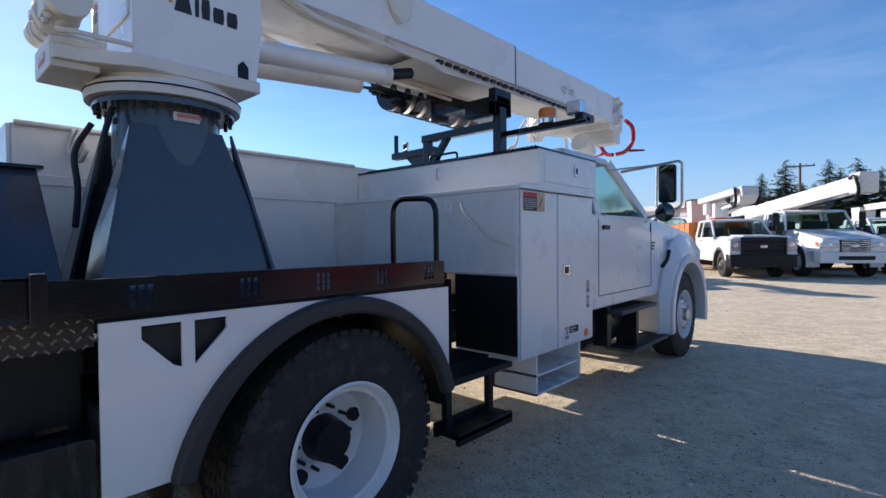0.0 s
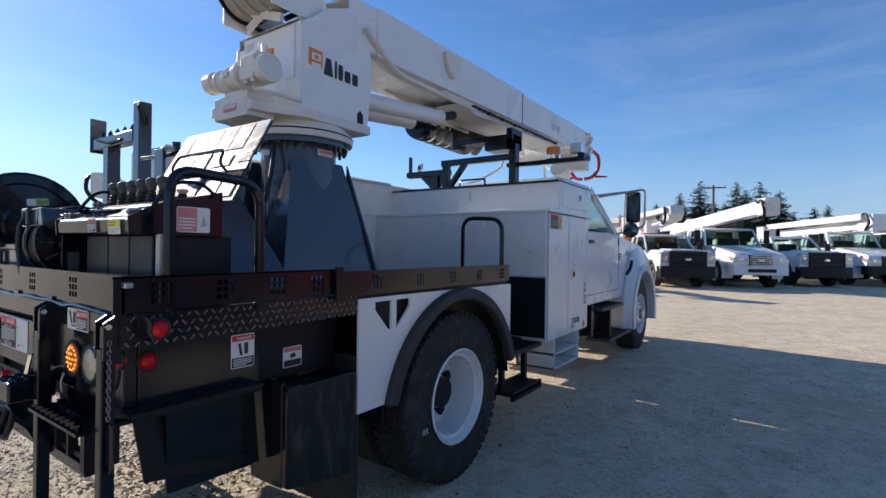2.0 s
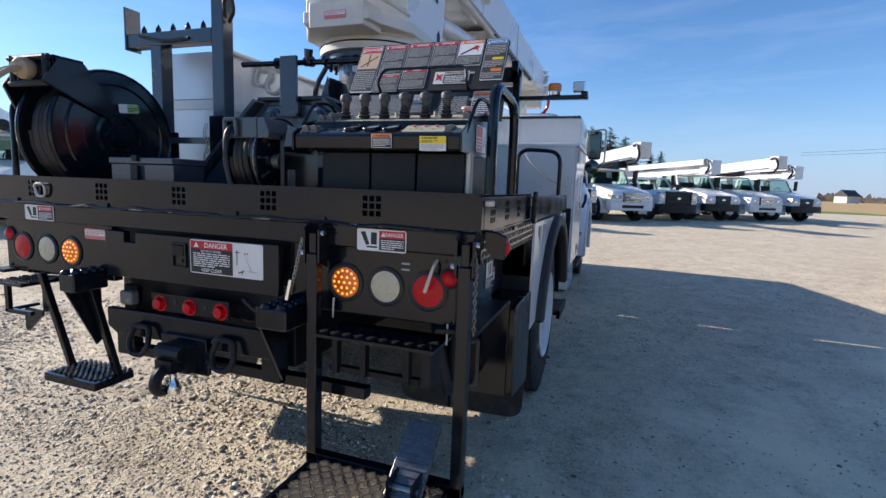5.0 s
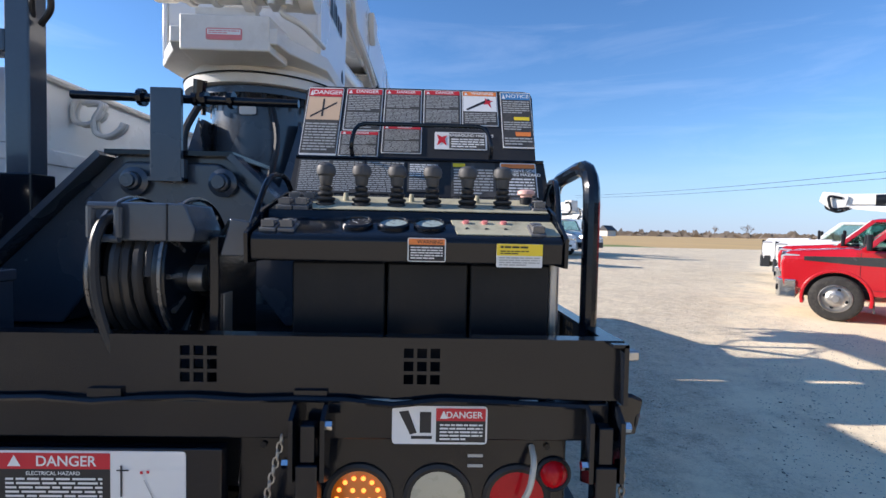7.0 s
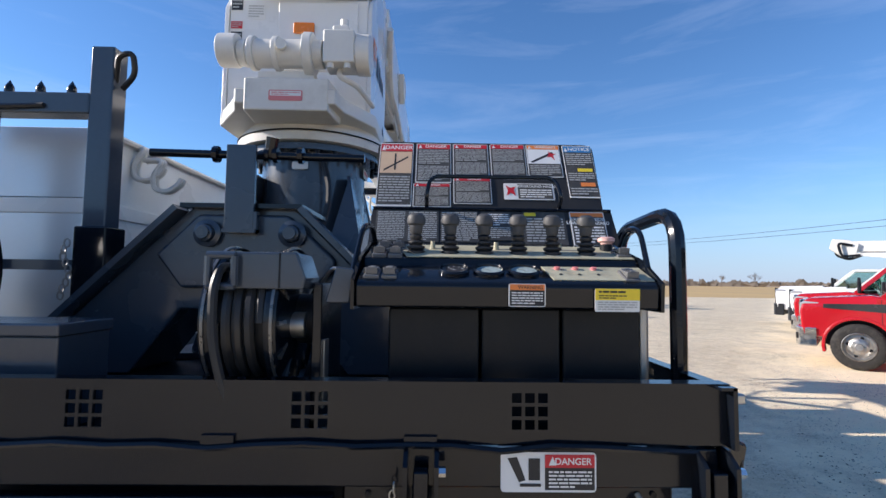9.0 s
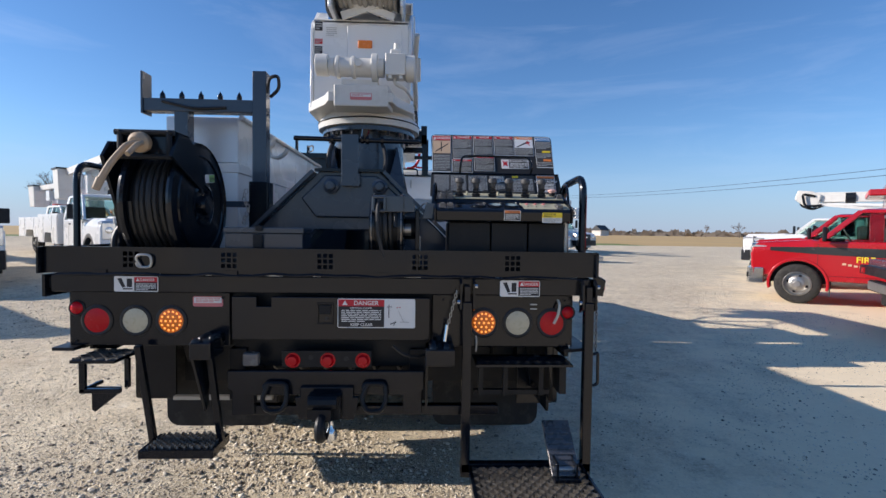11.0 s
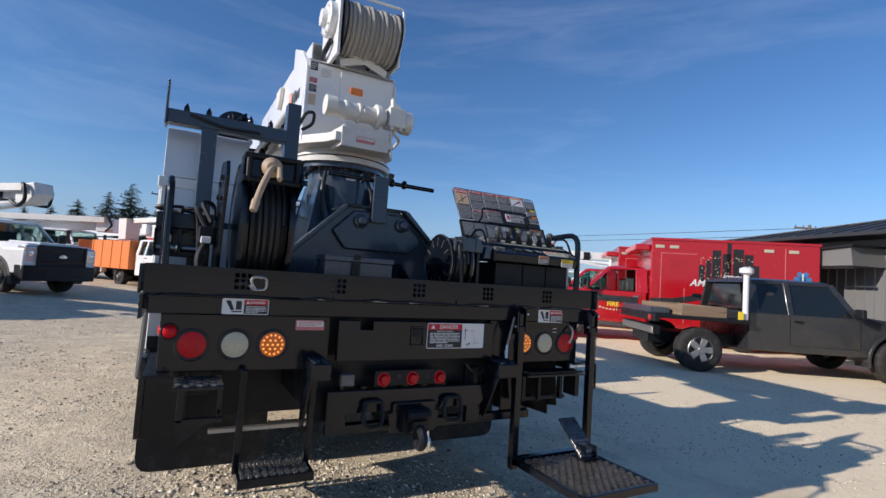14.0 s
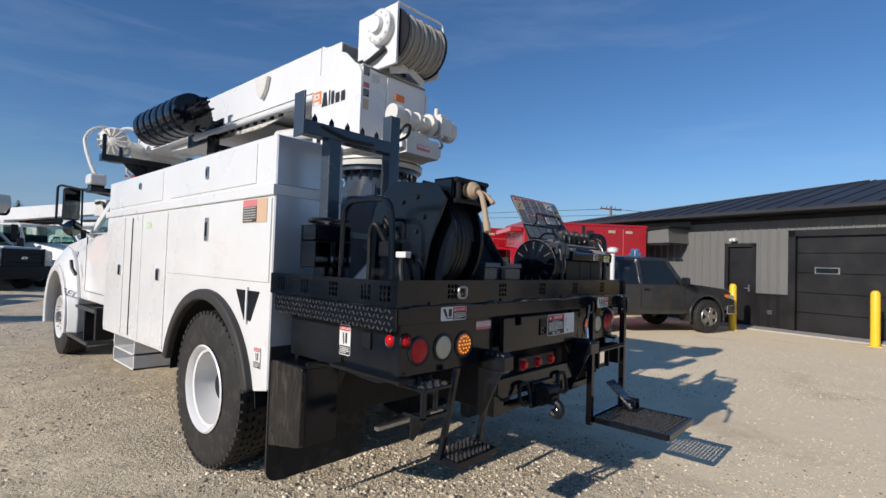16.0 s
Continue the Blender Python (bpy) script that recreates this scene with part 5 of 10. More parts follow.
part("chain_handle", tube(B(), [(1.185, -0.08, 0.87), (1.205, -0.08, 0.88), (1.207, -0.08, 0.74), (1.185, -0.08, 0.73)], 0.007, 8, 0.02), BLACK, plat)

stp = thing("rear_step", "black rear step with serrated tread on two bars", "step", (-0.62, -0.02, 0.4))
for x, xb in ((-0.785, -0.777), (-0.49, -0.478)):
    bm = beam(B(), (x, -0.07, 0.9), (xb, 0.03, 0.44), 0.028, 0.028, (0, 1, 0))
    part("bar", bm, BLACK, stp, bevel=0.004)
bm = boxes((-0.778, -0.5, -0.09, -0.075, 0.415, 0.45), (-0.778, -0.763, -0.075, 0.09, 0.415, 0.45), (-0.478, -0.463, -0.075, 0.09, 0.415, 0.45), (-0.5, -0.463, -0.09, -0.075, 0.415, 0.45))
part("tread_frame", bm, BLACK, stp)
for k in range(9):
    # one serrated plank of the tread
    x = -0.745 + k * 0.0315
    bm = boxes((x - 0.01, x + 0.01, -0.075, 0.085, 0.43, 0.438))
    for i in range(6):
        y = -0.06 + i * 0.027
        prism(bm, [(y - 0.009, 0.438), (y + 0.009, 0.438), (y + 0.005, 0.458), (y - 0.005, 0.458)], "x", x - 0.012, x - 0.004)
        prism(bm, [(y + 0.004, 0.438), (y + 0.022, 0.438), (y + 0.018, 0.458), (y + 0.008, 0.458)], "x", x + 0.004, x + 0.012)
    part("tread_plank", bm, TREAD, stp, "serrated steel tread plank" if k == 0 else "", smooth=False)
bm = boxes((-1.045, -0.86, -0.11, 0.08, 0.83, 0.845), (-1.025, -1.0, -0.085, -0.065, 0.7, 0.83), (-0.875, -0.855, -0.02, 0.0, 0.7, 0.83), (-1.025, -0.855, -0.085, -0.065, 0.695, 0.715), (-1.02, -1.005, -0.065, 0.05, 0.7, 0.715))
part("upper_tread", bm, BLACK, stp, bevel=0.003)
part("gusset_plate", prism(B(), [(-1.02, 0.7), (-0.895, 0.7), (-0.9, 0.675), (-1.005, 0.59), (-1.02, 0.6)], "y", -0.01, 0.0), BLACK, stp)
tagged(part("upper_grip", grating(B(), -1.04, -0.865, -0.105, 0.075, 0.853, 0.025, 0.008, 0.012), TREAD, stp, smooth=False), kind="stuff")


def grip_box(x0, x1, z, label):
    g = thing("stirrup_step", label, "step", ((x0 + x1) / 2, -0.05, 0.7))
    part("box", boxes((x0, x1, -0.165, -0.02, z - 0.075, z)), BLACK, g, bevel=0.008)
    for i in range(2):
        for j in range(4):
            c_ = (x0 + (x1 - x0) * (0.28 + 0.44 * i), -0.148 + 0.036 * j + 0.012 * i, z)
            part("grip_stud", revolve(B(), [(0.021, 0.0), (0.019, 0.008), (0.013, 0.013), (0.01, 0.008), (0.0, 0.006)], c_, (0, 0, 1), 14), BLACK, g)
    part("gusset", prism(B(), [(-0.15, z - 0.075), (0.0, z - 0.075), (0.0, 0.62), (-0.03, 0.6)], "x", x0 + 0.002, x0 + 0.012), BLACK, g)
    return g


grip_box(-0.53, -0.442, 0.935, "black grip step with round studs beside the hitch")
rg = grip_box(0.442, 0.568, 0.91, "black grip step with round studs beside the hitch")
bm = B()
for k in range(14):
    p = Vector((0.575 - 0.0035 * k, -0.085, 1.14 - k * 0.014))
    tube(bm, [p + Vector((0.005 * math.cos(t) * (k % 2), 0.005 * math.cos(t) * ((k + 1) % 2), 0.01 * math.sin(t))) for t in [2 * math.pi * i / 8 for i in range(9)]], 0.0018, 5, 0)
part("pin_chain", bm, STEEL, rg, smooth=False)
part("pin", cyl(B(), (0.525, -0.1, 0.93), (0.535, -0.09, 1.0), 0.008, None, 8), CHROME, rg)
tr = thing("tool_tray", "torn black tread tray under the lamp panel", "tray", (0.85, -0.05, 0.8))
bm = B()
grating(bm, 0.67, 1.07, -0.13, -0.02, 0.85, 0.028, 0.01, 0.012)
tagged(part("tray_top", bm, BLACK, tr, smooth=False), kind="stuff")
part("tray_plate", boxes((0.66, 1.08, -0.13, 0.05, 0.826, 0.836)), BLACK, tr)
parts("tray_bar", [boxes((x, x + 0.02, -0.06, -0.03, 0.68, 0.826)) for x in (0.68, 0.79, 0.95)] + [boxes((0.66, 1.0, -0.045, -0.02, 0.68, 0.7)), boxes((1.03, 1.06, -0.1, 0.0, 0.7, 0.826))], BLACK_MATT, tr)

# ---------------------------------------------------------------- deck equipment
def rail(name, label, pts, r, at, bend=0.08, material=None, cat="grab rail"):
    g = thing(name, label, cat, at)
    part("rail_tube", tube(B(), pts, r, 10, bend), material or BLACK, g)
    for p in (pts[0], pts[-1]):
        part("foot_plate", boxes((p[0] - r * 1.6, p[0] + r * 1.6, p[1] - r * 1.6, p[1] + r * 1.6, p[2] - 0.008, p[2] + 0.006)), material or BLACK, g)
    return g


rail("grab_rail", "black tubular grab rail beside the control console", [(1.178, 0.09, 1.187), (1.178, 0.09, 1.672), (1.178, 0.43, 1.655), (1.178, 0.43, 1.187)], 0.018, (1.15, 0.2, 1.19), 0.09)
rail("grab_rail", "black tubular grab rail at the bed access", [(0.8, 2.49, 1.187), (0.8, 2.49, 1.655), (1.135, 2.5, 1.64), (1.135, 2.5, 1.187)], 0.016, (0.97, 2.5, 1.19), 0.1)
rail("grab_rail", "black tubular grab rail at the deck corner", [(-1.135, 0.41, 1.187), (-1.14, 0.39, 1.69), (-1.12, 0.06, 1.69), (-1.115, 0.05, 1.187)], 0.014, (-1.12, 0.3, 1.19), 0.09)

# control console
con = thing("control_console", "black operator control console with levers, gauges and raised lid", "console", (0.8, 0.2, 1.187))
for x0_, x1_ in ((0.53, 0.725), (0.73, 0.9), (0.905, 1.075)):
    part("pedestal_box", boxes((x0_, x1_, 0.05, 0.34, 1.175, 1.438)), BLACK_MATT, con, bevel=0.006)
part("leg", cyl(B(), (1.085, 0.07, 1.175), (1.085, 0.07, 1.44), 0.014, None, 14), STEEL, con, "bare steel tube leg")
part("leg_foot", boxes((1.045, 1.125, 0.03, 0.11, 1.175, 1.183)), STEEL, con)
sec = [(-0.026, 1.442), (-0.03, 1.488), (-0.02, 1.496), (0.072, 1.529), (0.076, 1.545), (0.205, 1.582), (0.29, 1.595), (0.3, 1.45), (0.1, 1.437)]
part("housing", prism(B(), sec, "x", 0.468, 1.083), BLACK, con, "black painted console housing", bevel=0.006)
for x in (0.46, 1.083):
    part("side_plate", prism(B(), [(-0.03, 1.437), (-0.034, 1.495), (0.06, 1.545), (0.29, 1.605), (0.29, 1.437)], "x", x, x + 0.007), BLACK, con)
tilt = Vector((0, 0.27, 0.045)).normalized()
pn = quad_plate(B(), [(0.565, 0.08, 1.5478), (1.075, 0.08, 1.5478), (1.075, 0.2, 1.5822), (0.53, 0.2, 1.5822)], 0.002)
part("upper_face", pn, CREAM, con, "worn cream instrument face", smooth=False)
pn = quad_plate(B(), [(0.872, -0.012, 1.4992), (1.079, -0.012, 1.4992), (1.079, 0.068, 1.5279), (0.862, 0.068, 1.5279)], 0.002)
sw = part("switch_face", pn, CREAM, con, "worn cream switch face", smooth=False)
nrm = Vector((0, -0.338, 0.941)).normalized()
for k in range(3):
    x = 0.668 + k * 0.0745
    g = part("gauge", revolve(B(), [(0.033, 0), (0.033, 0.008), (0.029, 0.01), (0.028, 0.005)], (x, 0.03, 1.513), nrm, 24), BLACK, con, "round pressure gauge")
    part("gauge_face", revolve(B(), [(0, 0.0065), (0.0285, 0.0065)], (x, 0.03, 1.513), nrm, 24), GAUGE_FACE if k else DECAL_BLACK, g)
    gc = Vector((x, 0.03, 1.513)) + nrm * 0.0072
    gu, gv_ = X, nrm.cross(X)
    bm = B()
    for q in range(9):
        t = radians(-40 + 32.5 * q)
        e = gu * math.cos(t) + gv_ * math.sin(t)
        f2 = nrm.cross(e)
        bm.faces.new([bm.verts.new(gc + e * r_ + f2 * w_) for r_, w_ in ((0.018, -0.0007), (0.023, -0.0007), (0.023, 0.0007), (0.018, 0.0007))])
    e = gu * -0.7 + gv_ * 0.7
    f2 = nrm.cross(e)
    bm.faces.new([bm.verts.new(gc + e * r_ + f2 * w_) for r_, w_ in ((-0.004, -0.0009), (0.018, -0.0004), (0.018, 0.0004), (-0.004, 0.0009))])
    part("gauge_scale", bm, DECAL_BLACK if k else DECAL_WHITE, g, smooth=False)
    part("gauge_rim", revolve(B(), [(0.028, 0.0064), (0.0305, 0.012), (0.0335, 0.008)], (x, 0.03, 1.513), nrm, 24), BLACK, g)
    bm = cyl(B(), (0.893 + k * 0.04, 0.051, 1.521), (0.893 + k * 0.04, 0.049, 1.529), 0.0065, None, 10)
    cap_ = part("switch_cap", bm, DECAL_PINK, sw)
    part("cap_collar", revolve(B(), [(0.007, 0.0), (0.012, 0.0), (0.012, 0.002), (0.007, 0.002)], (0.893 + k * 0.04, 0.051, 1.5218), nrm, 14, True), PALE_PINK, cap_)
    bm = revolve(B(), [(0, 0.001), (0.0125, 0.001)], (0.893 + k * 0.04, 0.018, 1.5105), nrm, 16)
    sy = part("switch_symbol", bm, SYMBOL, sw)
    c_ = Vector((0.893 + k * 0.04, 0.018, 1.5105)) + nrm * 0.0022
    part("symbol_mark", quad_plate(B(), [c_ + X * a + nrm.cross(X) * b for a, b in ((-0.004, -0.005), (0.004, -0.002), (0.002, 0.006), (-0.003, 0.003))], 0.0004), DECAL_BLACK, sy, smooth=False)
for k in range(6):
    x = 0.583 + k * 0.0795
    boot = revolve(B(), [(0.022, 0), (0.022, 0.006), (0.016, 0.009), (0.021, 0.014), (0.021, 0.018), (0.014, 0.021), (0.018, 0.026), (0.018, 0.03), (0.012, 0.033), (0.015, 0.038), (0.015, 0.042), (0.009, 0.046), (0.009, 0.05)], (x, 0.125, 1.557), (0, 0, 1), 18)
    lv = part("lever", boot, RUBBER_HOSE, con, "black lever with ribbed boot")
    part("shaft", cyl(B(), (x, 0.125, 1.605), (x, 0.126, 1.64), 0.007, None, 8), STEEL, lv)
    part("knob", revolve(B(), [(0.011, 0), (0.014, 0.004), (0.0155, 0.02), (0.0205, 0.024), (0.022, 0.034), (0.0195, 0.043), (0.012, 0.049), (0, 0.051)], (x, 0.126, 1.603), (0, 0, 1), 16), GREY_TRIM, lv)
for k in range(3):
    bm = cyl(B(), (0.622 + k * 0.152, 0.16, 1.57), (0.622 + k * 0.152, 0.16, 1.59), 0.007, 0.005, 10)
    part("marker_cap", bm, CREAM, con)
bm = cyl(B(), (1.042, 0.165, 1.568), (1.042, 0.165, 1.588), 0.015, None, 16)
sb2 = part("stop_button_base", bm, BLACK_MATT, con)
part("stop_button", revolve(B(), [(0.012, 0), (0.014, 0.006), (0.02, 0.009), (0.02, 0.017), (0.014, 0.02), (0, 0.021)], (1.042, 0.165, 1.586), (0, 0, 1), 18), PALE_PINK, sb2, "bleached pale red stop button")
for x, y, z, tp in ((0.498, 0.012, 1.508, 18), (0.534, 0.012, 1.508, 18), (0.503, 0.105, 1.556, 16), (0.538, 0.105, 1.556, 16), (0.508, 0.165, 1.573, 16), (0.541, 0.165, 1.573, 16), (1.035, 0.012, 1.508, 24), (1.06, 0.12, 1.561, 16)):
    m = Matrix.Translation((x, y, z)) @ Matrix.Rotation(radians(tp), 4, "X")
    bz = part("rocker_switch", box(B(), -0.0165, 0.0165, -0.026, 0.026, -0.006, 0.006, m), ROCKER, con, bevel=0.003)
    rk_ = part("rocker", prism(B(), [(-0.021, 0.006), (0.021, 0.006), (0.02, 0.012), (0.002, 0.013), (-0.02, 0.021)], "x", -0.0125, 0.0125), ROCKER, bz, bevel=0.002)
    rk_.data.transform(m)
    for y_ in (0.014, -0.016):
        part("switch_print", box(B(), -0.006, 0.006, y_ - 0.002, y_ + 0.002, 0.0135, 0.0215 if y_ < 0 else 0.0138, m), STEEL, bz)
for x0 in (0.452, 1.085):
    bm = tube(B(), [(x0, 0.02, 1.5), (x0 + 0.012, 0.1, 1.62), (x0 + 0.02, 0.2, 1.63), (x0 + 0.022, 0.26, 1.58)], 0.0065, 8, 0.04)
    part("guard_loop", bm, BLACK, con)
# lid with its stickers
lid_u = X
lid_v = (Vector((0, 0.492, 1.926)) - Vector((0, 0.3, 1.575))).normalized()
lid_len = (Vector((0, 0.492, 1.926)) - Vector((0, 0.3, 1.575))).length
o = Vector((0, 0.3, 1.575))
outline = [o + X * 0.445, o + X * 1.135, o + lid_v * lid_len * 0.345 + X * 1.128, o + lid_v * lid_len * 0.36 + X * 1.106] + fillet([o + lid_v * lid_len * 0.5 + X * 1.108, o + lid_v * lid_len + X * 1.114, o + lid_v * lid_len + X * 0.448, o + lid_v * lid_len * 0.5 + X * 0.456], 0.03, 4)[1:-1] + [o + lid_v * lid_len * 0.36 + X * 0.46, o + lid_v * lid_len * 0.345 + X * 0.45]
lid = part("lid", quad_plate(B(), outline, -0.006), SILVER_LID, con, "raised black lid covered in warning stickers", smooth=False)
hn = X.cross(lid_v)
part("lid_fold", tube(B(), [o + lid_v * lid_len * 0.352 + X * 0.452 + hn * 0.002, o + lid_v * lid_len * 0.352 + X * 1.126 + hn * 0.002], 0.005, 8, 0), BLACK, con)


def lid_sticker(a, b, w, h, head, title, extra=None, label=""):
    items = [("rect", 0.02, 0.02, 0.98, 0.985, FADED)]
    if head is not None:
        items += [("rect", 0.03, 0.86, 0.97, 0.98, head), ("text", title, 0.57, 0.895, min(0.075, 0.15 * w / h), DECAL_WHITE), ("poly", ((0.06, 0.875), (0.16, 0.875), (0.11, 0.965)), DECAL_WHITE)]
    if extra == "picture":
        items += [("rect", 0.04, 0.5, 0.96, 0.85, DECAL_TAN), ("poly", ((0.15, 0.56), (0.85, 0.78), (0.85, 0.75), (0.15, 0.53)), DECAL_BLACK), ("poly", ((0.45, 0.55), (0.5, 0.55), (0.5, 0.82), (0.45, 0.82)), DECAL_BLACK), ("bars", 0.07, 0.05, 0.93, 0.46, 10, DECAL_GREY)]
    elif extra == "crush":
        items += [("rect", 0.03, 0.4, 0.97, 0.85, DECAL_WHITE), ("poly", ((0.1, 0.46), (0.75, 0.78), (0.8, 0.72), (0.15, 0.42)), DECAL_BLACK), ("poly", ((0.6, 0.6), (0.72, 0.62), (0.82, 0.5), (0.78, 0.66), (0.88, 0.72), (0.72, 0.72), (0.64, 0.82), (0.66, 0.7)), DECAL_RED), ("bars", 0.07, 0.05, 0.93, 0.36, 6, DECAL_GREY)]
    elif extra == "notice":
        items += [("bars", 0.07, 0.6, 0.93, 0.84, 6, DECAL_GREY), ("rect", 0.4, 0.48, 0.9, 0.54, DECAL_YELLOW), ("bars", 0.07, 0.3, 0.93, 0.46, 4, DECAL_GREY), ("rect", 0.42, 0.2, 0.9, 0.27, DECAL_ORANGE), ("bars", 0.07, 0.04, 0.93, 0.18, 3, DECAL_GREY)]
    else:
        items += [("bars", 0.07, 0.46, 0.93, 0.84, 9, DECAL_GREY), ("bars", 0.07, 0.05, 0.93, 0.42, 10, DECAL_GREY)]
    return sign(con, "lid_sticker", o + lid_v * b + X * a - X.cross(lid_v) * 0.0 + X.cross(lid_v) * 0.001, X, lid_v, w, h, DECAL_WHITE, items, label, 0.004)


L2 = lid_len


def lid_grid(x0, x1, f0, f1, head, title, extra=None, label=""):
    lid_sticker(x0, L2 * f0, x1 - x0, L2 * (f1 - f0), head, title, extra, label)


lid_grid(0.456, 0.558, 0.37, 0.98, DECAL_RED, "DANGER", "picture", "tan and grey sticker with crane picture")
lid_grid(0.567, 0.673, 0.59, 0.98, DECAL_RED, "DANGER", None, "grey sticker with red danger heading")
lid_grid(0.562, 0.671, 0.368, 0.582, DECAL_RED, "DANGER", None, "grey sticker with red danger heading")
lid_grid(0.679, 0.787, 0.655, 0.98, DECAL_RED, "DANGER", None, "grey sticker with red danger heading")
lid_grid(0.679, 0.79, 0.4, 0.645, DECAL_RED, "DANGER", None, "grey sticker with red danger heading")
lid_grid(0.793, 0.901, 0.66, 0.985, DECAL_RED, "DANGER", None, "grey sticker with red danger heading")
lid_grid(0.905, 1.009, 0.66, 0.985, DECAL_ORANGE, "WARNING", "crush", "white sticker with orange warning heading")
lid_grid(1.018, 1.108, 0.47, 0.985, DECAL_BLUE, "NOTICE", "notice", "grey sticker with blue notice heading")
sign(con, "lid_sticker", o + lid_v * L2 * 0.445 + X * 0.826 + hn * 0.001, X, lid_v, 0.147, L2 * 0.15, DECAL_WHITE, [("rect", 0.28, 0.05, 0.97, 0.95, FADED), ("text", "UNDERGROUND HAZARD", 0.62, 0.75, 0.15, DECAL_WHITE),
     ("bars", 0.32, 0.1, 0.95, 0.65, 4, DECAL_WHITE), ("poly", ((0.05, 0.2), (0.14, 0.4), (0.23, 0.2), (0.2, 0.6), (0.25, 0.8), (0.14, 0.7), (0.04, 0.85), (0.08, 0.55)), DECAL_RED)], "underground hazard sticker", 0.004)
sign(con, "capacity_chart", o + lid_v * L2 * 0.07 + X * 0.462 + hn * 0.001, X, lid_v, 0.175, L2 * 0.265, FADED, [("bars", 0.03, 0.04, 0.46, 0.96, 17, DECAL_GREY), ("bars", 0.52, 0.04, 0.97, 0.96, 15, DECAL_GREY)], "grey printed capacity chart", 0.003)
sign(con, "capacity_chart", o + lid_v * L2 * 0.07 + X * 0.642 + hn * 0.001, X, lid_v, 0.105, L2 * 0.265, FADED, [("bars", 0.03, 0.04, 0.97, 0.96, 15, DECAL_GREY)], "grey printed capacity chart", 0.003)
sign(con, "lid_sticker", o + lid_v * L2 * 0.09 + X * 0.755 + hn * 0.001, X, lid_v, 0.085, L2 * 0.24, FADED, [("bars", 0.06, 0.5, 0.94, 0.94, 6, DECAL_WHITE), ("bars", 0.06, 0.06, 0.94, 0.46, 6, DECAL_GREY)], "", 0.003)
sign(con, "lid_sticker", o + lid_v * L2 * 0.06 + X * 0.872 + hn * 0.001, X, lid_v, 0.12, L2 * 0.275, FADED, [("rect", 0.04, 0.86, 0.32, 0.97, DECAL_YELLOW), ("bars", 0.06, 0.06, 0.94, 0.82, 9, DECAL_GREY)], "", 0.003)
sign(con, "lid_sticker", o + lid_v * L2 * 0.05 + X * 1.006 + hn * 0.001, X, lid_v, 0.098, L2 * 0.29, DECAL_WHITE, [("rect", 0.03, 0.03, 0.97, 0.97, FADED), ("rect", 0.03, 0.85, 0.97, 0.97, DECAL_ORANGE), ("text", "EXCESSIVE SIDE", 0.5, 0.74, 0.085, DECAL_WHITE),
     ("text", "LOADING HAZARD", 0.5, 0.63, 0.085, DECAL_WHITE), ("bars", 0.08, 0.08, 0.92, 0.58, 6, DECAL_WHITE)], "excessive side loading warning sticker", 0.004)
hb = o + lid_v * L2 * 0.37
part("lid_handle", tube(B(), [hb + X * 0.602, hb + X * 0.602 + hn * 0.04 + lid_v * 0.01, hb + lid_v * L2 * 0.19 + X * 0.612 + hn * 0.045, hb + lid_v * L2 * 0.19 + X * 0.968 + hn * 0.045, hb + X * 0.98 + hn * 0.04 + lid_v * 0.01, hb + X * 0.98], 0.006, 8, 0.03), BLACK, con)
sign(con, "warning_sticker", (0.775, -0.0325, 1.446), X, Z + Y * -0.05, 0.074, 0.046, DECAL_WHITE, [("rect", 0.03, 0.04, 0.97, 0.97, DECAL_BLACK), ("rect", 0.03, 0.72, 0.97, 0.97, DECAL_ORANGE), ("text", "WARNING", 0.58, 0.77, 0.16, DECAL_BLACK), ("bars", 0.08, 0.1, 0.92, 0.66, 5, DECAL_WHITE)], "small orange-headed warning sticker", 0.004)
sign(con, "maker_plate", (0.948, -0.0325, 1.438), X, Z + Y * -0.05, 0.09, 0.046, DECAL_WHITE, [("rect", 0.0, 0.5, 1.0, 1.0, DECAL_YELLOW), ("bars", 0.08, 0.78, 0.92, 0.95, 1, DECAL_BLACK), ("bars", 0.08, 0.55, 0.7, 0.74, 2, DECAL_BLACK), ("bars", 0.06, 0.06, 0.94, 0.46, 4, DECAL_GREY)], "yellow and white maker plate", 0.003)
sign(con, "danger_sticker", (1.0915, 0.12, 1.45), Y, Z, 0.12, 0.09, DECAL_WHITE, [("rect", 0.02, 0.04, 0.6, 0.96, DECAL_PINK), ("bars", 0.06, 0.1, 0.55, 0.6, 4, DECAL_WHITE), ("poly", ((0.7, 0.2), (0.9, 0.3), (0.8, 0.7)), DECAL_GREY)], "white and red side sticker")

# the console stands a little in from the rear board
con.location += Vector((0.015, 0.03, 0.012))


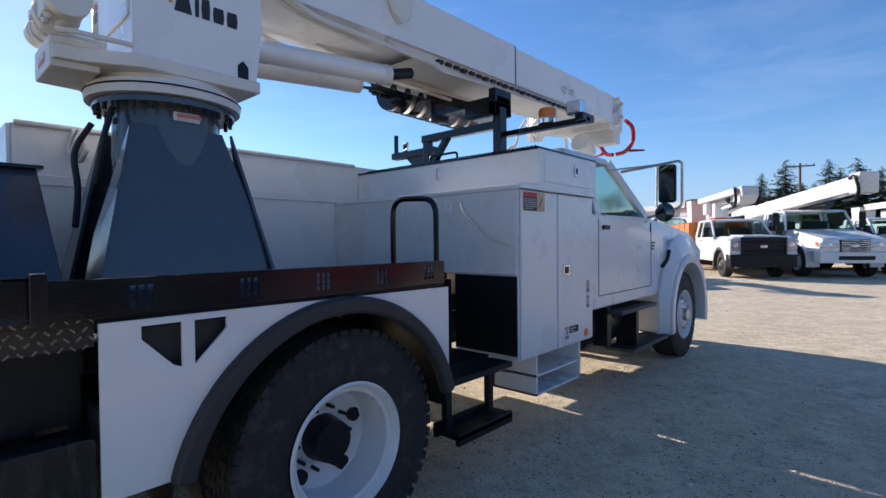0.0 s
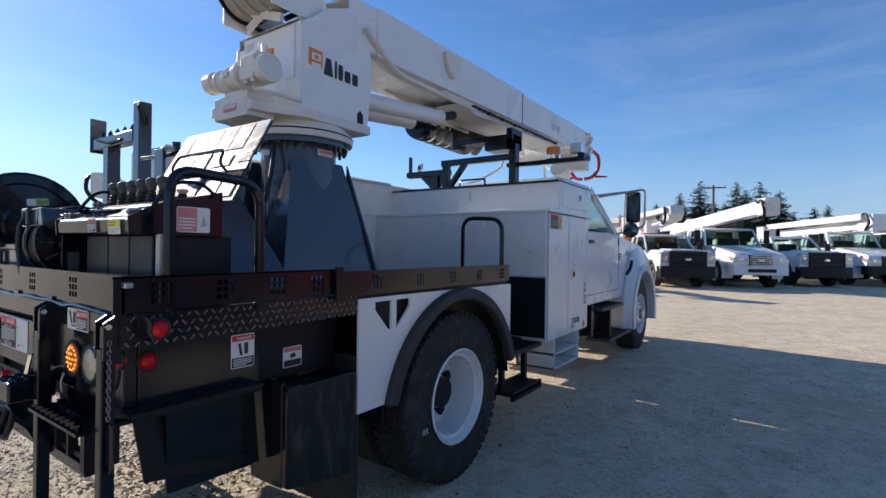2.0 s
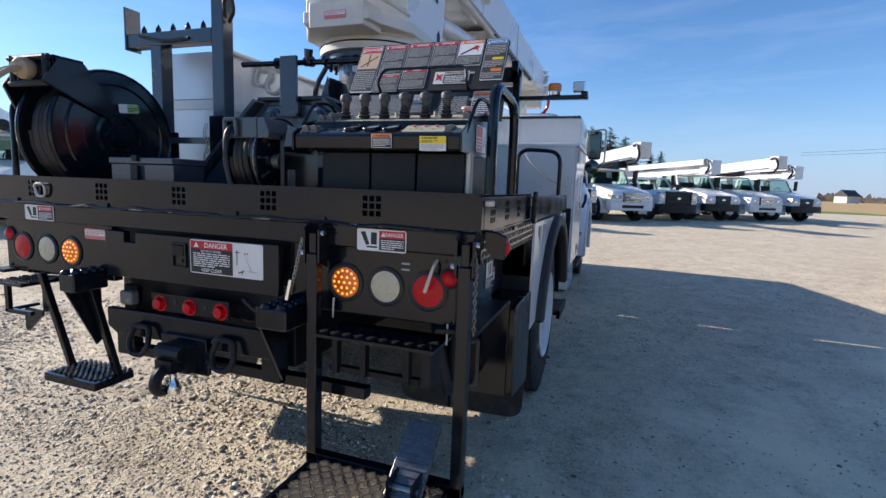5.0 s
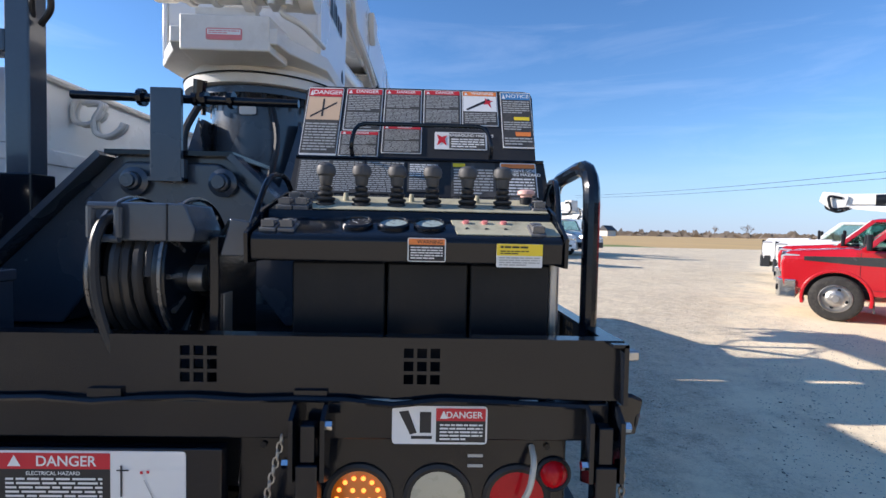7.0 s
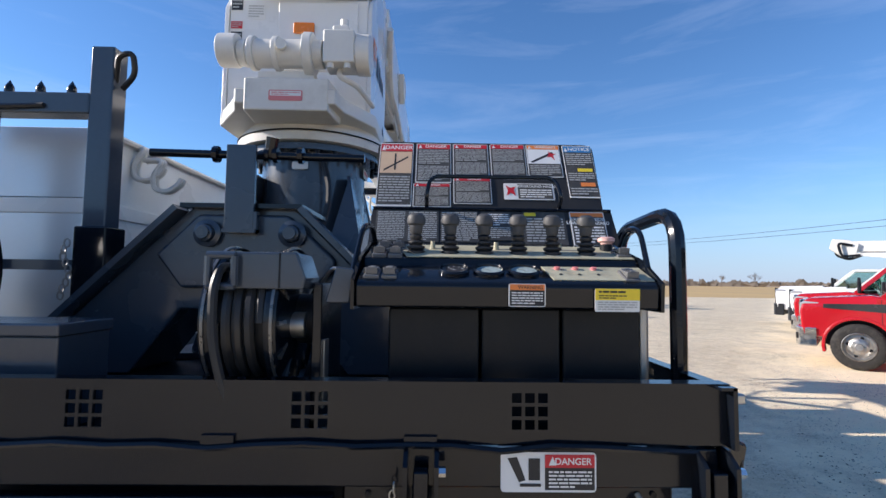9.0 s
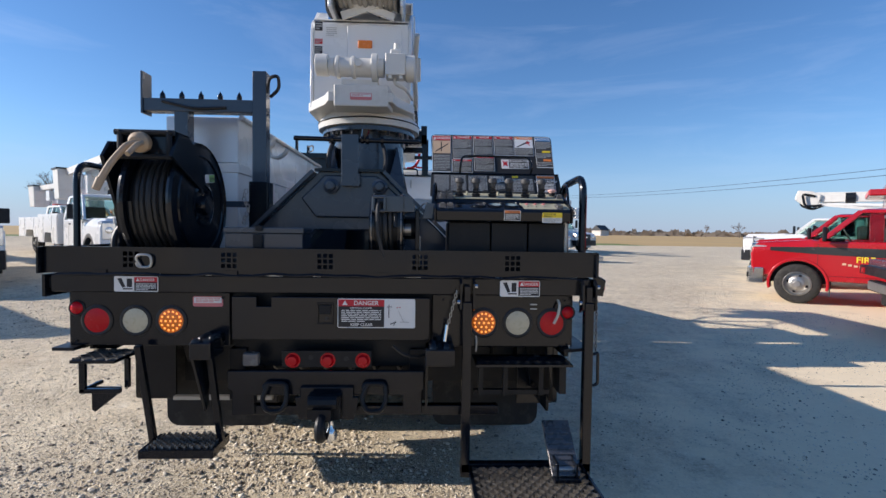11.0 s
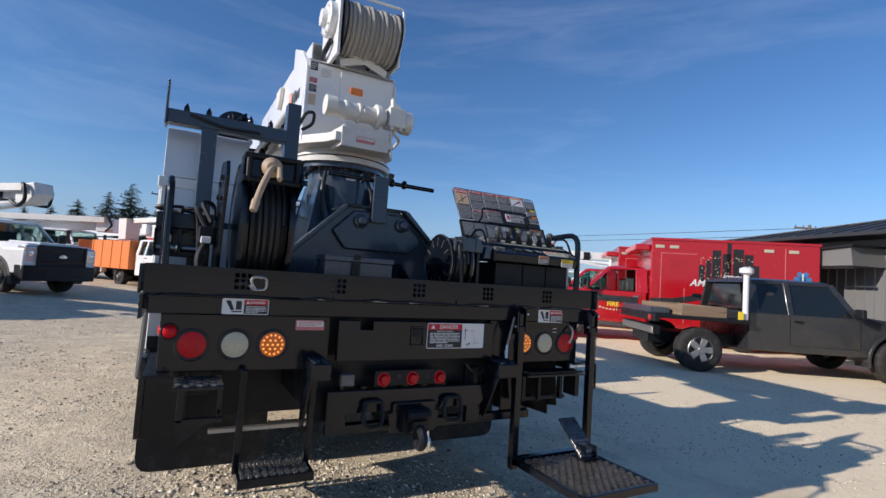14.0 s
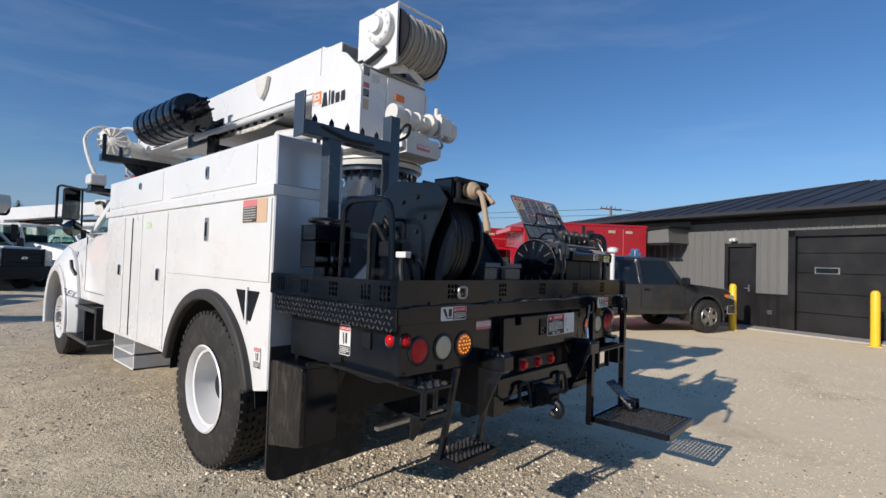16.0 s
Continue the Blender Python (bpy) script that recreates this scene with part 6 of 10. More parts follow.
# reels
def spool(th, c, axis, r, w, core, flange_mat, wound_mat, turns, wr, holes=0):
    d, a, b = basis(axis)
    c = Vector(c)
    for s in (-1, 1):
        bm = revolve(B(), [(core * 0.5, -0.004), (r * 0.97, -0.004), (r, -0.012), (r * 1.015, 0), (r, 0.012), (r * 0.97, 0.006), (core, 0.02), (0, 0.02)], c + d * s * w / 2, d * s, 40)
        fl = part("flange", bm, flange_mat, th)
        if holes:
            for k in range(holes):
                bm = B()
                t = 2 * math.pi * k / holes
                p = c + d * s * (w / 2 + 0.009) + (a * math.cos(t) + b * math.sin(t)) * r * 0.72
                q = (a * math.cos(t) + b * math.sin(t))
                beam(bm, p - q * r * 0.18, p + q * r * 0.18, 0.008, 0.012, tuple(d))
                part("flange_rib", bm, TREAD, fl)
    part("core", cyl(B(), c - d * w / 2, c + d * w / 2, core, None, 24), BLACK_MATT, th)
    ro = core + (2 * turns - 1) * wr
    part("wound_core", cyl(B(), c - d * (w / 2 - 0.01), c + d * (w / 2 - 0.01), ro - wr * 0.4, None, 28), BLACK_MATT, th)
    nt = int((w - 2 * wr) / (2.05 * wr))
    bm = tube(B(), [c + d * (-w / 2 + wr * 1.2 + 2.05 * wr * k / 22) + (a * math.cos(k / 22 * 2 * math.pi) + b * math.sin(k / 22 * 2 * math.pi)) * (ro + 0.006 * math.sin(k * 0.31)) for k in range(22 * nt + 1)], wr, 7, 0)
    part("wound_line", bm, wound_mat, th)
    return th


big = thing("hose_reel", "large black hydraulic hose reel on an upright bracket", "hose reel", (-0.75, 0.2, 1.187))
RC = Vector((-0.745, 0.2, 1.515))
spool(big, RC, (1, 0, 0), 0.29, 0.2, 0.1, BLACK, RUBBER_HOSE, 6, 0.013)
bm = prism(B(), [(0.44, 1.187), (0.44, 1.55)] + [(0.2 + 0.24 * math.cos(radians(t)), 1.57 + 0.24 * math.sin(radians(t))) for t in range(0, 95, 12)] + [(-0.04, 1.77), (-0.09, 1.7), (0.0, 1.5), (0.08, 1.187)], "x", -0.925, -0.91)
br = part("side_bracket", bm, BLACK, big, "black rounded side bracket", bevel=0.003)
for y, z in ((0.1, 1.72), (0.2, 1.7), (0.3, 1.65), (0.05, 1.62), (0.1, 1.55), (0.25, 1.5)):
    part("bracket_bolt", cyl(B(), (-0.935, y, z), (-0.92, y, z), 0.012, None, 8), BLACK_MATT, br)
bm = prism(B(), [(-0.12, 1.7), (-0.06, 1.8), (0.05, 1.8), (0.2, 1.62), (0.15, 1.58)], "x", -0.628, -0.614)
part("guide_bracket", bm, BLACK, big, bevel=0.003)
bm = boxes((-0.86, -0.62, -0.075, -0.06, 1.69, 1.81), (-0.86, -0.845, -0.075, 0.05, 1.69, 1.81), (-0.635, -0.62, -0.075, 0.05, 1.69, 1.81), (-0.86, -0.62, -0.075, 0.05, 1.8, 1.812))
part("hose_guide", bm, BLACK, big, bevel=0.003)
for p, q in (((-0.84, -0.09, 1.69), (-0.84, -0.09, 1.81)), ((-0.64, -0.09, 1.69), (-0.64, -0.09, 1.81)), ((-0.86, -0.09, 1.7), (-0.62, -0.09, 1.7)), ((-0.86, -0.09, 1.8), (-0.62, -0.09, 1.8))):
    part("guide_roller", cyl(B(), p, q, 0.012, None, 10), BLACK_MATT, big)
bm = revolve(B(), [(0, 0.042), (0.025, 0.038), (0.042, 0.016), (0.043, -0.01), (0.034, -0.03), (0, -0.038)], (-0.752, -0.1, 1.757), (0, -1, -0.2), 20)
hs = part("hose_stop_ball", bm, TAN_LEATHER, big, "tan rubber stop ball")
bm = tube(B(), [(-0.745, -0.13, 1.75), (-0.765, -0.17, 1.735), (-0.8, -0.22, 1.655), (-0.822, -0.25, 1.58)], 0.013, 10, 0.05)
cyl(bm, (-0.82, -0.248, 1.59), (-0.83, -0.262, 1.548), 0.017, 0.015, 10)
part("hose_end", bm, TAN_LEATHER, hs)
part("hose_end", tube(B(), [(-0.728, -0.13, 1.75), (-0.73, -0.17, 1.735), (-0.735, -0.22, 1.69)], 0.011, 10, 0.03), TAN_LEATHER, hs)
sign(big, "reel_sticker", (-0.618, 0.2, 1.62), Y + Z * 0.12, Z - Y * 0.12, 0.1, 0.04, DECAL_WHITE, [("rect", 0.4, 0.05, 1.0, 0.95, DECAL_GREEN), ("bars", 0.45, 0.1, 0.95, 0.65, 3, DECAL_BLACK)], "white and green reel sticker")
hubp = part("reel_hub", revolve(B(), [(0.11, 0.0), (0.11, 0.012), (0.095, 0.016), (0.09, 0.008), (0.05, 0.01), (0.045, 0.035), (0.0, 0.038)], (-0.636, 0.2, 1.515), (1, 0, 0), 28), BLACK, big)
for k in range(6):
    t = 2 * math.pi * k / 6
    part("hub_bolt", cyl(B(), (-0.626, 0.2 + 0.072 * math.cos(t), 1.515 + 0.072 * math.sin(t)), (-0.615, 0.2 + 0.072 * math.cos(t), 1.515 + 0.072 * math.sin(t)), 0.008, None, 6), BLACK_MATT, hubp)
for r_ in (0.16, 0.23):
    part("pressed_ring", revolve(B(), [(r_ - 0.006, 0.0), (r_, 0.005), (r_ + 0.006, 0.0)], (-0.634, 0.2, 1.515), (1, 0, 0), 40), BLACK, hubp)
part("reel_motor", boxes((-1.0, -0.93, 0.2, 0.29, 1.42, 1.5)), BLACK_MATT, big, bevel=0.01)
part("motor_fitting", boxes((-0.99, -0.95, 0.1, 0.17, 1.42, 1.45)), DECAL_WHITE, big, bevel=0.004)
bm = tube(B(), [(-0.96, 0.15, 1.44), (-1.0, 0.12, 1.36), (-0.98, 0.1, 1.25), (-1.0, 0.1, 1.187)], 0.014, 8, 0.05)
part("feed_hose", bm, RUBBER_HOSE, big)
bm = tube(B(), [(-0.97, 0.27, 1.5), (-1.02, 0.3, 1.6), (-1.0, 0.36, 1.55), (-0.98, 0.38, 1.3), (-0.98, 0.4, 1.187)], 0.012, 8, 0.06)
part("feed_hose", bm, RUBBER_HOSE, big)
bm = tube(B(), [(-0.95, 0.2, 1.52), (-1.0, 0.25, 1.62), (-0.94, 0.32, 1.62), (-0.935, 0.3, 1.54)], 0.01, 8, 0.05)
part("feed_hose", bm, RUBBER_HOSE, big)
part("reel_foot", boxes((-0.93, -0.55, 0.06, 0.4, 1.187, 1.24)), BLACK_MATT, big)

small = thing("cord_reel", "small black cord reel with ribbed flanges", "cord reel", (0.32, 0.25, 1.187))
spool(small, (0.262, 0.13, 1.42), (1, 0, 0), 0.155, 0.125, 0.06, BLACK, RUBBER_HOSE, 4, 0.011, 12)
# paler rings for the worn rims, which also paint in their highlight
parts("flange_rim", [revolve(B(), [(0.154, -0.003), (0.16, -0.003), (0.16, 0.003), (0.154, 0.003)], (x, 0.13, 1.42), (1, 0, 0), 40, True) for x in (0.196, 0.328)], TREAD, small, "worn flange rim, pale as its edge highlight")
mt = part("reel_motor", cyl(B(), (0.33, 0.13, 1.42), (0.39, 0.13, 1.42), 0.055, None, 20), BLACK_MATT, small, bevel=0.004)
part("motor_cap", cyl(B(), (0.34, 0.08, 1.41), (0.37, 0.08, 1.41), 0.028, None, 14), STEEL, mt)
part("reel_stand", boxes((0.39, 0.41, 0.04, 0.26, 1.187, 1.5)), BLACK, small, bevel=0.004)
part("reel_foot", boxes((0.13, 0.38, 0.04, 0.24, 1.187, 1.2)), BLACK_MATT, small, bevel=0.004)
part("reel_tag", boxes((0.411, 0.414, 0.06, 0.1, 1.24, 1.38)), STEEL, small)
gb = part("guide_box", prism(B(), [(0.25, 1.487), (0.385, 1.487), (0.39, 1.51), (0.372, 1.56), (0.25, 1.56)], "y", -0.02, 0.1), SLATE, small, "slate guide box with rollers", bevel=0.005)
part("box_seam", boxes((0.338, 0.341, -0.0215, -0.019, 1.489, 1.558)), BLACK_MATT, gb)
part("roller_frame", boxes((0.205, 0.25, -0.01, 0.06, 1.488, 1.492)), BLACK, gb)
for p, q in (((0.206, -0.03, 1.494), (0.206, -0.03, 1.55)), ((0.256, -0.03, 1.494), (0.256, -0.03, 1.55)), ((0.204, -0.03, 1.552), (0.258, -0.03, 1.552)), ((0.204, -0.03, 1.492), (0.258, -0.03, 1.492))):
    part("guide_roller", cyl(B(), p, q, 0.008, None, 10), SLATE, gb)
part("cord", tube(B(), [(0.232, 0.04, 1.53), (0.23, -0.03, 1.53), (0.226, -0.05, 1.49), (0.228, -0.055, 1.4), (0.25, -0.05, 1.3), (0.29, -0.035, 1.2)], 0.009, 8, 0.06), RUBBER_HOSE, small)
part("hook_rod", tube(B(), [(0.4, 0.08, 1.5), (0.43, 0.05, 1.535), (0.46, 0.05, 1.52)], 0.004, 6, 0.03), STEEL, small)
part("end_bracket", prism(B(), [(0.42, 1.46), (0.47, 1.46), (0.478, 1.53), (0.44, 1.535)], "y", 0.02, 0.06), SLATE, small, bevel=0.004)

# toolbox, valve bank
tb = thing("deck_toolbox", "dark grey steel toolbox with hasp on the deck", "toolbox", (-0.28, 0.11, 1.187))
part("box", boxes((-0.46, -0.115, 0.03, 0.19, 1.187, 1.385)), SLATE, tb, bevel=0.004)
part("lid", boxes((-0.465, -0.11, 0.022, 0.195, 1.385, 1.412)), SLATE, tb, bevel=0.005)
part("hasp", boxes((-0.33, -0.29, 0.012, 0.023, 1.32, 1.38), (-0.32, -0.29, 0.01, 0.022, 1.395, 1.42)), BLACK_MATT, tb, bevel=0.002)
vb = thing("tool_holder", "black two-bay tool holder with steel rollers on the deck", "tool holder", (-0.95, 0.75, 1.187))
part("bay_back", boxes((-1.19, -0.955, 0.685, 0.697, 1.355, 1.58)), BLACK, vb, bevel=0.003)
part("top_shelf", boxes((-1.186, -0.96, 0.57, 0.684, 1.5, 1.58)), BLACK, vb, bevel=0.006)
for x0_ in (-1.188, -1.072):
    bm = boxes((x0_, x0_ + 0.007, 0.56, 0.684, 1.36, 1.494), (x0_ + 0.1, x0_ + 0.107, 0.56, 0.684, 1.36, 1.494), (x0_ + 0.007, x0_ + 0.1, 0.56, 0.684, 1.486, 1.494), (x0_ + 0.007, x0_ + 0.1, 0.56, 0.684, 1.36, 1.368))
    part("bay_frame", bm, BLACK, vb, bevel=0.003)
    part("roller", cyl(B(), (x0_ + 0.012, 0.6, 1.4), (x0_ + 0.095, 0.6, 1.4), 0.017, None, 12), STEEL, vb)
    part("roller_eye", revolve(B(), [(0.01, -0.005), (0.022, -0.005), (0.022, 0.005), (0.01, 0.005)], (x0_ + 0.11, 0.575, 1.4), (1, -0.4, 0), 14, True), STEEL, vb)
    part("coiled_cord", tube(B(), [(x0_ + 0.055 + 0.06 * math.cos(t), 0.61 + 0.045 * math.sin(t), 1.59 + 0.004 * t) for t in [k * 0.6 for k in range(12)]], 0.009, 8, 0), RUBBER_HOSE, vb)
part("holder_leg", boxes((-1.02, -0.99, 0.64, 0.68, 1.187, 1.36)), BLACK, vb, bevel=0.003)

# pole rack
rk = thing("pole_rack", "dark slate steel rack with spiked crossbar on two posts", "rack", (-0.8, 0.75, 1.187))
part("post", boxes((-0.575, -0.495, 0.715, 0.795, 1.187, 2.32)), SLATE, rk, bevel=0.006)
part("post_sleeve", boxes((-0.59, -0.48, 0.7, 0.81, 1.187, 1.68)), BLACK, rk, bevel=0.006)
part("post", boxes((-1.02, -0.94, 0.715, 0.795, 1.187, 2.09)), SLATE, rk, bevel=0.006)
part("post_sleeve", boxes((-1.035, -0.925, 0.7, 0.81, 1.187, 1.6)), BLACK, rk, bevel=0.006)
part("crossbar", boxes((-1.19, -0.57, 0.71, 0.79, 2.075, 2.15)), SLATE, rk, bevel=0.006)
part("end_plate", boxes((-1.2, -1.188, 0.7, 0.8, 2.06, 2.3)), SLATE, rk, bevel=0.003)
part("lower_bar", boxes((-0.94, -0.575, 0.74, 0.77, 1.53, 1.565)), SLATE, rk)
for k in range(5):
    bm = revolve(B(), [(0.012, 0), (0.016, 0.012), (0.014, 0.03), (0.0, 0.055)], (-1.1 + k * 0.11, 0.75, 2.15), (0, 0, 1), 10)
    part("spike", bm, BLACK, rk)
bm = tube(B(), [(-0.5, 0.74, 2.2), (-0.47, 0.7, 2.28), (-0.42, 0.7, 2.29), (-0.42, 0.72, 2.22), (-0.48, 0.75, 2.18)], 0.01, 8, 0.03)
part("hook_loop", bm, RUBBER_HOSE, rk)
part("bar_strap", tube(B(), [(-1.08, 0.705, 2.13), (-0.9, 0.7, 2.09), (-0.72, 0.705, 2.1)], 0.009, 6, 0.05), RUBBER_HOSE, rk)
bm = B()
for k in range(9):
    p = Vector((-0.6 - 0.012 * math.sin(k), 0.69, 1.62 - k * 0.022))
    tube(bm, [p + Vector((0.01 * math.cos(t) * (1 - k % 2 * 0.6), 0.006 * math.cos(t) * (k % 2), 0.015 * math.sin(t))) for t in [2 * math.pi * i / 8 for i in range(9)]], 0.003, 5, 0)
part("pin_chain", bm, STEEL, rk, smooth=False)

# stabiliser frame amidships, with handle bar holder
fr = thing("stabiliser_frame", "slate blue A-shaped stabiliser frame with large bolts", "outrigger frame", (0.02, 0.65, 1.187))
outl = [(-0.72, 1.187), (-0.18, 1.715), (-0.15, 1.74), (0.19, 1.74), (0.22, 1.715), (0.76, 1.187), (0.38, 1.187), (0.22, 1.4), (-0.18, 1.4), (-0.34, 1.187)]
bm = prism(B(), outl, "y", 0.6, 0.9)
part("frame_box", bm, SLATE, fr, bevel=0.008)
bm = prism(B(), [(-0.255, 1.58), (-0.12, 1.715), (0.175, 1.715), (0.335, 1.57), (0.335, 1.53), (0.255, 1.47), (-0.17, 1.47)], "y", 0.572, 0.605)
part("bolted_plate", bm, SLATE, fr, bevel=0.012)
part("top_flange", boxes((-0.175, 0.225, 0.56, 0.92, 1.735, 1.75)), BLACK, fr)
for s in (-1, 1):
    bm = beam(B(), (0.02 + s * 0.2, 0.585, 1.735), (0.02 + s * 0.76, 0.585, 1.19), 0.02, 0.09, (0, 1, 0))
    part("edge_flange", bm, SLATE, fr)
for x in (-0.08, 0.196):
    bm = revolve(B(), [(0.045, 0), (0.045, 0.008), (0.03, 0.014), (0.028, 0.012), (0.026, 0.03), (0.02, 0.032), (0.02, 0.045), (0, 0.045)], (x, 0.561, 1.65), (0, -1, 0), 20)
    part("pivot_bolt", bm, SLATE, fr)
hbx = thing("bar_holder", "slate post holding a black handle bar crosswise", "bar holder", (0.03, 0.55, 1.65))
part("post", boxes((-0.02, 0.075, 0.535, 0.553, 1.66, 1.94)), SLATE, hbx, bevel=0.003)
part("post_foot", boxes((-0.02, 0.085, 0.52, 0.56, 1.65, 1.662), (0.075, 0.085, 0.535, 0.56, 1.65, 1.72)), SLATE, hbx)
part("bar", cyl(B(), (-0.3, 0.6, 1.925), (0.42, 0.6, 1.915), 0.014, None, 12), BLACK, hbx)
for x, r in ((-0.08, 0.028), (0.09, 0.022), (0.12, 0.026), (0.205, 0.028)):
    part("bar_collar", cyl(B(), (x - 0.008, 0.6, 1.922), (x + 0.008, 0.6, 1.922), r, None, 10), BLACK, hbx)
part("clamp_knob", cyl(B(), (0.1, 0.6, 1.922), (0.11, 0.59, 1.98), 0.018, 0.022, 8), BLACK, hbx)

for o_ in (fr, hbx):
    o_.location += Vector((-0.02, 0.065, 0.004))

# ---------------------------------------------------------------- derrick
PC = Vector((0.012, 1.55, 0))
der = thing("digger_derrick", "white digger derrick crane on slate pedestal with boom stowed", "crane", (PC.x, PC.y, 1.187))
bm = cyl(B(), (PC.x, PC.y, 1.187), (PC.x, PC.y, 2.14), 0.262, 0.255, 40)
ped = part("pedestal", bm, SLATE, der, "slate blue steel pedestal with gusset plates")
for s in (-1, 1):
    x = PC.x + s * 0.3
    quad = [(x + s * 0.06, PC.y - 0.42, 1.187), (x + s * 0.06, PC.y + 0.46, 1.187), (x - s * 0.075, PC.y + 0.2, 2.0), (x - s * 0.075, PC.y - 0.23, 2.0)]
    part("gusset", quad_plate(B(), quad if s < 0 else quad[::-1], 0.016), SLATE, ped)
for s in (-1, 1):
    y = PC.y + s * 0.27
    for q in (-1, 1):
        quad = [(PC.x + q * 0.39, y + s * 0.15, 1.187), (PC.x + q * 0.12, y + s * 0.15, 1.187), (PC.x + q * 0.1, y + s * 0.1, 1.45), (PC.x + q * 0.225, y - s * 0.03, 2.0)]
        part("gusset", quad_plate(B(), quad, 0.016), SLATE, ped)
part("base_flange", boxes((-0.45, 0.52, 1.0, 2.15, 1.186, 1.21)), SLATE, ped)
bm = revolve(B(), [(0.25, 0), (0.34, 0.0), (0.34, 0.03), (0.3, 0.035), (0.3, 0.05)], (PC.x, PC.y, 2.1), (0, 0, 1), 40)
part("bearing_flange", bm, SLATE, ped)
for k in range(24):
    bm = B()
    t = 2 * math.pi * k / 24
    cyl(bm, (PC.x + 0.32 * math.cos(t), PC.y + 0.32 * math.sin(t), 2.07), (PC.x + 0.32 * math.cos(t), PC.y + 0.32 * math.sin(t), 2.1), 0.012, None, 6)
    part("bearing_bolt", bm, BLACK_MATT, ped)
sign(ped, "pedestal_sticker", (PC.x + 0.262, PC.y - 0.06, 2.03), Y, Z, 0.13, 0.045, DECAL_WHITE, [("rect", 0.03, 0.5, 0.97, 0.95, DECAL_PINK), ("bars", 0.05, 0.1, 0.95, 0.45, 2, DECAL_GREY)])
sign(ped, "pedestal_sticker", (PC.x - 0.04, PC.y - 0.268, 2.02), X, Z, 0.075, 0.035, DECAL_WHITE, [("bars", 0.08, 0.1, 0.92, 0.9, 3, DECAL_GREY)])
bm = tube(B(), [(PC.x - 0.2, PC.y - 0.3, 2.05), (PC.x - 0.24, PC.y - 0.38, 1.9), (PC.x - 0.22, PC.y - 0.36, 1.7), (PC.x - 0.1, PC.y - 0.4, 1.5)], 0.016, 8, 0.08)
part("pedestal_hose", bm, RUBBER_HOSE, ped)
bm = tube(B(), [(PC.x + 0.1, PC.y - 0.28, 2.08), (PC.x + 0.16, PC.y - 0.34, 1.9), (PC.x + 0.12, PC.y - 0.36, 1.7)], 0.014, 8, 0.08)
part("pedestal_hose", bm, RUBBER_HOSE, ped)
bm = revolve(B(), [(0.3, 0), (0.37, 0.0), (0.375, 0.035), (0.365, 0.04), (0.36, 0.07), (0.33, 0.08), (0.33, 0.1), (0, 0.1)], (PC.x, PC.y, 2.135), (0, 0, 1), 48)
part("slew_ring", bm, WHITE_DULL, der, "white slewing ring")
bm = revolve(B(), [(0.372, 0), (0.378, 0.004), (0.372, 0.008)], (PC.x, PC.y, 2.175), (0, 0, 1), 48)
part("slew_seal", bm, BLACK_MATT, der)
# turret
tur = part("turret_base", prism(B(), [(-0.395, 1.34), (-0.24, 1.12), (-0.2, 1.02), (0.22, 1.02), (0.24, 1.12), (0.35, 1.34), (0.35, 1.92), (-0.395, 1.92)], "z", 2.235, 2.3), WHITE_DULL, der, "white turret base", bevel=0.008)
part("base_front_box", prism(B(), [(-0.16, 1.015), (0.19, 1.015), (0.21, 1.2), (-0.18, 1.2)], "z", 2.205, 2.345), WHITE_DULL, tur, bevel=0.008)
for s in (-1, 1):
    x = 0.328 if s > 0 else -0.375
    side = [(1.3, 2.26), (1.9, 2.24), (1.95, 2.62), (1.93, 2.88), (1.84, 2.9), (1.83, 3.14), (1.5, 3.0), (1.39, 2.9), (1.34, 2.87), (1.3, 2.8)]
    a, b = sorted((x, x - s * 0.02))
    sp = part("turret_side_plate", prism(B(), side, "x", a, b), WHITE, der, "white turret side plate with logo", bevel=0.004)
    xo = x + s * 0.0015
    u = Y if s > 0 else -Y
    # plain shapes stand for the maker's mark
    y0 = 1.36 if s > 0 else 1.93
    z0 = 2.56 if s > 0 else 2.63
    sign(sp, "maker_mark", Vector((xo, y0, z0 + 0.03)), u, Z, 0.115, 0.11, DECAL_ORANGE, [("rect", 0.18, 0.0, 0.82, 0.25, WHITE), ("rect", 0.18, 0.42, 0.82, 0.82, WHITE), ("rect", 0.34, 0.5, 0.66, 0.72, DECAL_ORANGE)], "orange square mark", 0.004, 0.001)
    bm = B()
    pen = [(0.115, 0.0, 0.085, 0.115), (0.205, 0.0, 0.022, 0.12), (0.235, 0.0, 0.045, 0.105), (0.288, 0.0, 0.06, 0.08), (0.355, 0.0, 0.06, 0.08)]
    for a0, b0, w0, h0 in pen:
        oo = Vector((xo + s * 0.0005, y0, z0)) + u * a0 * 1.08 + Z * b0
        bm.faces.new([bm.verts.new(oo + u * p * w0 + Z * q * h0) for p, q in (((0, 0), (1, 0), (0.75, 1), (0.25, 1)) if a0 < 0.12 else ((0.08, 0), (0.92, 0), (1, 0.5), (0.92, 1), (0.08, 1), (0, 0.5)))])
    tagged(part("maker_mark_bars", bm, DECAL_BLACK, sp, smooth=False), kind="stuff")
    part("plate_opening", quad_plate(B(), [(xo, 1.8, 2.29), (xo, 1.86, 2.29), (xo, 1.86, 2.37), (xo, 1.83, 2.4), (xo, 1.8, 2.37)], 0.001), BLACK_MATT, sp)
part("turret_back_plate", boxes((-0.354, 0.307, 1.31, 1.33, 2.3, 2.87)), WHITE, der, "white turret rear plate", bevel=0.004)
part("access_cover", boxes((-0.12, 0.26, 1.298, 1.312, 2.5, 2.84)), WHITE, der, bevel=0.005)
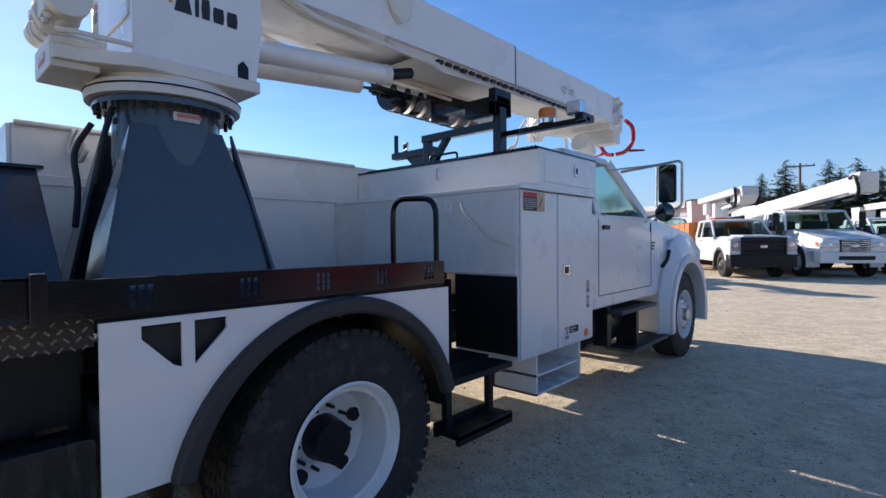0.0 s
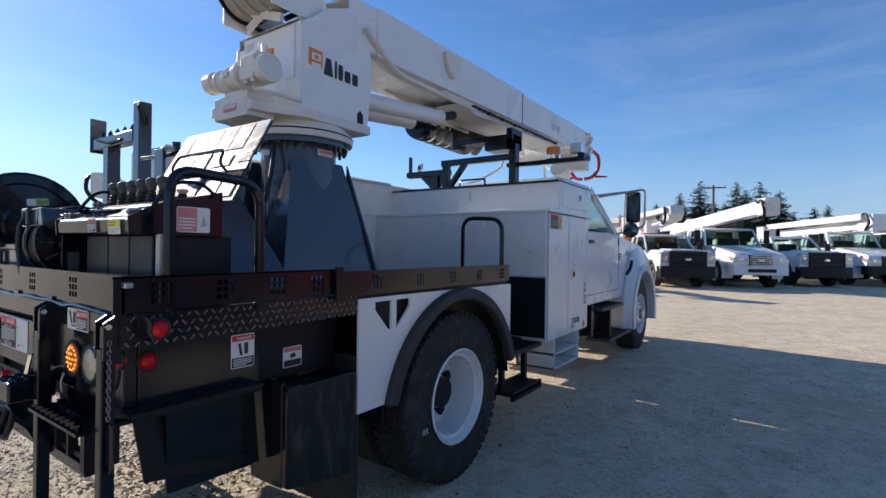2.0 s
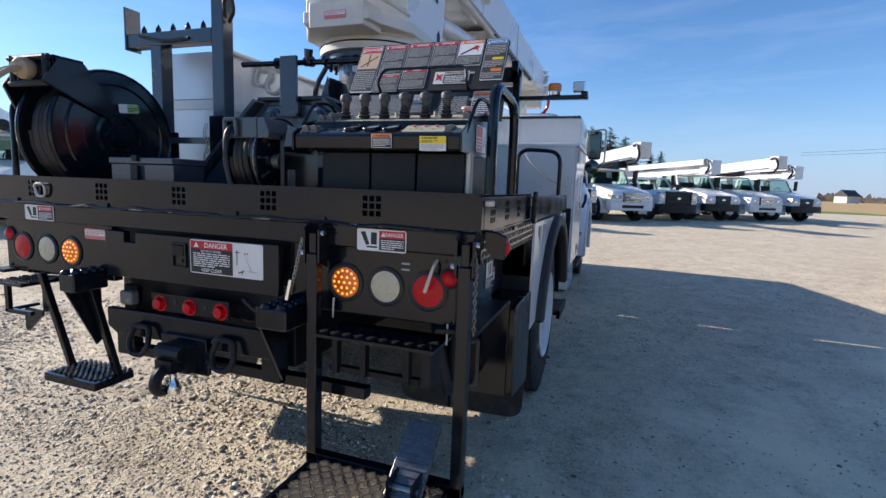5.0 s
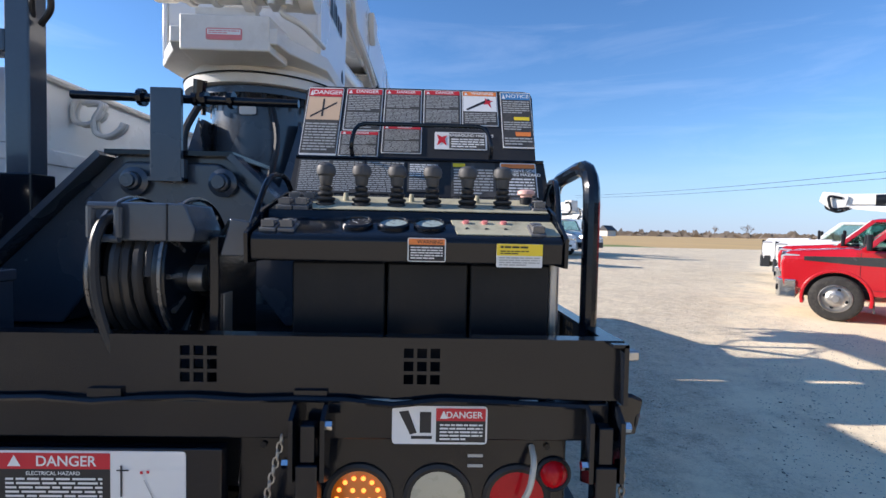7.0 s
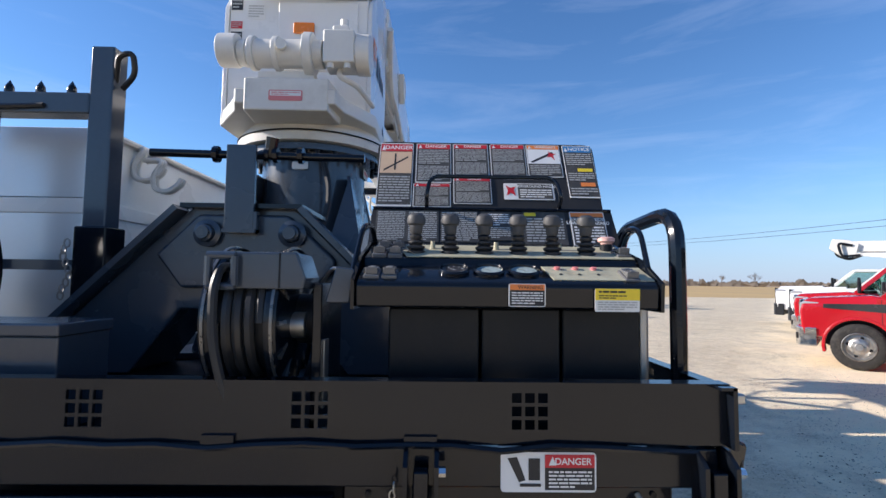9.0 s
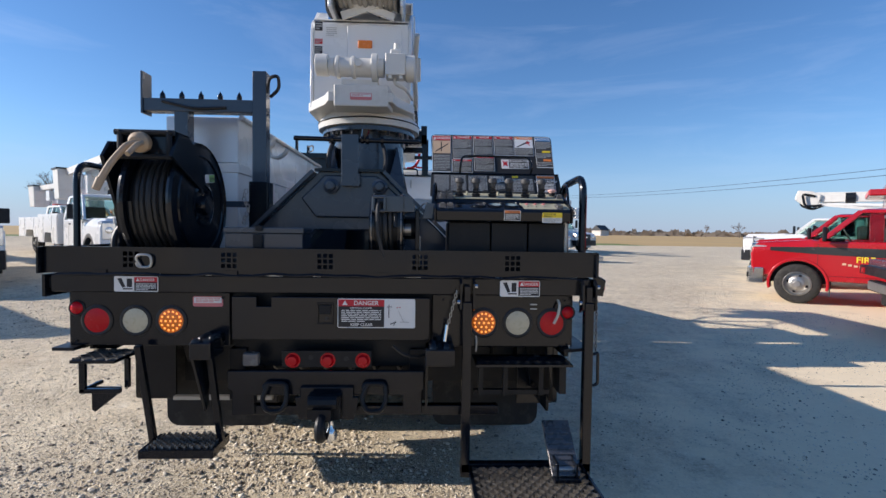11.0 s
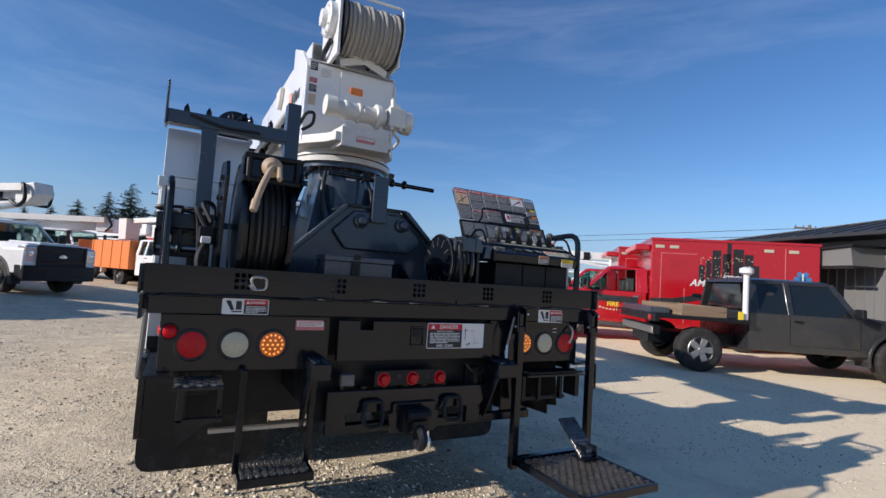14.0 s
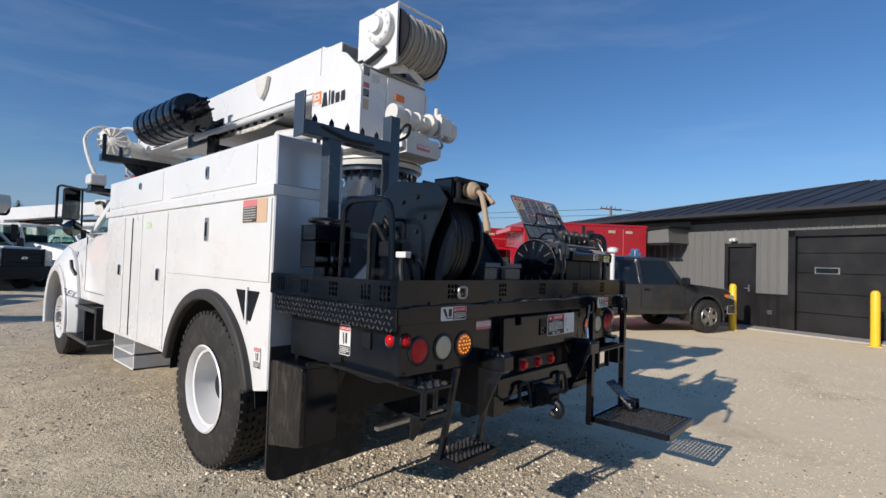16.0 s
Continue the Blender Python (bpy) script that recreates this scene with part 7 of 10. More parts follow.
part("top_plate", boxes((-0.354, 0.307, 1.31, 1.75, 2.855, 2.875)), WHITE, der)
for j, (z0, z1, mm) in enumerate(((2.79, 2.86, DECAL_BLACK), (2.7, 2.74, DECAL_RED), (2.63, 2.69, DECAL_BLACK), (2.53, 2.62, DECAL_TAN))):
    sign(der, "turret_sticker", (-0.35, 1.3085, z0), X, Z, 0.06, z1 - z0, DECAL_WHITE, [("rect", 0.05, 0.05, 0.95, 0.95, mm), ("bars", 0.12, 0.15, 0.88, 0.85, 3, DECAL_GREY)])
sign(der, "turret_sticker", (-0.275, 1.3085, 2.75), X, Z, 0.09, 0.08, DECAL_WHITE, [("bars", 0.1, 0.1, 0.9, 0.9, 5, DECAL_GREY)])
part("amber_reflector", boxes((-0.045, 0.055, 1.284, 1.2975, 2.675, 2.73)), AMBER_LENS, der, "amber reflector", bevel=0.012)
sign(der, "turret_sticker", (-0.055, 1.0135, 2.245), X, Z, 0.14, 0.045, DECAL_PINK, [("rect", 0.04, 0.45, 0.96, 0.9, DECAL_WHITE), ("bars", 0.08, 0.5, 0.92, 0.85, 2, DECAL_PINK)])
# slew motor
bm = cyl(B(), (-0.16, 1.06, 2.465), (0.16, 1.06, 2.465), 0.06, None, 20)
cyl(bm, (-0.2, 1.06, 2.465), (-0.16, 1.06, 2.465), 0.05, 0.06, 20)
for xc_ in (-0.15, -0.05):
    cyl(bm, (xc_, 1.06, 2.465), (xc_ + 0.025, 1.06, 2.465), 0.072, None, 20)
cyl(bm, (-0.28, 1.06, 2.475), (-0.2, 1.06, 2.475), 0.07, None, 16)
cyl(bm, (0.08, 1.06, 2.465), (0.12, 1.06, 2.465), 0.09, None, 20)
sm = part("slew_motor", bm, WHITE_DULL, der, "white hydraulic slew motor", bevel=0.006)
part("motor_block", boxes((0.17, 0.3, 0.98, 1.12, 2.4, 2.54), (0.2, 0.27, 1.02, 1.09, 2.54, 2.58)), WHITE_DULL, sm, bevel=0.008)
part("motor_flange", cyl(B(), (0.3, 1.06, 2.465), (0.36, 1.06, 2.465), 0.085, None, 20), WHITE_DULL, sm, bevel=0.006)
part("motor_mount", boxes((-0.12, 0.12, 1.06, 1.25, 2.345, 2.39)), WHITE_DULL, sm, bevel=0.004)
for p, q, r in (((0.0, 0.99, 2.47), (0.0, 0.975, 2.47), 0.022), ((0.235, 1.1, 2.58), (0.235, 1.1, 2.64), 0.018), ((0.2, 1.0, 2.38), (0.2, 1.0, 2.42), 0.014), ((0.27, 1.0, 2.38), (0.27, 1.0, 2.42), 0.014)):
    part("motor_fitting", cyl(B(), p, q, r, None, 12), WHITE_DULL, sm)
part("motor_hose", tube(B(), [(0.23, 1.06, 2.4), (0.23, 1.03, 2.36), (0.3, 1.08, 2.34), (0.34, 1.3, 2.33)], 0.012, 8, 0.04), WHITE_DULL, sm)
# winch
WC = Vector((0.01, 1.22, 3.12))
bm = B()
for s in (-1, 1):
    beam(bm, (-0.18 * s + 0.03, 1.24, 2.87), (0.18 * s + 0.03, 1.2, 2.98), 0.05, 0.02, (0, 1, 0))
part("winch_brace", bm, WHITE_DULL, der, "white crossed winch brace")
wn_ = part("winch_frame", boxes((-0.22, -0.195, 1.1, 1.56, 2.87, 3.33), (0.255, 0.275, 1.12, 1.55, 2.9, 3.25), (-0.22, 0.275, 1.48, 1.56, 2.87, 3.0)), WHITE, der, bevel=0.006)
bm = cyl(B(), (-0.195, WC.y, WC.z), (0.255, WC.y, WC.z), 0.11, None, 24)
part("winch_drum", bm, BLACK_MATT, wn_)
bm = B()
for k in range(12):
    h = -0.165 + k * 0.034
    revolve(bm, [(0.175 + 0.018 * math.cos(t) + 0.006 * (k % 3), h + 0.018 * math.sin(t)) for t in [2 * math.pi * i / 7 for i in range(7)]], WC, (1, 0, 0), 32, True)
part("winch_rope", bm, ROPE, wn_, "grey synthetic winch rope")
for x in (-0.175, 0.235):
    part("drum_flange", revolve(B(), [(0.1, -0.006), (0.21, -0.006), (0.21, 0.006), (0.1, 0.006)], (x, WC.y, WC.z), (1, 0, 0), 32, True), BLACK_MATT, wn_)
bm = revolve(B(), [(0, 0.07), (0.06, 0.065), (0.07, 0.03), (0.12, 0.028), (0.13, 0.02), (0.13, -0.03), (0, -0.03)], (-0.25, WC.y + 0.03, WC.z + 0.05), (-1, 0, 0), 24)
wm = part("winch_gearbox", bm, WHITE, wn_, "round white winch gearbox")
for k in range(10):
    t = 2 * math.pi * k / 10
    bm = cyl(B(), (-0.285, WC.y + 0.03 + 0.105 * math.cos(t), WC.z + 0.05 + 0.105 * math.sin(t)), (-0.265, WC.y + 0.03 + 0.105 * math.cos(t), WC.z + 0.05 + 0.105 * math.sin(t)), 0.01, None, 6)
    part("gearbox_bolt", bm, WHITE_DULL, wm)
bm1 = tube(B(), [(-0.24, 1.2, 3.0), (-0.26, 1.35, 2.93), (-0.22, 1.5, 2.95), (-0.15, 1.7, 3.05)], 0.02, 8, 0.08)
bm2 = tube(B(), [(-0.2, 1.25, 2.95), (-0.16, 1.4, 2.9), (-0.1, 1.6, 3.0), (0.0, 1.8, 3.06)], 0.016, 8, 0.08)
bm3 = tube(B(), [(0.1, 1.35, 2.93), (0.14, 1.5, 3.05), (0.16, 1.8, 3.06), (0.2, 2.05, 2.95)], 0.018, 8, 0.08)
parts("winch_hose", [bm1, bm2, bm3], RUBBER_HOSE, wn_)
part("rope_run", tube(B(), [(0.05, 1.2, 3.31), (0.06, 1.5, 3.3), (0.07, 2.0, 3.26)], 0.016, 8, 0), ROPE, wn_)
part("winch_guard", tube(B(), [(0.265, 1.14, 3.0), (0.265, 1.06, 3.15), (0.265, 1.1, 3.34), (-0.2, 1.12, 3.34)], 0.01, 6, 0.04), WHITE, wn_)
# boom
BX0, BX1 = -0.275, 0.335
der_before = set(der.children)


def boom_section(name, x0, x1, y0, y1, z0, z1, t=0.012, paint=None):
    """An open-ended steel box section."""
    bm = B()
    rows = [[bm.verts.new(q) for q in ((x0 + d, y, z0 + d), (x1 - d, y, z0 + d), (x1 - d, y, z1 - d), (x0 + d, y, z1 - d))] for y, d in ((y0, 0), (y1, 0), (y1, t), (y0, t))]
    for k in range(4):
        for i in range(4):
            bm.faces.new((rows[k][i], rows[k][(i + 1) % 4], rows[(k + 1) % 4][(i + 1) % 4], rows[(k + 1) % 4][i]))
    return part(name, bm, paint or WHITE, der, "", smooth=False)


boom_section("boom_outer", BX0, BX1, 2.0, 4.48, 2.84, 3.205)["label"] = "white box-section lower boom"
boom_section("boom_middle", BX0 + 0.012, BX1 - 0.012, 1.72, 6.2, 2.86, 3.19)
boom_section("boom_nose", BX0 + 0.02, BX1 - 0.02, 4.5, 6.75, 2.85, 3.19)
# black filler box, added as the shade inside the hollow sections
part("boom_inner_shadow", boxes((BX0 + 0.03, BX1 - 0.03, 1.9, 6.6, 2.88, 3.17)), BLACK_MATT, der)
part("boom_seam", boxes((BX1 - 0.001, BX1 + 0.003, 4.47, 4.485, 2.84, 3.2)), GREY_TRIM, der)
part("boom_cover", prism(B(), [(1.86, 3.04), (2.02, 2.84), (2.02, 3.2), (1.9, 3.2)], "x", BX0 + 0.02, BX1 - 0.02), WHITE_DULL, der)
for s, x in ((-1, BX0), (1, BX1)):
    bm = prism(B(), [(2.85, 3.15), (3.1, 3.15), (3.06, 3.0), (2.98, 2.94), (2.9, 3.01)], "x", *sorted((x, x + s * 0.045)))
    part("pole_guide_stop", bm, WHITE_DULL, der, bevel=0.01)
# clearance mark on the boom
part("boom_number", text_bm(B(), "12' 10\"", (BX1 + 0.004, 5.35, 2.95), Y, Z, 0.075), DECAL_BLACK, der)
# lower framework, lift cylinder, pole guide rail
bm = cyl(B(), (0.2, 1.86, 2.52), (0.22, 2.95, 2.61), 0.066, None, 20)
lc = part("lift_cylinder", bm, WHITE, der, "white lift cylinder")
part("cylinder_rod", cyl(B(), (0.22, 2.95, 2.61), (0.22, 3.2, 2.68), 0.04, None, 16), BLACK_MATT, lc)
part("cylinder_collar", cyl(B(), (0.215, 2.9, 2.606), (0.22, 2.97, 2.612), 0.072, None, 20), WHITE_DULL, lc)
bm = cyl(B(), (-0.1, 1.86, 2.52), (-0.1, 2.95, 2.61), 0.066, None, 20)
part("lift_cylinder", bm, WHITE, der, "white lift cylinder")
bm = prism(B(), [(2.9, 2.82), (3.5, 2.735), (5.2, 2.77), (5.9, 2.8), (5.9, 2.84), (2.9, 2.84)], "x", 0.28, 0.3)
prism(bm, [(2.6, 2.82), (3.3, 2.73), (5.2, 2.77), (5.9, 2.8), (5.9, 2.84), (2.6, 2.84)], "x", -0.14, -0.12)
box(bm, -0.12, 0.28, 3.2, 5.6, 2.775, 2.79)
part("boom_underframe", bm, WHITE_DULL, der, smooth=False)
for k in range(22):
    bm = B()
    box(bm, BX1 - 0.02 if k % 3 else BX1 - 0.05, BX1 + 0.004, 3.4 + k * 0.1, 3.46 + k * 0.1, 2.785, 2.81)
    part("rail_slot", bm, BLACK_MATT, der, smooth=False)
for k in range(14):
    bm = B()
    prism(bm, [(2.6 + k * 0.17, 2.72), (2.66 + k * 0.17, 2.72), (2.64 + k * 0.17, 2.82), (2.62 + k * 0.17, 2.82)], "x", BX0 - 0.012, BX0 + 0.01)
    part("hose_clip", bm, BLACK_MATT, der, smooth=False)
bm = tube(B(), [(0.36, 1.85, 3.0), (0.33, 2.2, 2.78), (0.34, 2.7, 2.77), (0.33, 3.4, 2.76)], 0.02, 8, 0.2)
tube(bm, [(0.3, 1.8, 2.98), (0.28, 2.1, 2.8), (0.3, 2.8, 2.74)], 0.016, 8, 0.2)
tube(bm, [(-0.2, 1.85, 2.9), (-0.24, 2.4, 2.78), (-0.24, 4.2, 2.76)], 0.018, 8, 0.2)
part("boom_hose", bm, WHITE_DULL, der)
bm = cyl(B(), (BX0 - 0.03, 2.0, 2.77), (BX0 - 0.03, 4.6, 2.77), 0.035, None, 12)
part("telescope_cylinder", bm, WHITE, der)
# boom tip
bm = boxes((BX0 + 0.06, BX0 + 0.09, 6.7, 7.15, 2.78, 3.2), (BX1 - 0.09, BX1 - 0.06, 6.7, 7.15, 2.78, 3.2), (BX0 + 0.05, BX1 - 0.05, 6.7, 6.76, 2.78, 3.16))
tip = part("boom_tip", bm, WHITE_DULL, der, "white boom tip with sheaves", bevel=0.008)
for x in (0.0, 0.15):
    bm = revolve(B(), [(0.03, -0.03), (0.15, -0.03), (0.12, 0), (0.15, 0.03), (0.03, 0.03)], (x, 7.05, 3.02), (1, 0, 0), 24, True)
    part("sheave", bm, WHITE_DULL, tip)
part("tip_manifold", boxes((-0.1, 0.26, 6.9, 7.1, 2.62, 2.82)), WHITE_DULL, tip, bevel=0.006)
part("tip_valve", boxes((-0.05, 0.2, 7.05, 7.25, 2.7, 2.9)), WHITE_DULL, tip, bevel=0.006)
for k in range(7):
    bm = cyl(B(), (BX1 - 0.02, 6.8 + 0.06 * (k % 3), 2.82 + 0.055 * k), (BX1 + 0.04, 6.8 + 0.06 * (k % 3), 2.83 + 0.055 * k), 0.028, None, 8)
    part("tip_fitting", bm, WHITE_DULL, tip)
bm = tube(B(), [(BX0 + 0.05, 6.8, 3.15), (BX0 - 0.14, 7.0, 3.26), (BX0 - 0.3, 7.2, 3.1), (BX0 - 0.26, 7.2, 2.8), (BX0 + 0.02, 7.05, 2.6)], 0.024, 8, 0.15)
part("tip_hose", bm, WHITE_DULL, tip)
HC, hub_d = Vector((-0.7, 6.5, 2.905)), Vector((-0.55, -0.83, 0)).normalized()
_, hub_a, hub_b = basis(hub_d)
hub = part("hub_plate", revolve(B(), [(0.0, 0.07), (0.05, 0.06), (0.07, 0.05), (0.19, 0.02), (0.2, 0.0), (0.19, -0.09), (0.1, -0.13), (0, -0.13)], HC, hub_d, 28), WHITE_DULL, tip, "white ribbed hub")
for k in range(14):
    t = 2 * math.pi * k / 14
    e = hub_a * math.cos(t) + hub_b * math.sin(t)
    part("hub_rib", beam(B(), HC + hub_d * 0.055 + e * 0.06, HC + hub_d * 0.03 + e * 0.185, 0.016, 0.04, tuple(hub_d)), WHITE_DULL, hub)
part("hub_shaft", cyl(B(), HC - hub_d * 0.1, HC + Vector((0.5, 0.35, -0.05)), 0.1, 0.12, 18), WHITE_DULL, hub)
bm = tube(B(), [HC + Vector((0.02, 0.1, 0.17)), HC + Vector((-0.08, 0.1, 0.2)), HC + Vector((-0.22, 0.1, 0.15)), HC + Vector((-0.32, 0.08, 0.0)), HC + Vector((-0.3, 0.0, -0.2)), (-1.06, 5.9, 2.44), (-1.14, 5.25, 2.24)], 0.022, 10, 0.12)
part("tip_hose", bm, WHITE_DULL, tip)
bm = tube(B(), [(BX0 + 0.05, 6.7, 2.85), (BX0 - 0.12, 6.8, 2.8), (BX0 - 0.14, 6.9, 2.55), (BX0 - 0.02, 6.95, 2.45)], 0.02, 8, 0.12)
part("tip_hose", bm, WHITE_DULL, tip)
for s in (-1, 1):
    claw = tube(B(), [(0.08 + s * 0.22, 7.2, 2.95), (0.08 + s * 0.26, 7.36, 2.88), (0.08 + s * 0.24, 7.42, 2.68), (0.08 + s * 0.14, 7.38, 2.55), (0.08 + s * 0.02, 7.34, 2.53)], 0.028, 10, 0.08)
    cyl(claw, (0.08 + s * 0.2, 7.38, 2.565), (0.08 + s * 0.36, 7.5, 2.565), 0.022, 0.012, 8)
    part("pole_claw", claw, RED, tip, "curved red pole claw")
bm = cyl(B(), (-0.02, 6.5, 2.62), (-0.02, 6.75, 2.5), 0.13, 0.1, 16)
part("auger_motor", bm, WHITE_DULL, tip)

# the stowed boom rises slightly towards its tip
tip_up = Matrix.Translation((0, 1.85, 3.0)) @ Matrix.Rotation(radians(0.8), 4, "X") @ Matrix.Translation((0, -1.85, -3.0))
for o_ in der.children_recursive:
    if o_ not in der_before and o_.parent is not None and o_.parent not in der_before:
        o_.data.transform(tip_up)

# auger, stowed on the boom's left
aug = thing("auger", "black steel earth auger stowed along the boom", "auger", (-0.5, 4.1, 2.75))
A0, A1 = Vector((-0.645, 3.77, 2.885)), Vector((-0.685, 4.92, 2.885))
d, a_, b_ = basis(A1 - A0)
part("stem", cyl(B(), A0 - d * 0.1, A1, 0.035, None, 12), BLACK, aug)
bm = B()
turns, steps = 6.2, 190
L_ = (A1 - A0).length
prev = None
for k in range(steps + 1):
    t = k / steps
    ang_ = t * turns * 2 * math.pi
    rad = 0.2
    c_ = A0 + d * L_ * t
    e_ = a_ * math.cos(ang_) + b_ * math.sin(ang_)
    row = [bm.verts.new(c_ + e_ * 0.03), bm.verts.new(c_ + e_ * rad), bm.verts.new(c_ + e_ * rad + d * 0.012), bm.verts.new(c_ + e_ * 0.03 + d * 0.012)]
    if prev:
        for i in range(4):
            bm.faces.new((prev[i], prev[(i + 1) % 4], row[(i + 1) % 4], row[i]))
    prev = row
part("flighting", bm, STEEL, aug, "soil-polished steel flighting", sharp=60)
bm = B()
prev = None
for k in range(steps + 1):
    t = k / steps
    ang_ = t * turns * 2 * math.pi
    c_ = A0 + d * L_ * t
    e_ = a_ * math.cos(ang_) + b_ * math.sin(ang_)
    row = [bm.verts.new(c_ + e_ * r_ + d * w_) for r_, w_ in ((0.2, -0.012), (0.206, -0.012), (0.209, 0.05), (0.205, 0.115), (0.199, 0.115), (0.198, 0.014))]
    if prev:
        for i in range(6):
            bm.faces.new((prev[i], prev[(i + 1) % 6], row[(i + 1) % 6], row[i]))
    prev = row
part("flight_rim", bm, BLACK, aug, "black painted flight rim", sharp=60)
bm = cyl(B(), A0 + d * 0.0, A0 + d * 0.02, 0.2, None, 28)
part("end_plate", bm, BLACK, aug)
for k in range(6):
    bm = B()
    t = 2 * math.pi * k / 6
    p = A0 + (a_ * math.cos(t) + b_ * math.sin(t)) * (0.06 + 0.11 * (k % 2))
    cyl(bm, p + d * 0.02, p - d * 0.1 + (a_ * math.cos(t) + b_ * math.sin(t)) * 0.02, 0.026, 0.012, 8)
    box(bm, p.x - 0.03, p.x + 0.03, p.y - 0.06, p.y + 0.02, p.z - 0.025, p.z + 0.025)
    part("cutter_tooth", bm, BLACK, aug)
bm = cyl(B(), A0, A0 - d * 0.2, 0.07, 0.05, 10)
for k in range(5):
    t = 2 * math.pi * k / 5
    q = (a_ * math.cos(t) + b_ * math.sin(t)) * 0.05
    cyl(bm, A0 - d * 0.18 + q, A0 - d * 0.33 + q * 1.3, 0.022, 0.01, 8)
part("pilot_bit", bm, BLACK_MATT, aug, "toothed pilot bit")
part("stow_bracket", boxes((-0.55, -0.2, 3.95, 4.0, 2.86, 2.9), (-0.62, -0.2, 4.7, 4.75, 2.86, 2.9), (-0.28, -0.252, 3.9, 4.9, 2.74, 2.94)), BLACK_MATT, aug)

# boom rest with beacon bar
rest = thing("boom_rest", "black steel boom rest carrying beacon and work lamp", "boom rest", (0.3, 4.2, 2.045))
part("column", boxes((0.4, 0.48, 4.02, 4.12, 2.043, 2.56)), BLACK, rest, bevel=0.006)
part("cradle", boxes((-0.28, 0.46, 4.0, 4.2, 2.6, 2.66), (0.386, 0.46, 3.98, 4.22, 2.5, 2.72), (0.12, 0.46, 3.98, 4.22, 2.5, 2.61), (-0.32, -0.26, 4.0, 4.2, 2.56, 2.9)), BLACK, rest, bevel=0.006)
part("crossbar", boxes((-0.55, 0.4, 4.1, 4.17, 2.4, 2.47), (-0.53, -0.45, 4.1, 4.17, 2.043, 2.4)), BLACK, rest, bevel=0.005)
part("brace", beam(B(), (-0.48, 4.135, 2.1), (-0.22, 4.135, 2.42), 0.05, 0.06, (0, 1, 0)), BLACK, rest)
part("lamp_arm", boxes((0.3, 1.2, 4.16, 4.23, 2.33, 2.375), (1.13, 1.2, 4.1, 4.3, 2.34, 2.4)), BLACK, rest, bevel=0.005)
bm = revolve(B(), [(0.075, 0), (0.078, 0.035), (0.072, 0.045)], (0.84, 4.19, 2.376), (0, 0, 1), 24)
bc = part("beacon_base", bm, CHROME, rest)
part("beacon_lens", revolve(B(), [(0.072, 0), (0.075, 0.06), (0.065, 0.08), (0, 0.085)], (0.84, 4.19, 2.42), (0, 0, 1), 24), AMBER_LENS, bc, "amber beacon lens")
wl_ = part("work_lamp", boxes((1.04, 1.17, 4.13, 4.22, 2.4, 2.51)), CHROME, rest, "rectangular chrome work lamp", bevel=0.012)
part("work_lamp_glass", boxes((1.055, 1.155, 4.122, 4.13, 2.415, 2.495)), HEADLIGHT, wl_)
tray = thing("boom_tray", "black open forks on the cabinet roof", "tool rack", (-0.9, 4.2, 2.11))
part("fork_base", boxes((-1.22, -0.56, 4.36, 4.46, 2.3, 2.37)), BLACK, tray, bevel=0.004)
part("fork_leg", boxes((-0.8, -0.72, 4.37, 4.45, 2.067, 2.3)), BLACK, tray, bevel=0.004)
for x in (-1.19, -1.04):
    part("fork_post", boxes((x - 0.017, x + 0.017, 4.39, 4.43, 2.37, 2.58 if x < -1.1 else 2.47)), BLACK, tray, bevel=0.004)
part("fork_ring", tube(B(), [(-1.04, 4.38, 2.45), (-0.97, 4.38, 2.47), (-0.97, 4.38, 2.4), (-1.03, 4.38, 2.38)], 0.01, 6, 0.02), STEEL, tray)
part("roof_rail", tube(B(), [(0.12, 3.6, 2.0), (0.12, 3.6, 2.085), (0.42, 3.6, 2.085), (0.42, 3.6, 2.0)], 0.01, 6, 0.03), BLACK, tray)
sil = thing("roof_lamp", "white rounded lamp housing on a black bracket", "lamp", (-1.05, 5.2, 2.1))
part("housing", boxes((-1.235, -1.06, 5.1, 5.3, 2.17, 2.3)), WHITE, sil, bevel=0.03)
part("housing_foot", boxes((-1.21, -1.08, 5.12, 5.28, 2.14, 2.17)), BLACK_MATT, sil)
part("bracket", boxes((-1.22, -0.86, 5.08, 5.32, 2.09, 2.14)), BLACK, sil, bevel=0.004)
part("gusset", prism(B(), [(-1.02, 2.3), (-0.6, 2.3), (-0.72, 2.1), (-0.8, 2.1)], "y", 4.4, 4.41), BLACK, tray)
tray.location += Vector((-0.07, 0, 0.045))

# ---------------------------------------------------------------- other vehicles
def place(th, x, y, heading):
    """Front-axle middle at x, y; heading: direction (dx, dy) of travel."""
    return th, Matrix.Translation((x, y, 0)) @ Matrix.Rotation(math.atan2(-heading[0], heading[1]), 4, "Z")


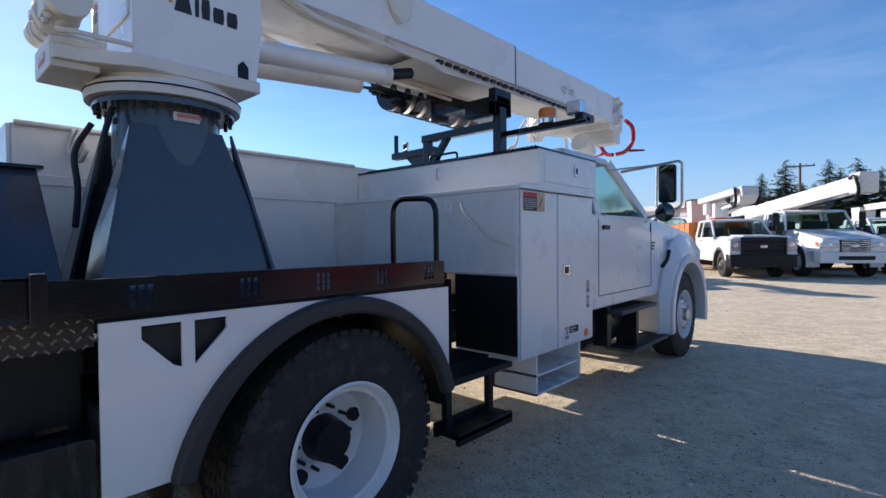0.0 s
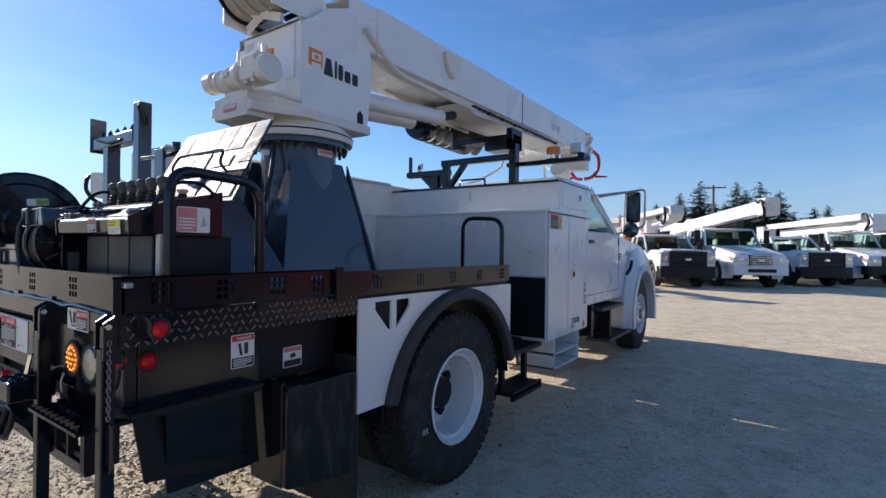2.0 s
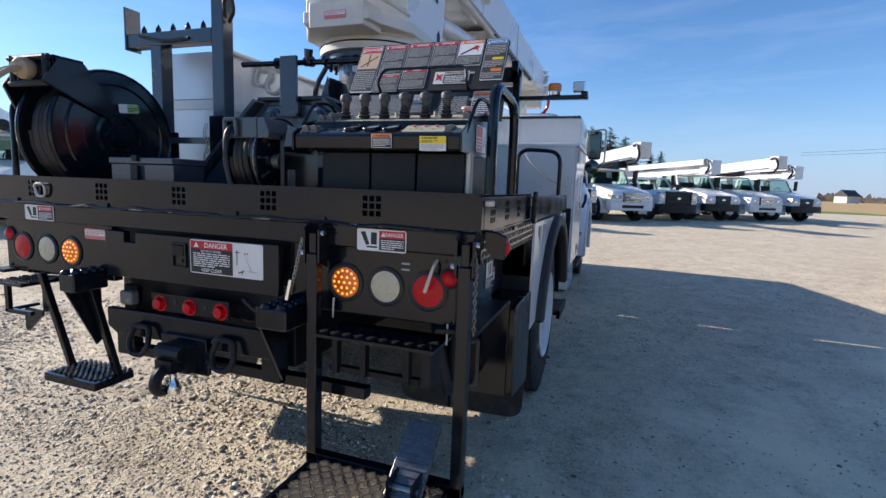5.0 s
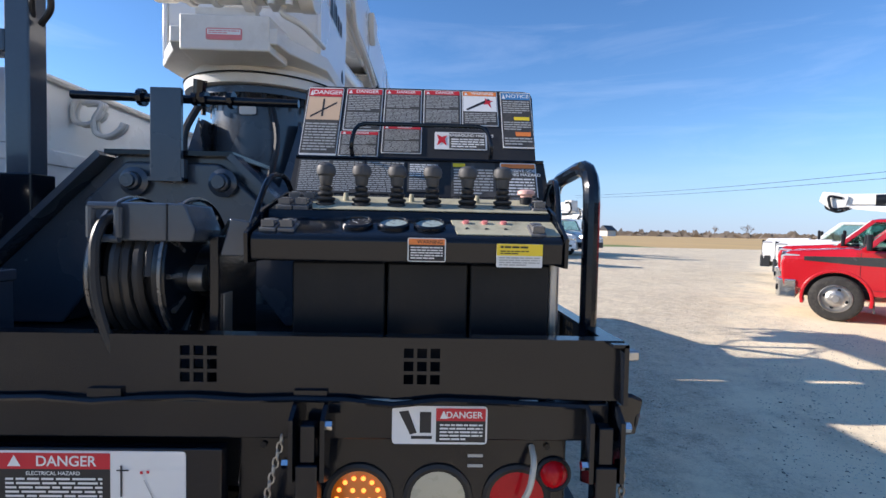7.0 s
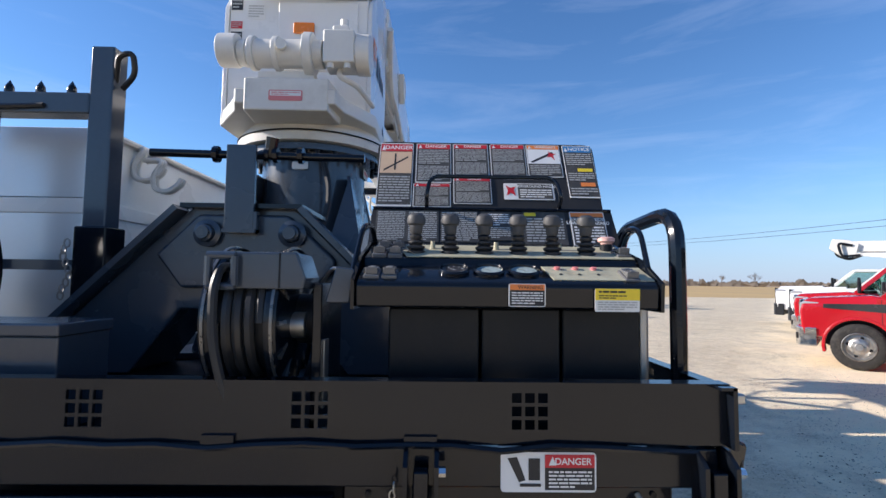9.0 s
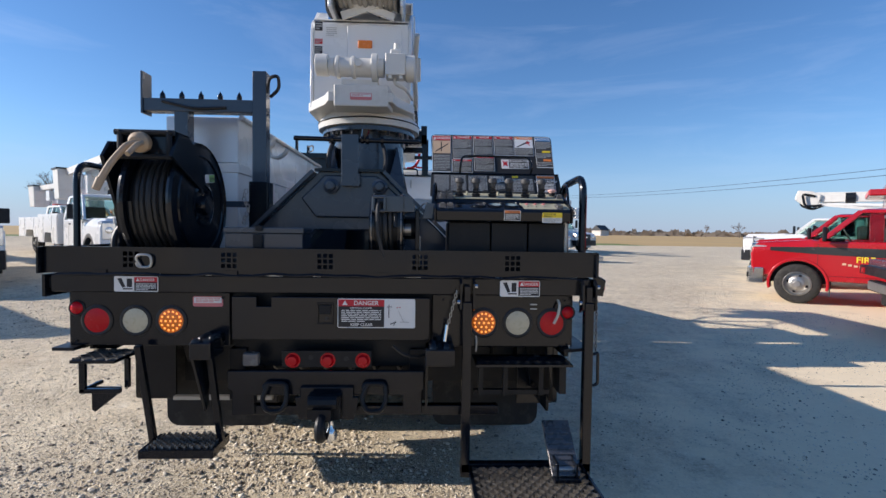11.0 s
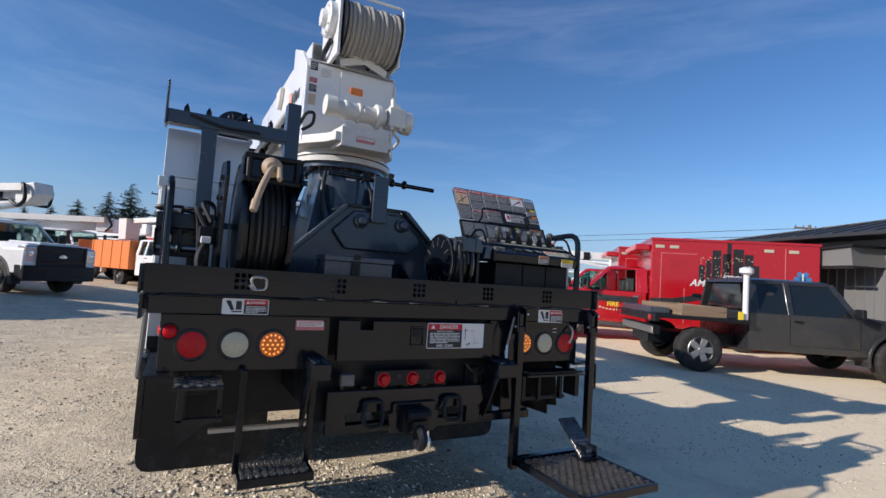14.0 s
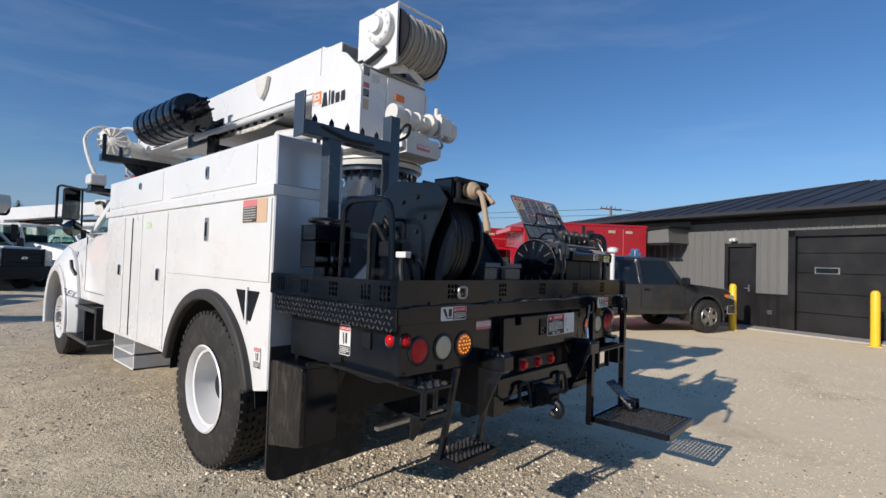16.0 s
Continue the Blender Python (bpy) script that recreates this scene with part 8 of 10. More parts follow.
def pickup(label, paint, box_kind="service", boom=False, glass=None, group="", lip=None, wheels=None, cat="pickup truck", name="pickup_truck"):
    """Local axes: front axle at the origin, y ahead."""
    wheels = wheels or GREY_TRIM
    th = thing(name, label, cat, (0, 0, 0), group)
    cab(th, dict(w=0.98, wr=0.84, wh=1.0, back=-2.6, front=1.0, sill=0.52, belt=1.38, roof=2.05, wind_base=-0.52, wind_top=-1.22, hood_front=1.39, wheel=(0, 0.42, 0.52),
                 grille=(0.76, 1.36), grille_w=0.66, bumper=(0.38, 0.8), mid=-1.95, lip=0.1, lip_mat=lip or paint, lamp_z=(0.9, 1.33), mirror_out=0.2, mirror_h=0.36, slats=2, slat_mat=BLACK, glass=glass or GLASS), paint)
    for s in (-1, 1):
        part("grille_side_bar", boxes((*sorted((s * 0.6, s * 0.68)), 1.02, 1.08, 0.74, 1.37)), BLACK_MATT, th, bevel=0.02)
    part("hood_bulge", loft(B(), [[(-0.55, -0.35, 1.38), (0.55, -0.35, 1.38), (0.5, -0.35, 1.46), (-0.5, -0.35, 1.46)], [(-0.6, 0.93, 1.36), (0.6, 0.93, 1.36), (0.54, 0.93, 1.425), (-0.54, 0.93, 1.425)]]), paint, th, bevel=0.025)
    for s in (-1, 1):
        wheel(th, (s * 0.92, 0, 0.44), 0.44, 0.28, s, wheels, False, 8, False, rim_r=0.24)
        wheel(th, (s * 0.9, -4.0, 0.42), 0.42, 0.27, s, wheels, False, 8, False, rim_r=0.24)
    part("chassis", boxes((-0.5, 0.5, -5.3, 0.6, 0.45, 0.7)), BLACK_MATT, th)
    if box_kind == "service":
        for s in (-1, 1):
            a, b = sorted((s * 0.55, s * 1.08))
            body = part("service_body", prism(B(), [(-2.75, 0.7), (-2.75, 1.55), (-5.4, 1.55), (-5.4, 0.7), (-4.55, 0.7), (-4.4, 1.0), (-3.6, 1.0), (-3.45, 0.7)], "x", a, b), paint, th, bevel=0.01)
            a, b = sorted((s * 1.08, s * 1.09))
            for bx in ((a, b, -3.4, -2.8, 0.75, 1.5), (a, b, -4.55, -3.45, 1.1, 1.5), (a, b, -5.35, -4.6, 0.75, 1.5)):
                part("body_door", boxes(bx), paint, body, bevel=0.006)
        part("bed_floor", boxes((-0.56, 0.56, -5.4, -2.75, 0.85, 0.95)), GREY_TRIM, th)
    else:
        bx = part("chip_box", boxes((-1.15, 1.15, -6.0, -2.75, 0.75, 1.95)), ORANGE, th, "orange steel chip box", bevel=0.02)
        for y in (-5.9, -5.1, -4.3, -3.5, -2.85):
            part("box_rib", boxes((-1.17, 1.17, y, y + 0.08, 0.75, 1.97)), ORANGE, bx)
    if boom:
        compact_lift(th, -2.9 if box_kind == "chip" else -3.6)
    return th


def compact_lift(th, y):
    """Short articulated lift folded over the cab."""
    tu = part("lift_turret", cyl(B(), (0, y, 0.9), (0, y, 2.15), 0.26, 0.22, 16), WHITE_DULL, th, "white lift turret")
    part("turret_head", boxes((-0.26, 0.26, y - 0.45, y + 0.3, 2.15, 2.75)), WHITE, tu, bevel=0.05)
    arm = part("lower_arm", loft(B(), [[(-0.15, y - 0.4, 2.65), (0.15, y - 0.4, 2.65), (0.15, y - 0.4, 2.95), (-0.15, y - 0.4, 2.95)], [(-0.12, y + 2.6, 2.68), (0.12, y + 2.6, 2.68), (0.12, y + 2.6, 2.96), (-0.12, y + 2.6, 2.96)]]), WHITE_DULL, th, "white fibreglass arm", bevel=0.02)
    part("lift_cylinder", cyl(B(), (0.0, y + 0.2, 2.5), (0.0, y + 2.2, 2.62), 0.07, None, 12), WHITE, arm)
    part("arm_boot", cyl(B(), (0.0, y + 1.2, 2.82), (0.0, y + 1.5, 2.82), 0.2, None, 12), BLACK_MATT, arm)
    part("valve_box", boxes((-0.42, -0.2, y - 0.3, y + 0.1, 2.2, 2.5)), GREY_TRIM, tu, bevel=0.02)
    part("side_box", boxes((0.2, 0.45, y - 0.5, y - 0.1, 2.3, 2.75)), WHITE, tu, bevel=0.02)
    part("link_arm", beam(B(), (-0.2, y + 0.1, 2.3), (-0.2, y + 2.5, 2.62), 0.06, 0.1), WHITE_DULL, arm)
    part("red_collar", cyl(B(), (0, y - 0.05, 2.02), (0, y - 0.05, 2.14), 0.34, None, 16), DECAL_RED, tu)
    part("arm_knuckle", prism(B(), [(y + 2.3, 2.5), (y + 2.75, 2.55), (y + 3.05, 2.8), (y + 2.95, 3.15), (y + 2.5, 3.1), (y + 2.2, 2.95)], "x", -0.24, 0.3), WHITE_DULL, arm, bevel=0.04)
    part("knuckle_hose", tube(B(), [(0.32, y + 2.4, 3.0), (0.42, y + 2.75, 3.1), (0.44, y + 2.9, 2.6), (0.36, y + 2.5, 2.42), (0.3, y + 2.1, 2.6)], 0.05, 8, 0.15), BLACK_MATT, arm)
    part("knuckle_hose", tube(B(), [(-0.25, y + 2.4, 2.9), (-0.36, y + 2.8, 3.0), (-0.36, y + 2.7, 2.5), (-0.26, y + 2.2, 2.55)], 0.045, 8, 0.15), BLACK_MATT, arm)
    part("upper_arm", beam(B(), (0.34, y + 2.7, 2.98), (0.34, y - 1.3, 2.9), 0.2, 0.22), WHITE_DULL, th, bevel=0.02)
    bk = part("bucket", loft(B(), [[(0.05, y - 2.0, 2.05), (0.62, y - 2.0, 2.05), (0.62, y - 1.4, 2.05), (0.05, y - 1.4, 2.05)], [(0.0, y - 2.05, 3.0), (0.66, y - 2.05, 3.0), (0.66, y - 1.35, 3.0), (0.0, y - 1.35, 3.0)]]), WHITE_DULL, th, "off-white fibreglass bucket", bevel=0.02)
    part("bucket_rim", boxes((-0.03, 0.69, y - 2.08, y - 1.32, 2.98, 3.03)), BLACK_MATT, bk)


def lift(th, y, z, k):
    """Bucket lift: pedestal, lower and upper arm, bucket."""
    part("lift_pedestal", cyl(B(), (0, y, 0.9), (0, y, z + 0.9), 0.28, 0.24, 16), WHITE_DULL, th)
    arm = part("lower_arm", beam(B(), (0.0, y - 0.2, z + 1.3), (0.0, y + 4.4 * k, z + 1.55), 0.34, 0.4), WHITE_DULL, th, "white fibreglass arm", bevel=0.02)
    part("arm_knuckle", boxes((-0.28, 0.28, y + 4.2 * k, y + 4.9 * k, z + 1.25, z + 1.95)), WHITE, arm, bevel=0.05)
    part("knuckle_hose", tube(B(), [(0.25, y + 4.3 * k, z + 1.9), (0.4, y + 4.7 * k, z + 2.0), (0.42, y + 4.9 * k, z + 1.6), (0.3, y + 4.6 * k, z + 1.3)], 0.05, 8, 0.15), BLACK_MATT, arm)
    part("upper_arm", beam(B(), (0.36, y + 4.6 * k, z + 1.85), (0.36, y - 0.9, z + 1.7), 0.26, 0.28), WHITE_DULL, th, bevel=0.02)
    bk = part("bucket", loft(B(), [[(-0.0, y - 1.5, z + 0.75), (0.62, y - 1.5, z + 0.75), (0.62, y - 0.9, z + 0.75), (0.0, y - 0.9, z + 0.75)], [(-0.04, y - 1.55, z + 1.75), (0.66, y - 1.55, z + 1.75), (0.66, y - 0.86, z + 1.75), (-0.04, y - 0.86, z + 1.75)]]), WHITE_DULL, th, "off-white fibreglass bucket", bevel=0.02)
    part("bucket_rim", boxes((-0.07, 0.69, y - 1.58, y - 0.83, z + 1.73, z + 1.78)), BLACK_MATT, bk)


def medium_truck(label, group="", kind="digger", hood_lights=True, dark_grille=False):
    th = thing("utility_truck", label, "truck", (0, 0, 0), group)
    cab(th, dict(w=1.12, wr=0.98, wh=1.0, back=-2.7, front=1.15, sill=0.7, belt=1.58, roof=2.32, wind_base=-0.75, wind_top=-1.15, hood_front=1.3, wheel=(0, 0.5, 0.6),
                 grille=(0.85, 1.25), bumper=(0.5, 0.85), grille_w=0.42, lamp_z=(0.98, 1.15), mid=-2.35, slats=6, slat_mat=CHROME if not dark_grille else GREY_TRIM, bumper_mat=BLACK_MATT if dark_grille else WHITE,
                 mirror_out=0.25, mirror_h=0.55, lip=0.07, mirror_z=0.1, fender=1.1), WHITE)
    for s in (-1, 1):
        wheel(th, (s * 1.1, 0, 0.5), 0.5, 0.28, s, WHITE, False, 10, False, rim_r=0.29)
        wheel(th, (s * 1.15, -5.0, 0.5), 0.5, 0.5, s, WHITE, True, 10, False, rim_r=0.29)
    part("chassis", boxes((-0.45, 0.45, -7.0, 0.6, 0.6, 0.88)), BLACK_MATT, th)
    for s in (-1, 1):
        a, b = sorted((s * 0.6, s * 1.2))
        part("service_body", prism(B(), [(-3.0, 0.7), (-3.0, 1.9), (-7.0, 1.9), (-7.0, 0.75), (-5.8, 0.75), (-5.6, 1.15), (-4.4, 1.15), (-4.2, 0.7)], "x", a, b), WHITE, th, bevel=0.01)
    part("bed_floor", boxes((-0.6, 0.6, -7.0, -3.0, 0.95, 1.05)), GREY_TRIM, th)
    for k in range(5):
        part("roof_marker", revolve(B(), [(0.06, 0), (0.05, 0.04), (0, 0.05)], (-0.6 + 0.3 * k, -1.45, 2.31), (0, 0, 1), 10), AMBER_LENS, th)
    if kind == "digger":
        part("crane_pedestal", cyl(B(), (0, -6.0, 1.05), (0, -6.0, 2.5), 0.3, 0.28, 16), WHITE, th)
        bm = B()
        beam(bm, (0, -6.6, 2.45), (0, 1.4, 2.98), 0.44, 0.48)
        bo = part("boom", bm, WHITE, th, "white box-section boom", bevel=0.02)
        part("boom_head", boxes((-0.27, 0.27, 1.3, 1.85, 2.65, 3.3)), WHITE_DULL, bo, bevel=0.06)
        part("boom_head_hose", tube(B(), [(0.28, 1.4, 3.15), (0.36, 1.75, 3.22), (0.33, 1.95, 2.8), (0.2, 1.6, 2.5), (0.0, 0.6, 2.5)], 0.05, 8, 0.2), BLACK_MATT, bo)
        part("auger_tube", cyl(B(), (-0.42, -3.4, 2.45), (-0.42, -1.0, 2.52), 0.15, None, 14), BLACK, bo)
        part("boom_support", boxes((-0.3, 0.3, -2.95, -2.8, 1.9, 2.48)), WHITE, th)
    elif kind == "lift":
        lift(th, -5.6, 1.05, 1.25)
    return th


def gz(x, y):
    """Height of the ground: level round the truck, rising a hand's width towards the parked row."""
    return -0.04 + 0.13 * min(1.0, max(0.0, (y - 8.0) / 14.0)) + 0.17 * min(1.0, max(0.0, (-x - 2.0) / 4.0)) * min(1.0, max(0.0, (y - 5.0) / 6.0))


H = (0.52, -0.854)
HL = (0.72, -0.69)
RG = "white trucks parked in a row"
protos = {}


def put(proto, x, y, heading, k=1.0):
    m = Matrix.Translation((x, y, gz(x, y))) @ Matrix.Rotation(math.atan2(-heading[0], heading[1]), 4, "Z")
    if proto not in protos:
        protos[proto] = True
        proto.matrix_basis = m @ Matrix.Diagonal((k, k, k, 1))
        return proto
    made = copy_thing(proto, m)
    made.scale = (k, k, k)
    return made


ford = pickup("white truck with black grille, orange chip box and folded lift", WHITE, "chip", True, group=RG, lip=GREY_TRIM)
med = medium_truck("white conventional utility truck with stowed boom", RG, "digger")
liftt = medium_truck("white bucket truck with stowed lift arms", RG, "lift", dark_grille=True)
fordlift = pickup("white pickup-based bucket truck with folded lift arm", WHITE, "service", True, group=RG, lip=GREY_TRIM, name="bucket_truck", cat="bucket truck")
dodge = pickup("white pickup with dark lower body and black grille", WHITE, "service", False, group=RG, lip=BLACK_MATT)
put(ford, -0.55, 20.2, H)
put(med, 1.6, 21.7, H)
put(dodge, 3.75, 24.4, H)
put(liftt, 5.9, 26.7, H)
put(med, 8.2, 28.6, H)
put(liftt, 10.6, 30.8, H)
put(fordlift, -7.2, 11.1, HL, 1.04)
put(ford, -4.75, 15.7, HL)
put(dodge, -9.9, 8.6, HL)
put(med, -13.2, 6.0, HL)
put(liftt, -16.4, 3.2, HL)
# second row behind
orange = pickup("white truck with an orange chip box", WHITE, "chip", False, name="chipper_truck", cat="truck")
put(orange, 0.6, 26.0, (0.95, -0.3))
put(liftt, -4.5, 27.5, (0.9, -0.42))
put(orange, -11.5, 21.5, (0.8, -0.6))
put(fordlift, -13.0, 18.5, (0.8, -0.6))
put(liftt, -17.5, 14.5, (0.8, -0.6))
put(med, -3.0, 34.0, (0.8, -0.6))

# ---- ambulance, red
amb = thing("ambulance", "red ambulance with square box body and city skyline graphic", "ambulance", (0, 0, 0), "red ambulances side by side")
cab(amb, dict(w=1.0, wr=0.86, wh=1.0, back=-1.95, front=0.84, sill=0.5, belt=1.34, roof=2.02, wind_base=-0.32, wind_top=-1.0, hood_front=1.3, wheel=(0, 0.42, 0.5), handle=CHROME,
              grille=(0.75, 1.27), grille_w=0.66, bumper=(0.38, 0.74), grille_mat=CHROME, slat_mat=GREY_TRIM, bumper_mat=CHROME, lip=0.05, mid=-1.72, lamp_z=(0.88, 1.24), mirror_out=0.18, mirror_h=0.3), RED)
for s in (-1, 1):
    wheel(amb, (s * 1.0, 0, 0.42), 0.42, 0.25, s, STEEL, False, 8, False, rim_r=0.25)
    part("bumper_fog_recess", boxes((*sorted((s * 0.62, s * 0.82)), 0.93, 0.955, 0.5, 0.62)), BLACK_MATT, amb, bevel=0.01)
    part("mud_strip", boxes((*sorted((s * 0.9, s * 0.98)), -0.56, -0.54, 0.2, 0.5)), GREY_TRIM, amb)
    wheel(amb, (s * 1.15, -4.25, 0.42), 0.42, 0.4, s, CHROME, False, 8, False, rim_r=0.25)
ab = part("box_body", prism(B(), [(-1.8, 0.45), (-3.55, 0.45), (-3.6, 0.75), (-3.8, 0.92), (-4.3, 0.92), (-4.5, 0.75), (-4.55, 0.45), (-5.68, 0.45), (-5.68, 2.78), (-1.8, 2.78)], "x", -1.16, 1.16), RED, amb, "red box body", bevel=0.03)
ab.location += Vector((0, -0.2, 0.02))
part("roof_light_bar", boxes((-1.0, 1.0, -1.8, -1.42, 2.45, 2.62)), RED, ab, bevel=0.04)
part("bar_face", boxes((-0.95, 0.95, -1.42, -1.41, 2.48, 2.59)), DECAL_PINK, ab)
part("roof_rim", boxes((-1.18, 1.18, -5.7, -1.78, 2.72, 2.79)), RED, ab, bevel=0.01)
for s in (-1, 1):
    xo = s * 1.162
    u = -Y if s < 0 else Y
    f = lambda y, z: Vector((xo, y, z))
    # dark wavy stripe, lamps, lettering, star and skyline
    a, b = sorted((xo, xo + s * 0.004))
    part("stripe", prism(B(), [(-5.68, 1.3), (-4.2, 1.4), (-3.0, 1.22), (-2.3, 1.05), (-1.8, 1.02), (-1.8, 1.2), (-2.3, 1.22), (-3.0, 1.36), (-4.2, 1.5), (-5.68, 1.34)], "x", a, b), CHARCOAL, ab)
    aa, bb = sorted((s * 1.0, s * 1.006))
    part("cab_stripe", prism(B(), [(-1.74, 1.02), (-0.4, 1.06), (0.5, 1.12), (0.5, 1.2), (-0.4, 1.22), (-1.74, 1.2)], "x", aa, bb), CHARCOAL, amb)
    for y in (-2.0, -2.35, -4.55, -5.1):
        part("side_lamp", boxes((*sorted((xo, xo + s * 0.02)), y - 0.11, y + 0.11, 2.52, 2.6)), CLEAR_LENS, ab, bevel=0.01)
    for bx in ((a, b, -2.05, -2.035, 0.6, 2.4), (a, b, -2.625, -2.61, 0.6, 1.5), (a, b, -4.925, -4.91, 0.6, 2.65), (a, b, -2.9, -2.05, 2.385, 2.4)):
        part("door_seam", boxes(bx), DECAL_PINK, ab)
    for i in range(7):
        part("vent_slat", boxes((a, b + 0.004, -2.6, -2.25, 2.0 + 0.035 * i, 2.02 + 0.035 * i)), RED, ab)
    part("door_latch", boxes((*sorted((xo, xo + s * 0.03)), -3.0, -2.8, 1.3, 1.38)), BLACK_MATT, ab, bevel=0.01)
    rnd = random.Random(5)
    for k, (y, w0, h0) in enumerate(((-2.95, 0.14, 0.4), (-3.12, 0.12, 0.55), (-3.26, 0.2, 0.8), (-3.5, 0.2, 0.72), (-3.6, 0.1, 1.05), (-3.74, 0.24, 0.85), (-4.0, 0.2, 0.72), (-4.2, 0.14, 0.45))):
        sk = part("skyline_tower", boxes((a, b + 0.0003 * k, y - w0, y, 1.72, 1.72 + h0)), DECAL_BLACK, ab, "dark city skyline graphic", smooth=False)
    bm = B()
    for k in range(70):
        y = -rnd.uniform(3.0, 4.2)
        z = rnd.uniform(1.75, 2.35)
        q = xo + s * 0.0055
        bm.faces.new([bm.verts.new((q, y + p * 0.03, z + r * 0.014)) for p, r in ((0, 0), (1, 0), (1, 1), (0, 1))])
    tagged(part("skyline_windows", bm, DECAL_TAN, sk, smooth=False), kind="stuff")
    yy = -2.75 if s < 0 else -4.3
    part("lettering", text_bm(B(), "AMBULANCE", f(yy, 1.58) + X * s * 0.006, u, Z, 0.17, False, 0.02, 0.3), DECAL_WHITE, ab, smooth=False)
    part("lettering", text_bm(B(), "ETROI", f(-3.5 if s < 0 else -4.1, 1.78) + X * s * 0.008, u, Z, 0.11, False, 0.02, 0.3), DECAL_WHITE, ab, smooth=False)
    bm = B()
    for k in range(3):
        t = radians(60 * k)
        e = Vector((0, math.cos(t), math.sin(t)))
        beam(bm, f(-5.3, 1.9) + X * s * 0.006 - e * 0.19, f(-5.3, 1.9) + X * s * 0.006 + e * 0.19, 0.1, 0.004, (1, 0, 0))
    part("life_star", bm, DECAL_BLUE, ab, "blue six-pointed star", smooth=False)
    part("life_star_rod", beam(B(), f(-5.3, 1.76) + X * s * 0.01, f(-5.3, 2.04) + X * s * 0.01, 0.03, 0.004, (1, 0, 0)), DECAL_WHITE, ab, smooth=False)
    part("door_lettering", text_bm(B(), "FIRE", Vector((s * 1.007, -0.95 if s < 0 else -1.4, 0.92)), u, Z, 0.12, False, 0.02), DECAL_YELLOW, amb, smooth=False)
    bm = B()
    for k in range(9):
        q = Vector((s * 1.007, 0, 0)) + (Y * (-0.8 - 0.09 * k)) + Z * (0.86 - 0.05 * math.sin(k / 8 * math.pi))
        bm.faces.new([bm.verts.new(q + Y * p * 0.06 + Z * r * 0.04) for p, r in ((0, 0), (1, 0), (1, 1), (0, 1))])
    part("door_small_print", bm, DECAL_TAN, amb, smooth=False)
HA = Vector((-0.75, 0.66, 0)).normalized()
NA = Vector((0.66, 0.75, 0)).normalized()
fa = Vector((8.45, 7.95, 0)) + NA * 1.0
put(amb, fa.x, fa.y, HA)
f2 = fa + NA * 3.7 + HA * 0.4
put(amb, f2.x, f2.y, HA)
f3 = fa + NA * 6.9 + HA * 0.6
put(dodge, f3.x, f3.y, HA)
f4 = fa + NA * 9.9 + HA * 1.3
put(fordlift, f4.x, f4.y, HA)

# ---- dark flatbed pickup
pk = thing("flatbed_pickup", "charcoal extended-cab pickup with wooden flatbed load", "pickup truck", (0, 0, 0))
cab(pk, dict(w=0.86, wr=0.68, wh=0.84, back=-2.45, front=0.78, sill=0.42, belt=1.06, roof=1.65, wind_base=-0.6, wind_top=-1.0, glass=DARKGLASS, hood_front=0.98, wheel=(0, 0.37, 0.45),
             grille=(0.62, 0.9), bumper=(0.42, 0.62), bumper_mat=CHROME, lip=0.05, mid=-1.75, lamp_z=(0.66, 0.86), mirror_out=0.12, mirror_h=0.16), CHARCOAL)
for s in (-1, 1):
    wheel(pk, (s * 0.92, 0, 0.37), 0.37, 0.25, s, STEEL, False, 6, False, rim_r=0.21, spokes=5)
    wheel(pk, (s * 0.95, -3.27, 0.37), 0.37, 0.25, s, STEEL, False, 6, False, rim_r=0.21, spokes=5)
fb = part("flatbed", boxes((-1.0, 1.0, -4.05, -2.5, 0.86, 0.92), (-1.02, 1.02, -4.07, -3.99, 0.8, 0.93)), BLACK_MATT, pk, "black steel flatbed", bevel=0.006)
part("chassis", boxes((-0.4, 0.4, -3.95, 0.5, 0.4, 0.6)), BLACK_MATT, pk)
part("rear_bumper", boxes((-0.8, 0.8, -4.01, -3.89, 0.56, 0.72)), BLACK_MATT, pk, bevel=0.015)
part("bumper_face", boxes((-0.78, 0.78, -4.025, -4.011, 0.58, 0.7)), STEEL, pk, bevel=0.01)
for s in (-1, 1):
    part("tail_marker", boxes((s * 0.8 - 0.06, s * 0.8 + 0.06, -4.09, -4.07, 0.82, 0.9)), RED, pk)
for s in (1,):
    part("stack_pipe", cyl(B(), (s * 0.93, -2.55, 0.92), (s * 0.93, -2.55, 1.72), 0.045, None, 14), WHITE, pk, "white upright pipe")
    part("stack_cap", revolve(B(), [(0.06, 0), (0.11, 0.03), (0.11, 0.1), (0.05, 0.13), (0, 0.13)], (s * 0.93, -2.55, 1.68), (0, 0, 1), 16), WHITE, pk)
    part("marker", boxes((s * 1.0 - 0.01, s * 1.0 + 0.01, -2.7, -2.62, 0.92, 1.05)), DECAL_YELLOW, pk)
ld = thing("lumber_box", "open rough wooden crate on the flatbed", "crate", (0, 0, 0))
for z in (0.925, 1.015):
    for nm, bx in (("board", (-0.9, 0.9, -3.6, -3.56, z, z + 0.085)), ("board", (-0.9, 0.9, -2.9, -2.86, z, z + 0.085)), ("board", (-0.94, -0.9, -3.6, -2.86, z, z + 0.085)), ("board", (0.9, 0.94, -3.6, -2.86, z, z + 0.085))):
        part(nm, boxes(bx), WOOD, ld, bevel=0.004)
bx_ = thing("bed_box", "flat blue-grey storage box on the flatbed", "box", (0, 0, 0))
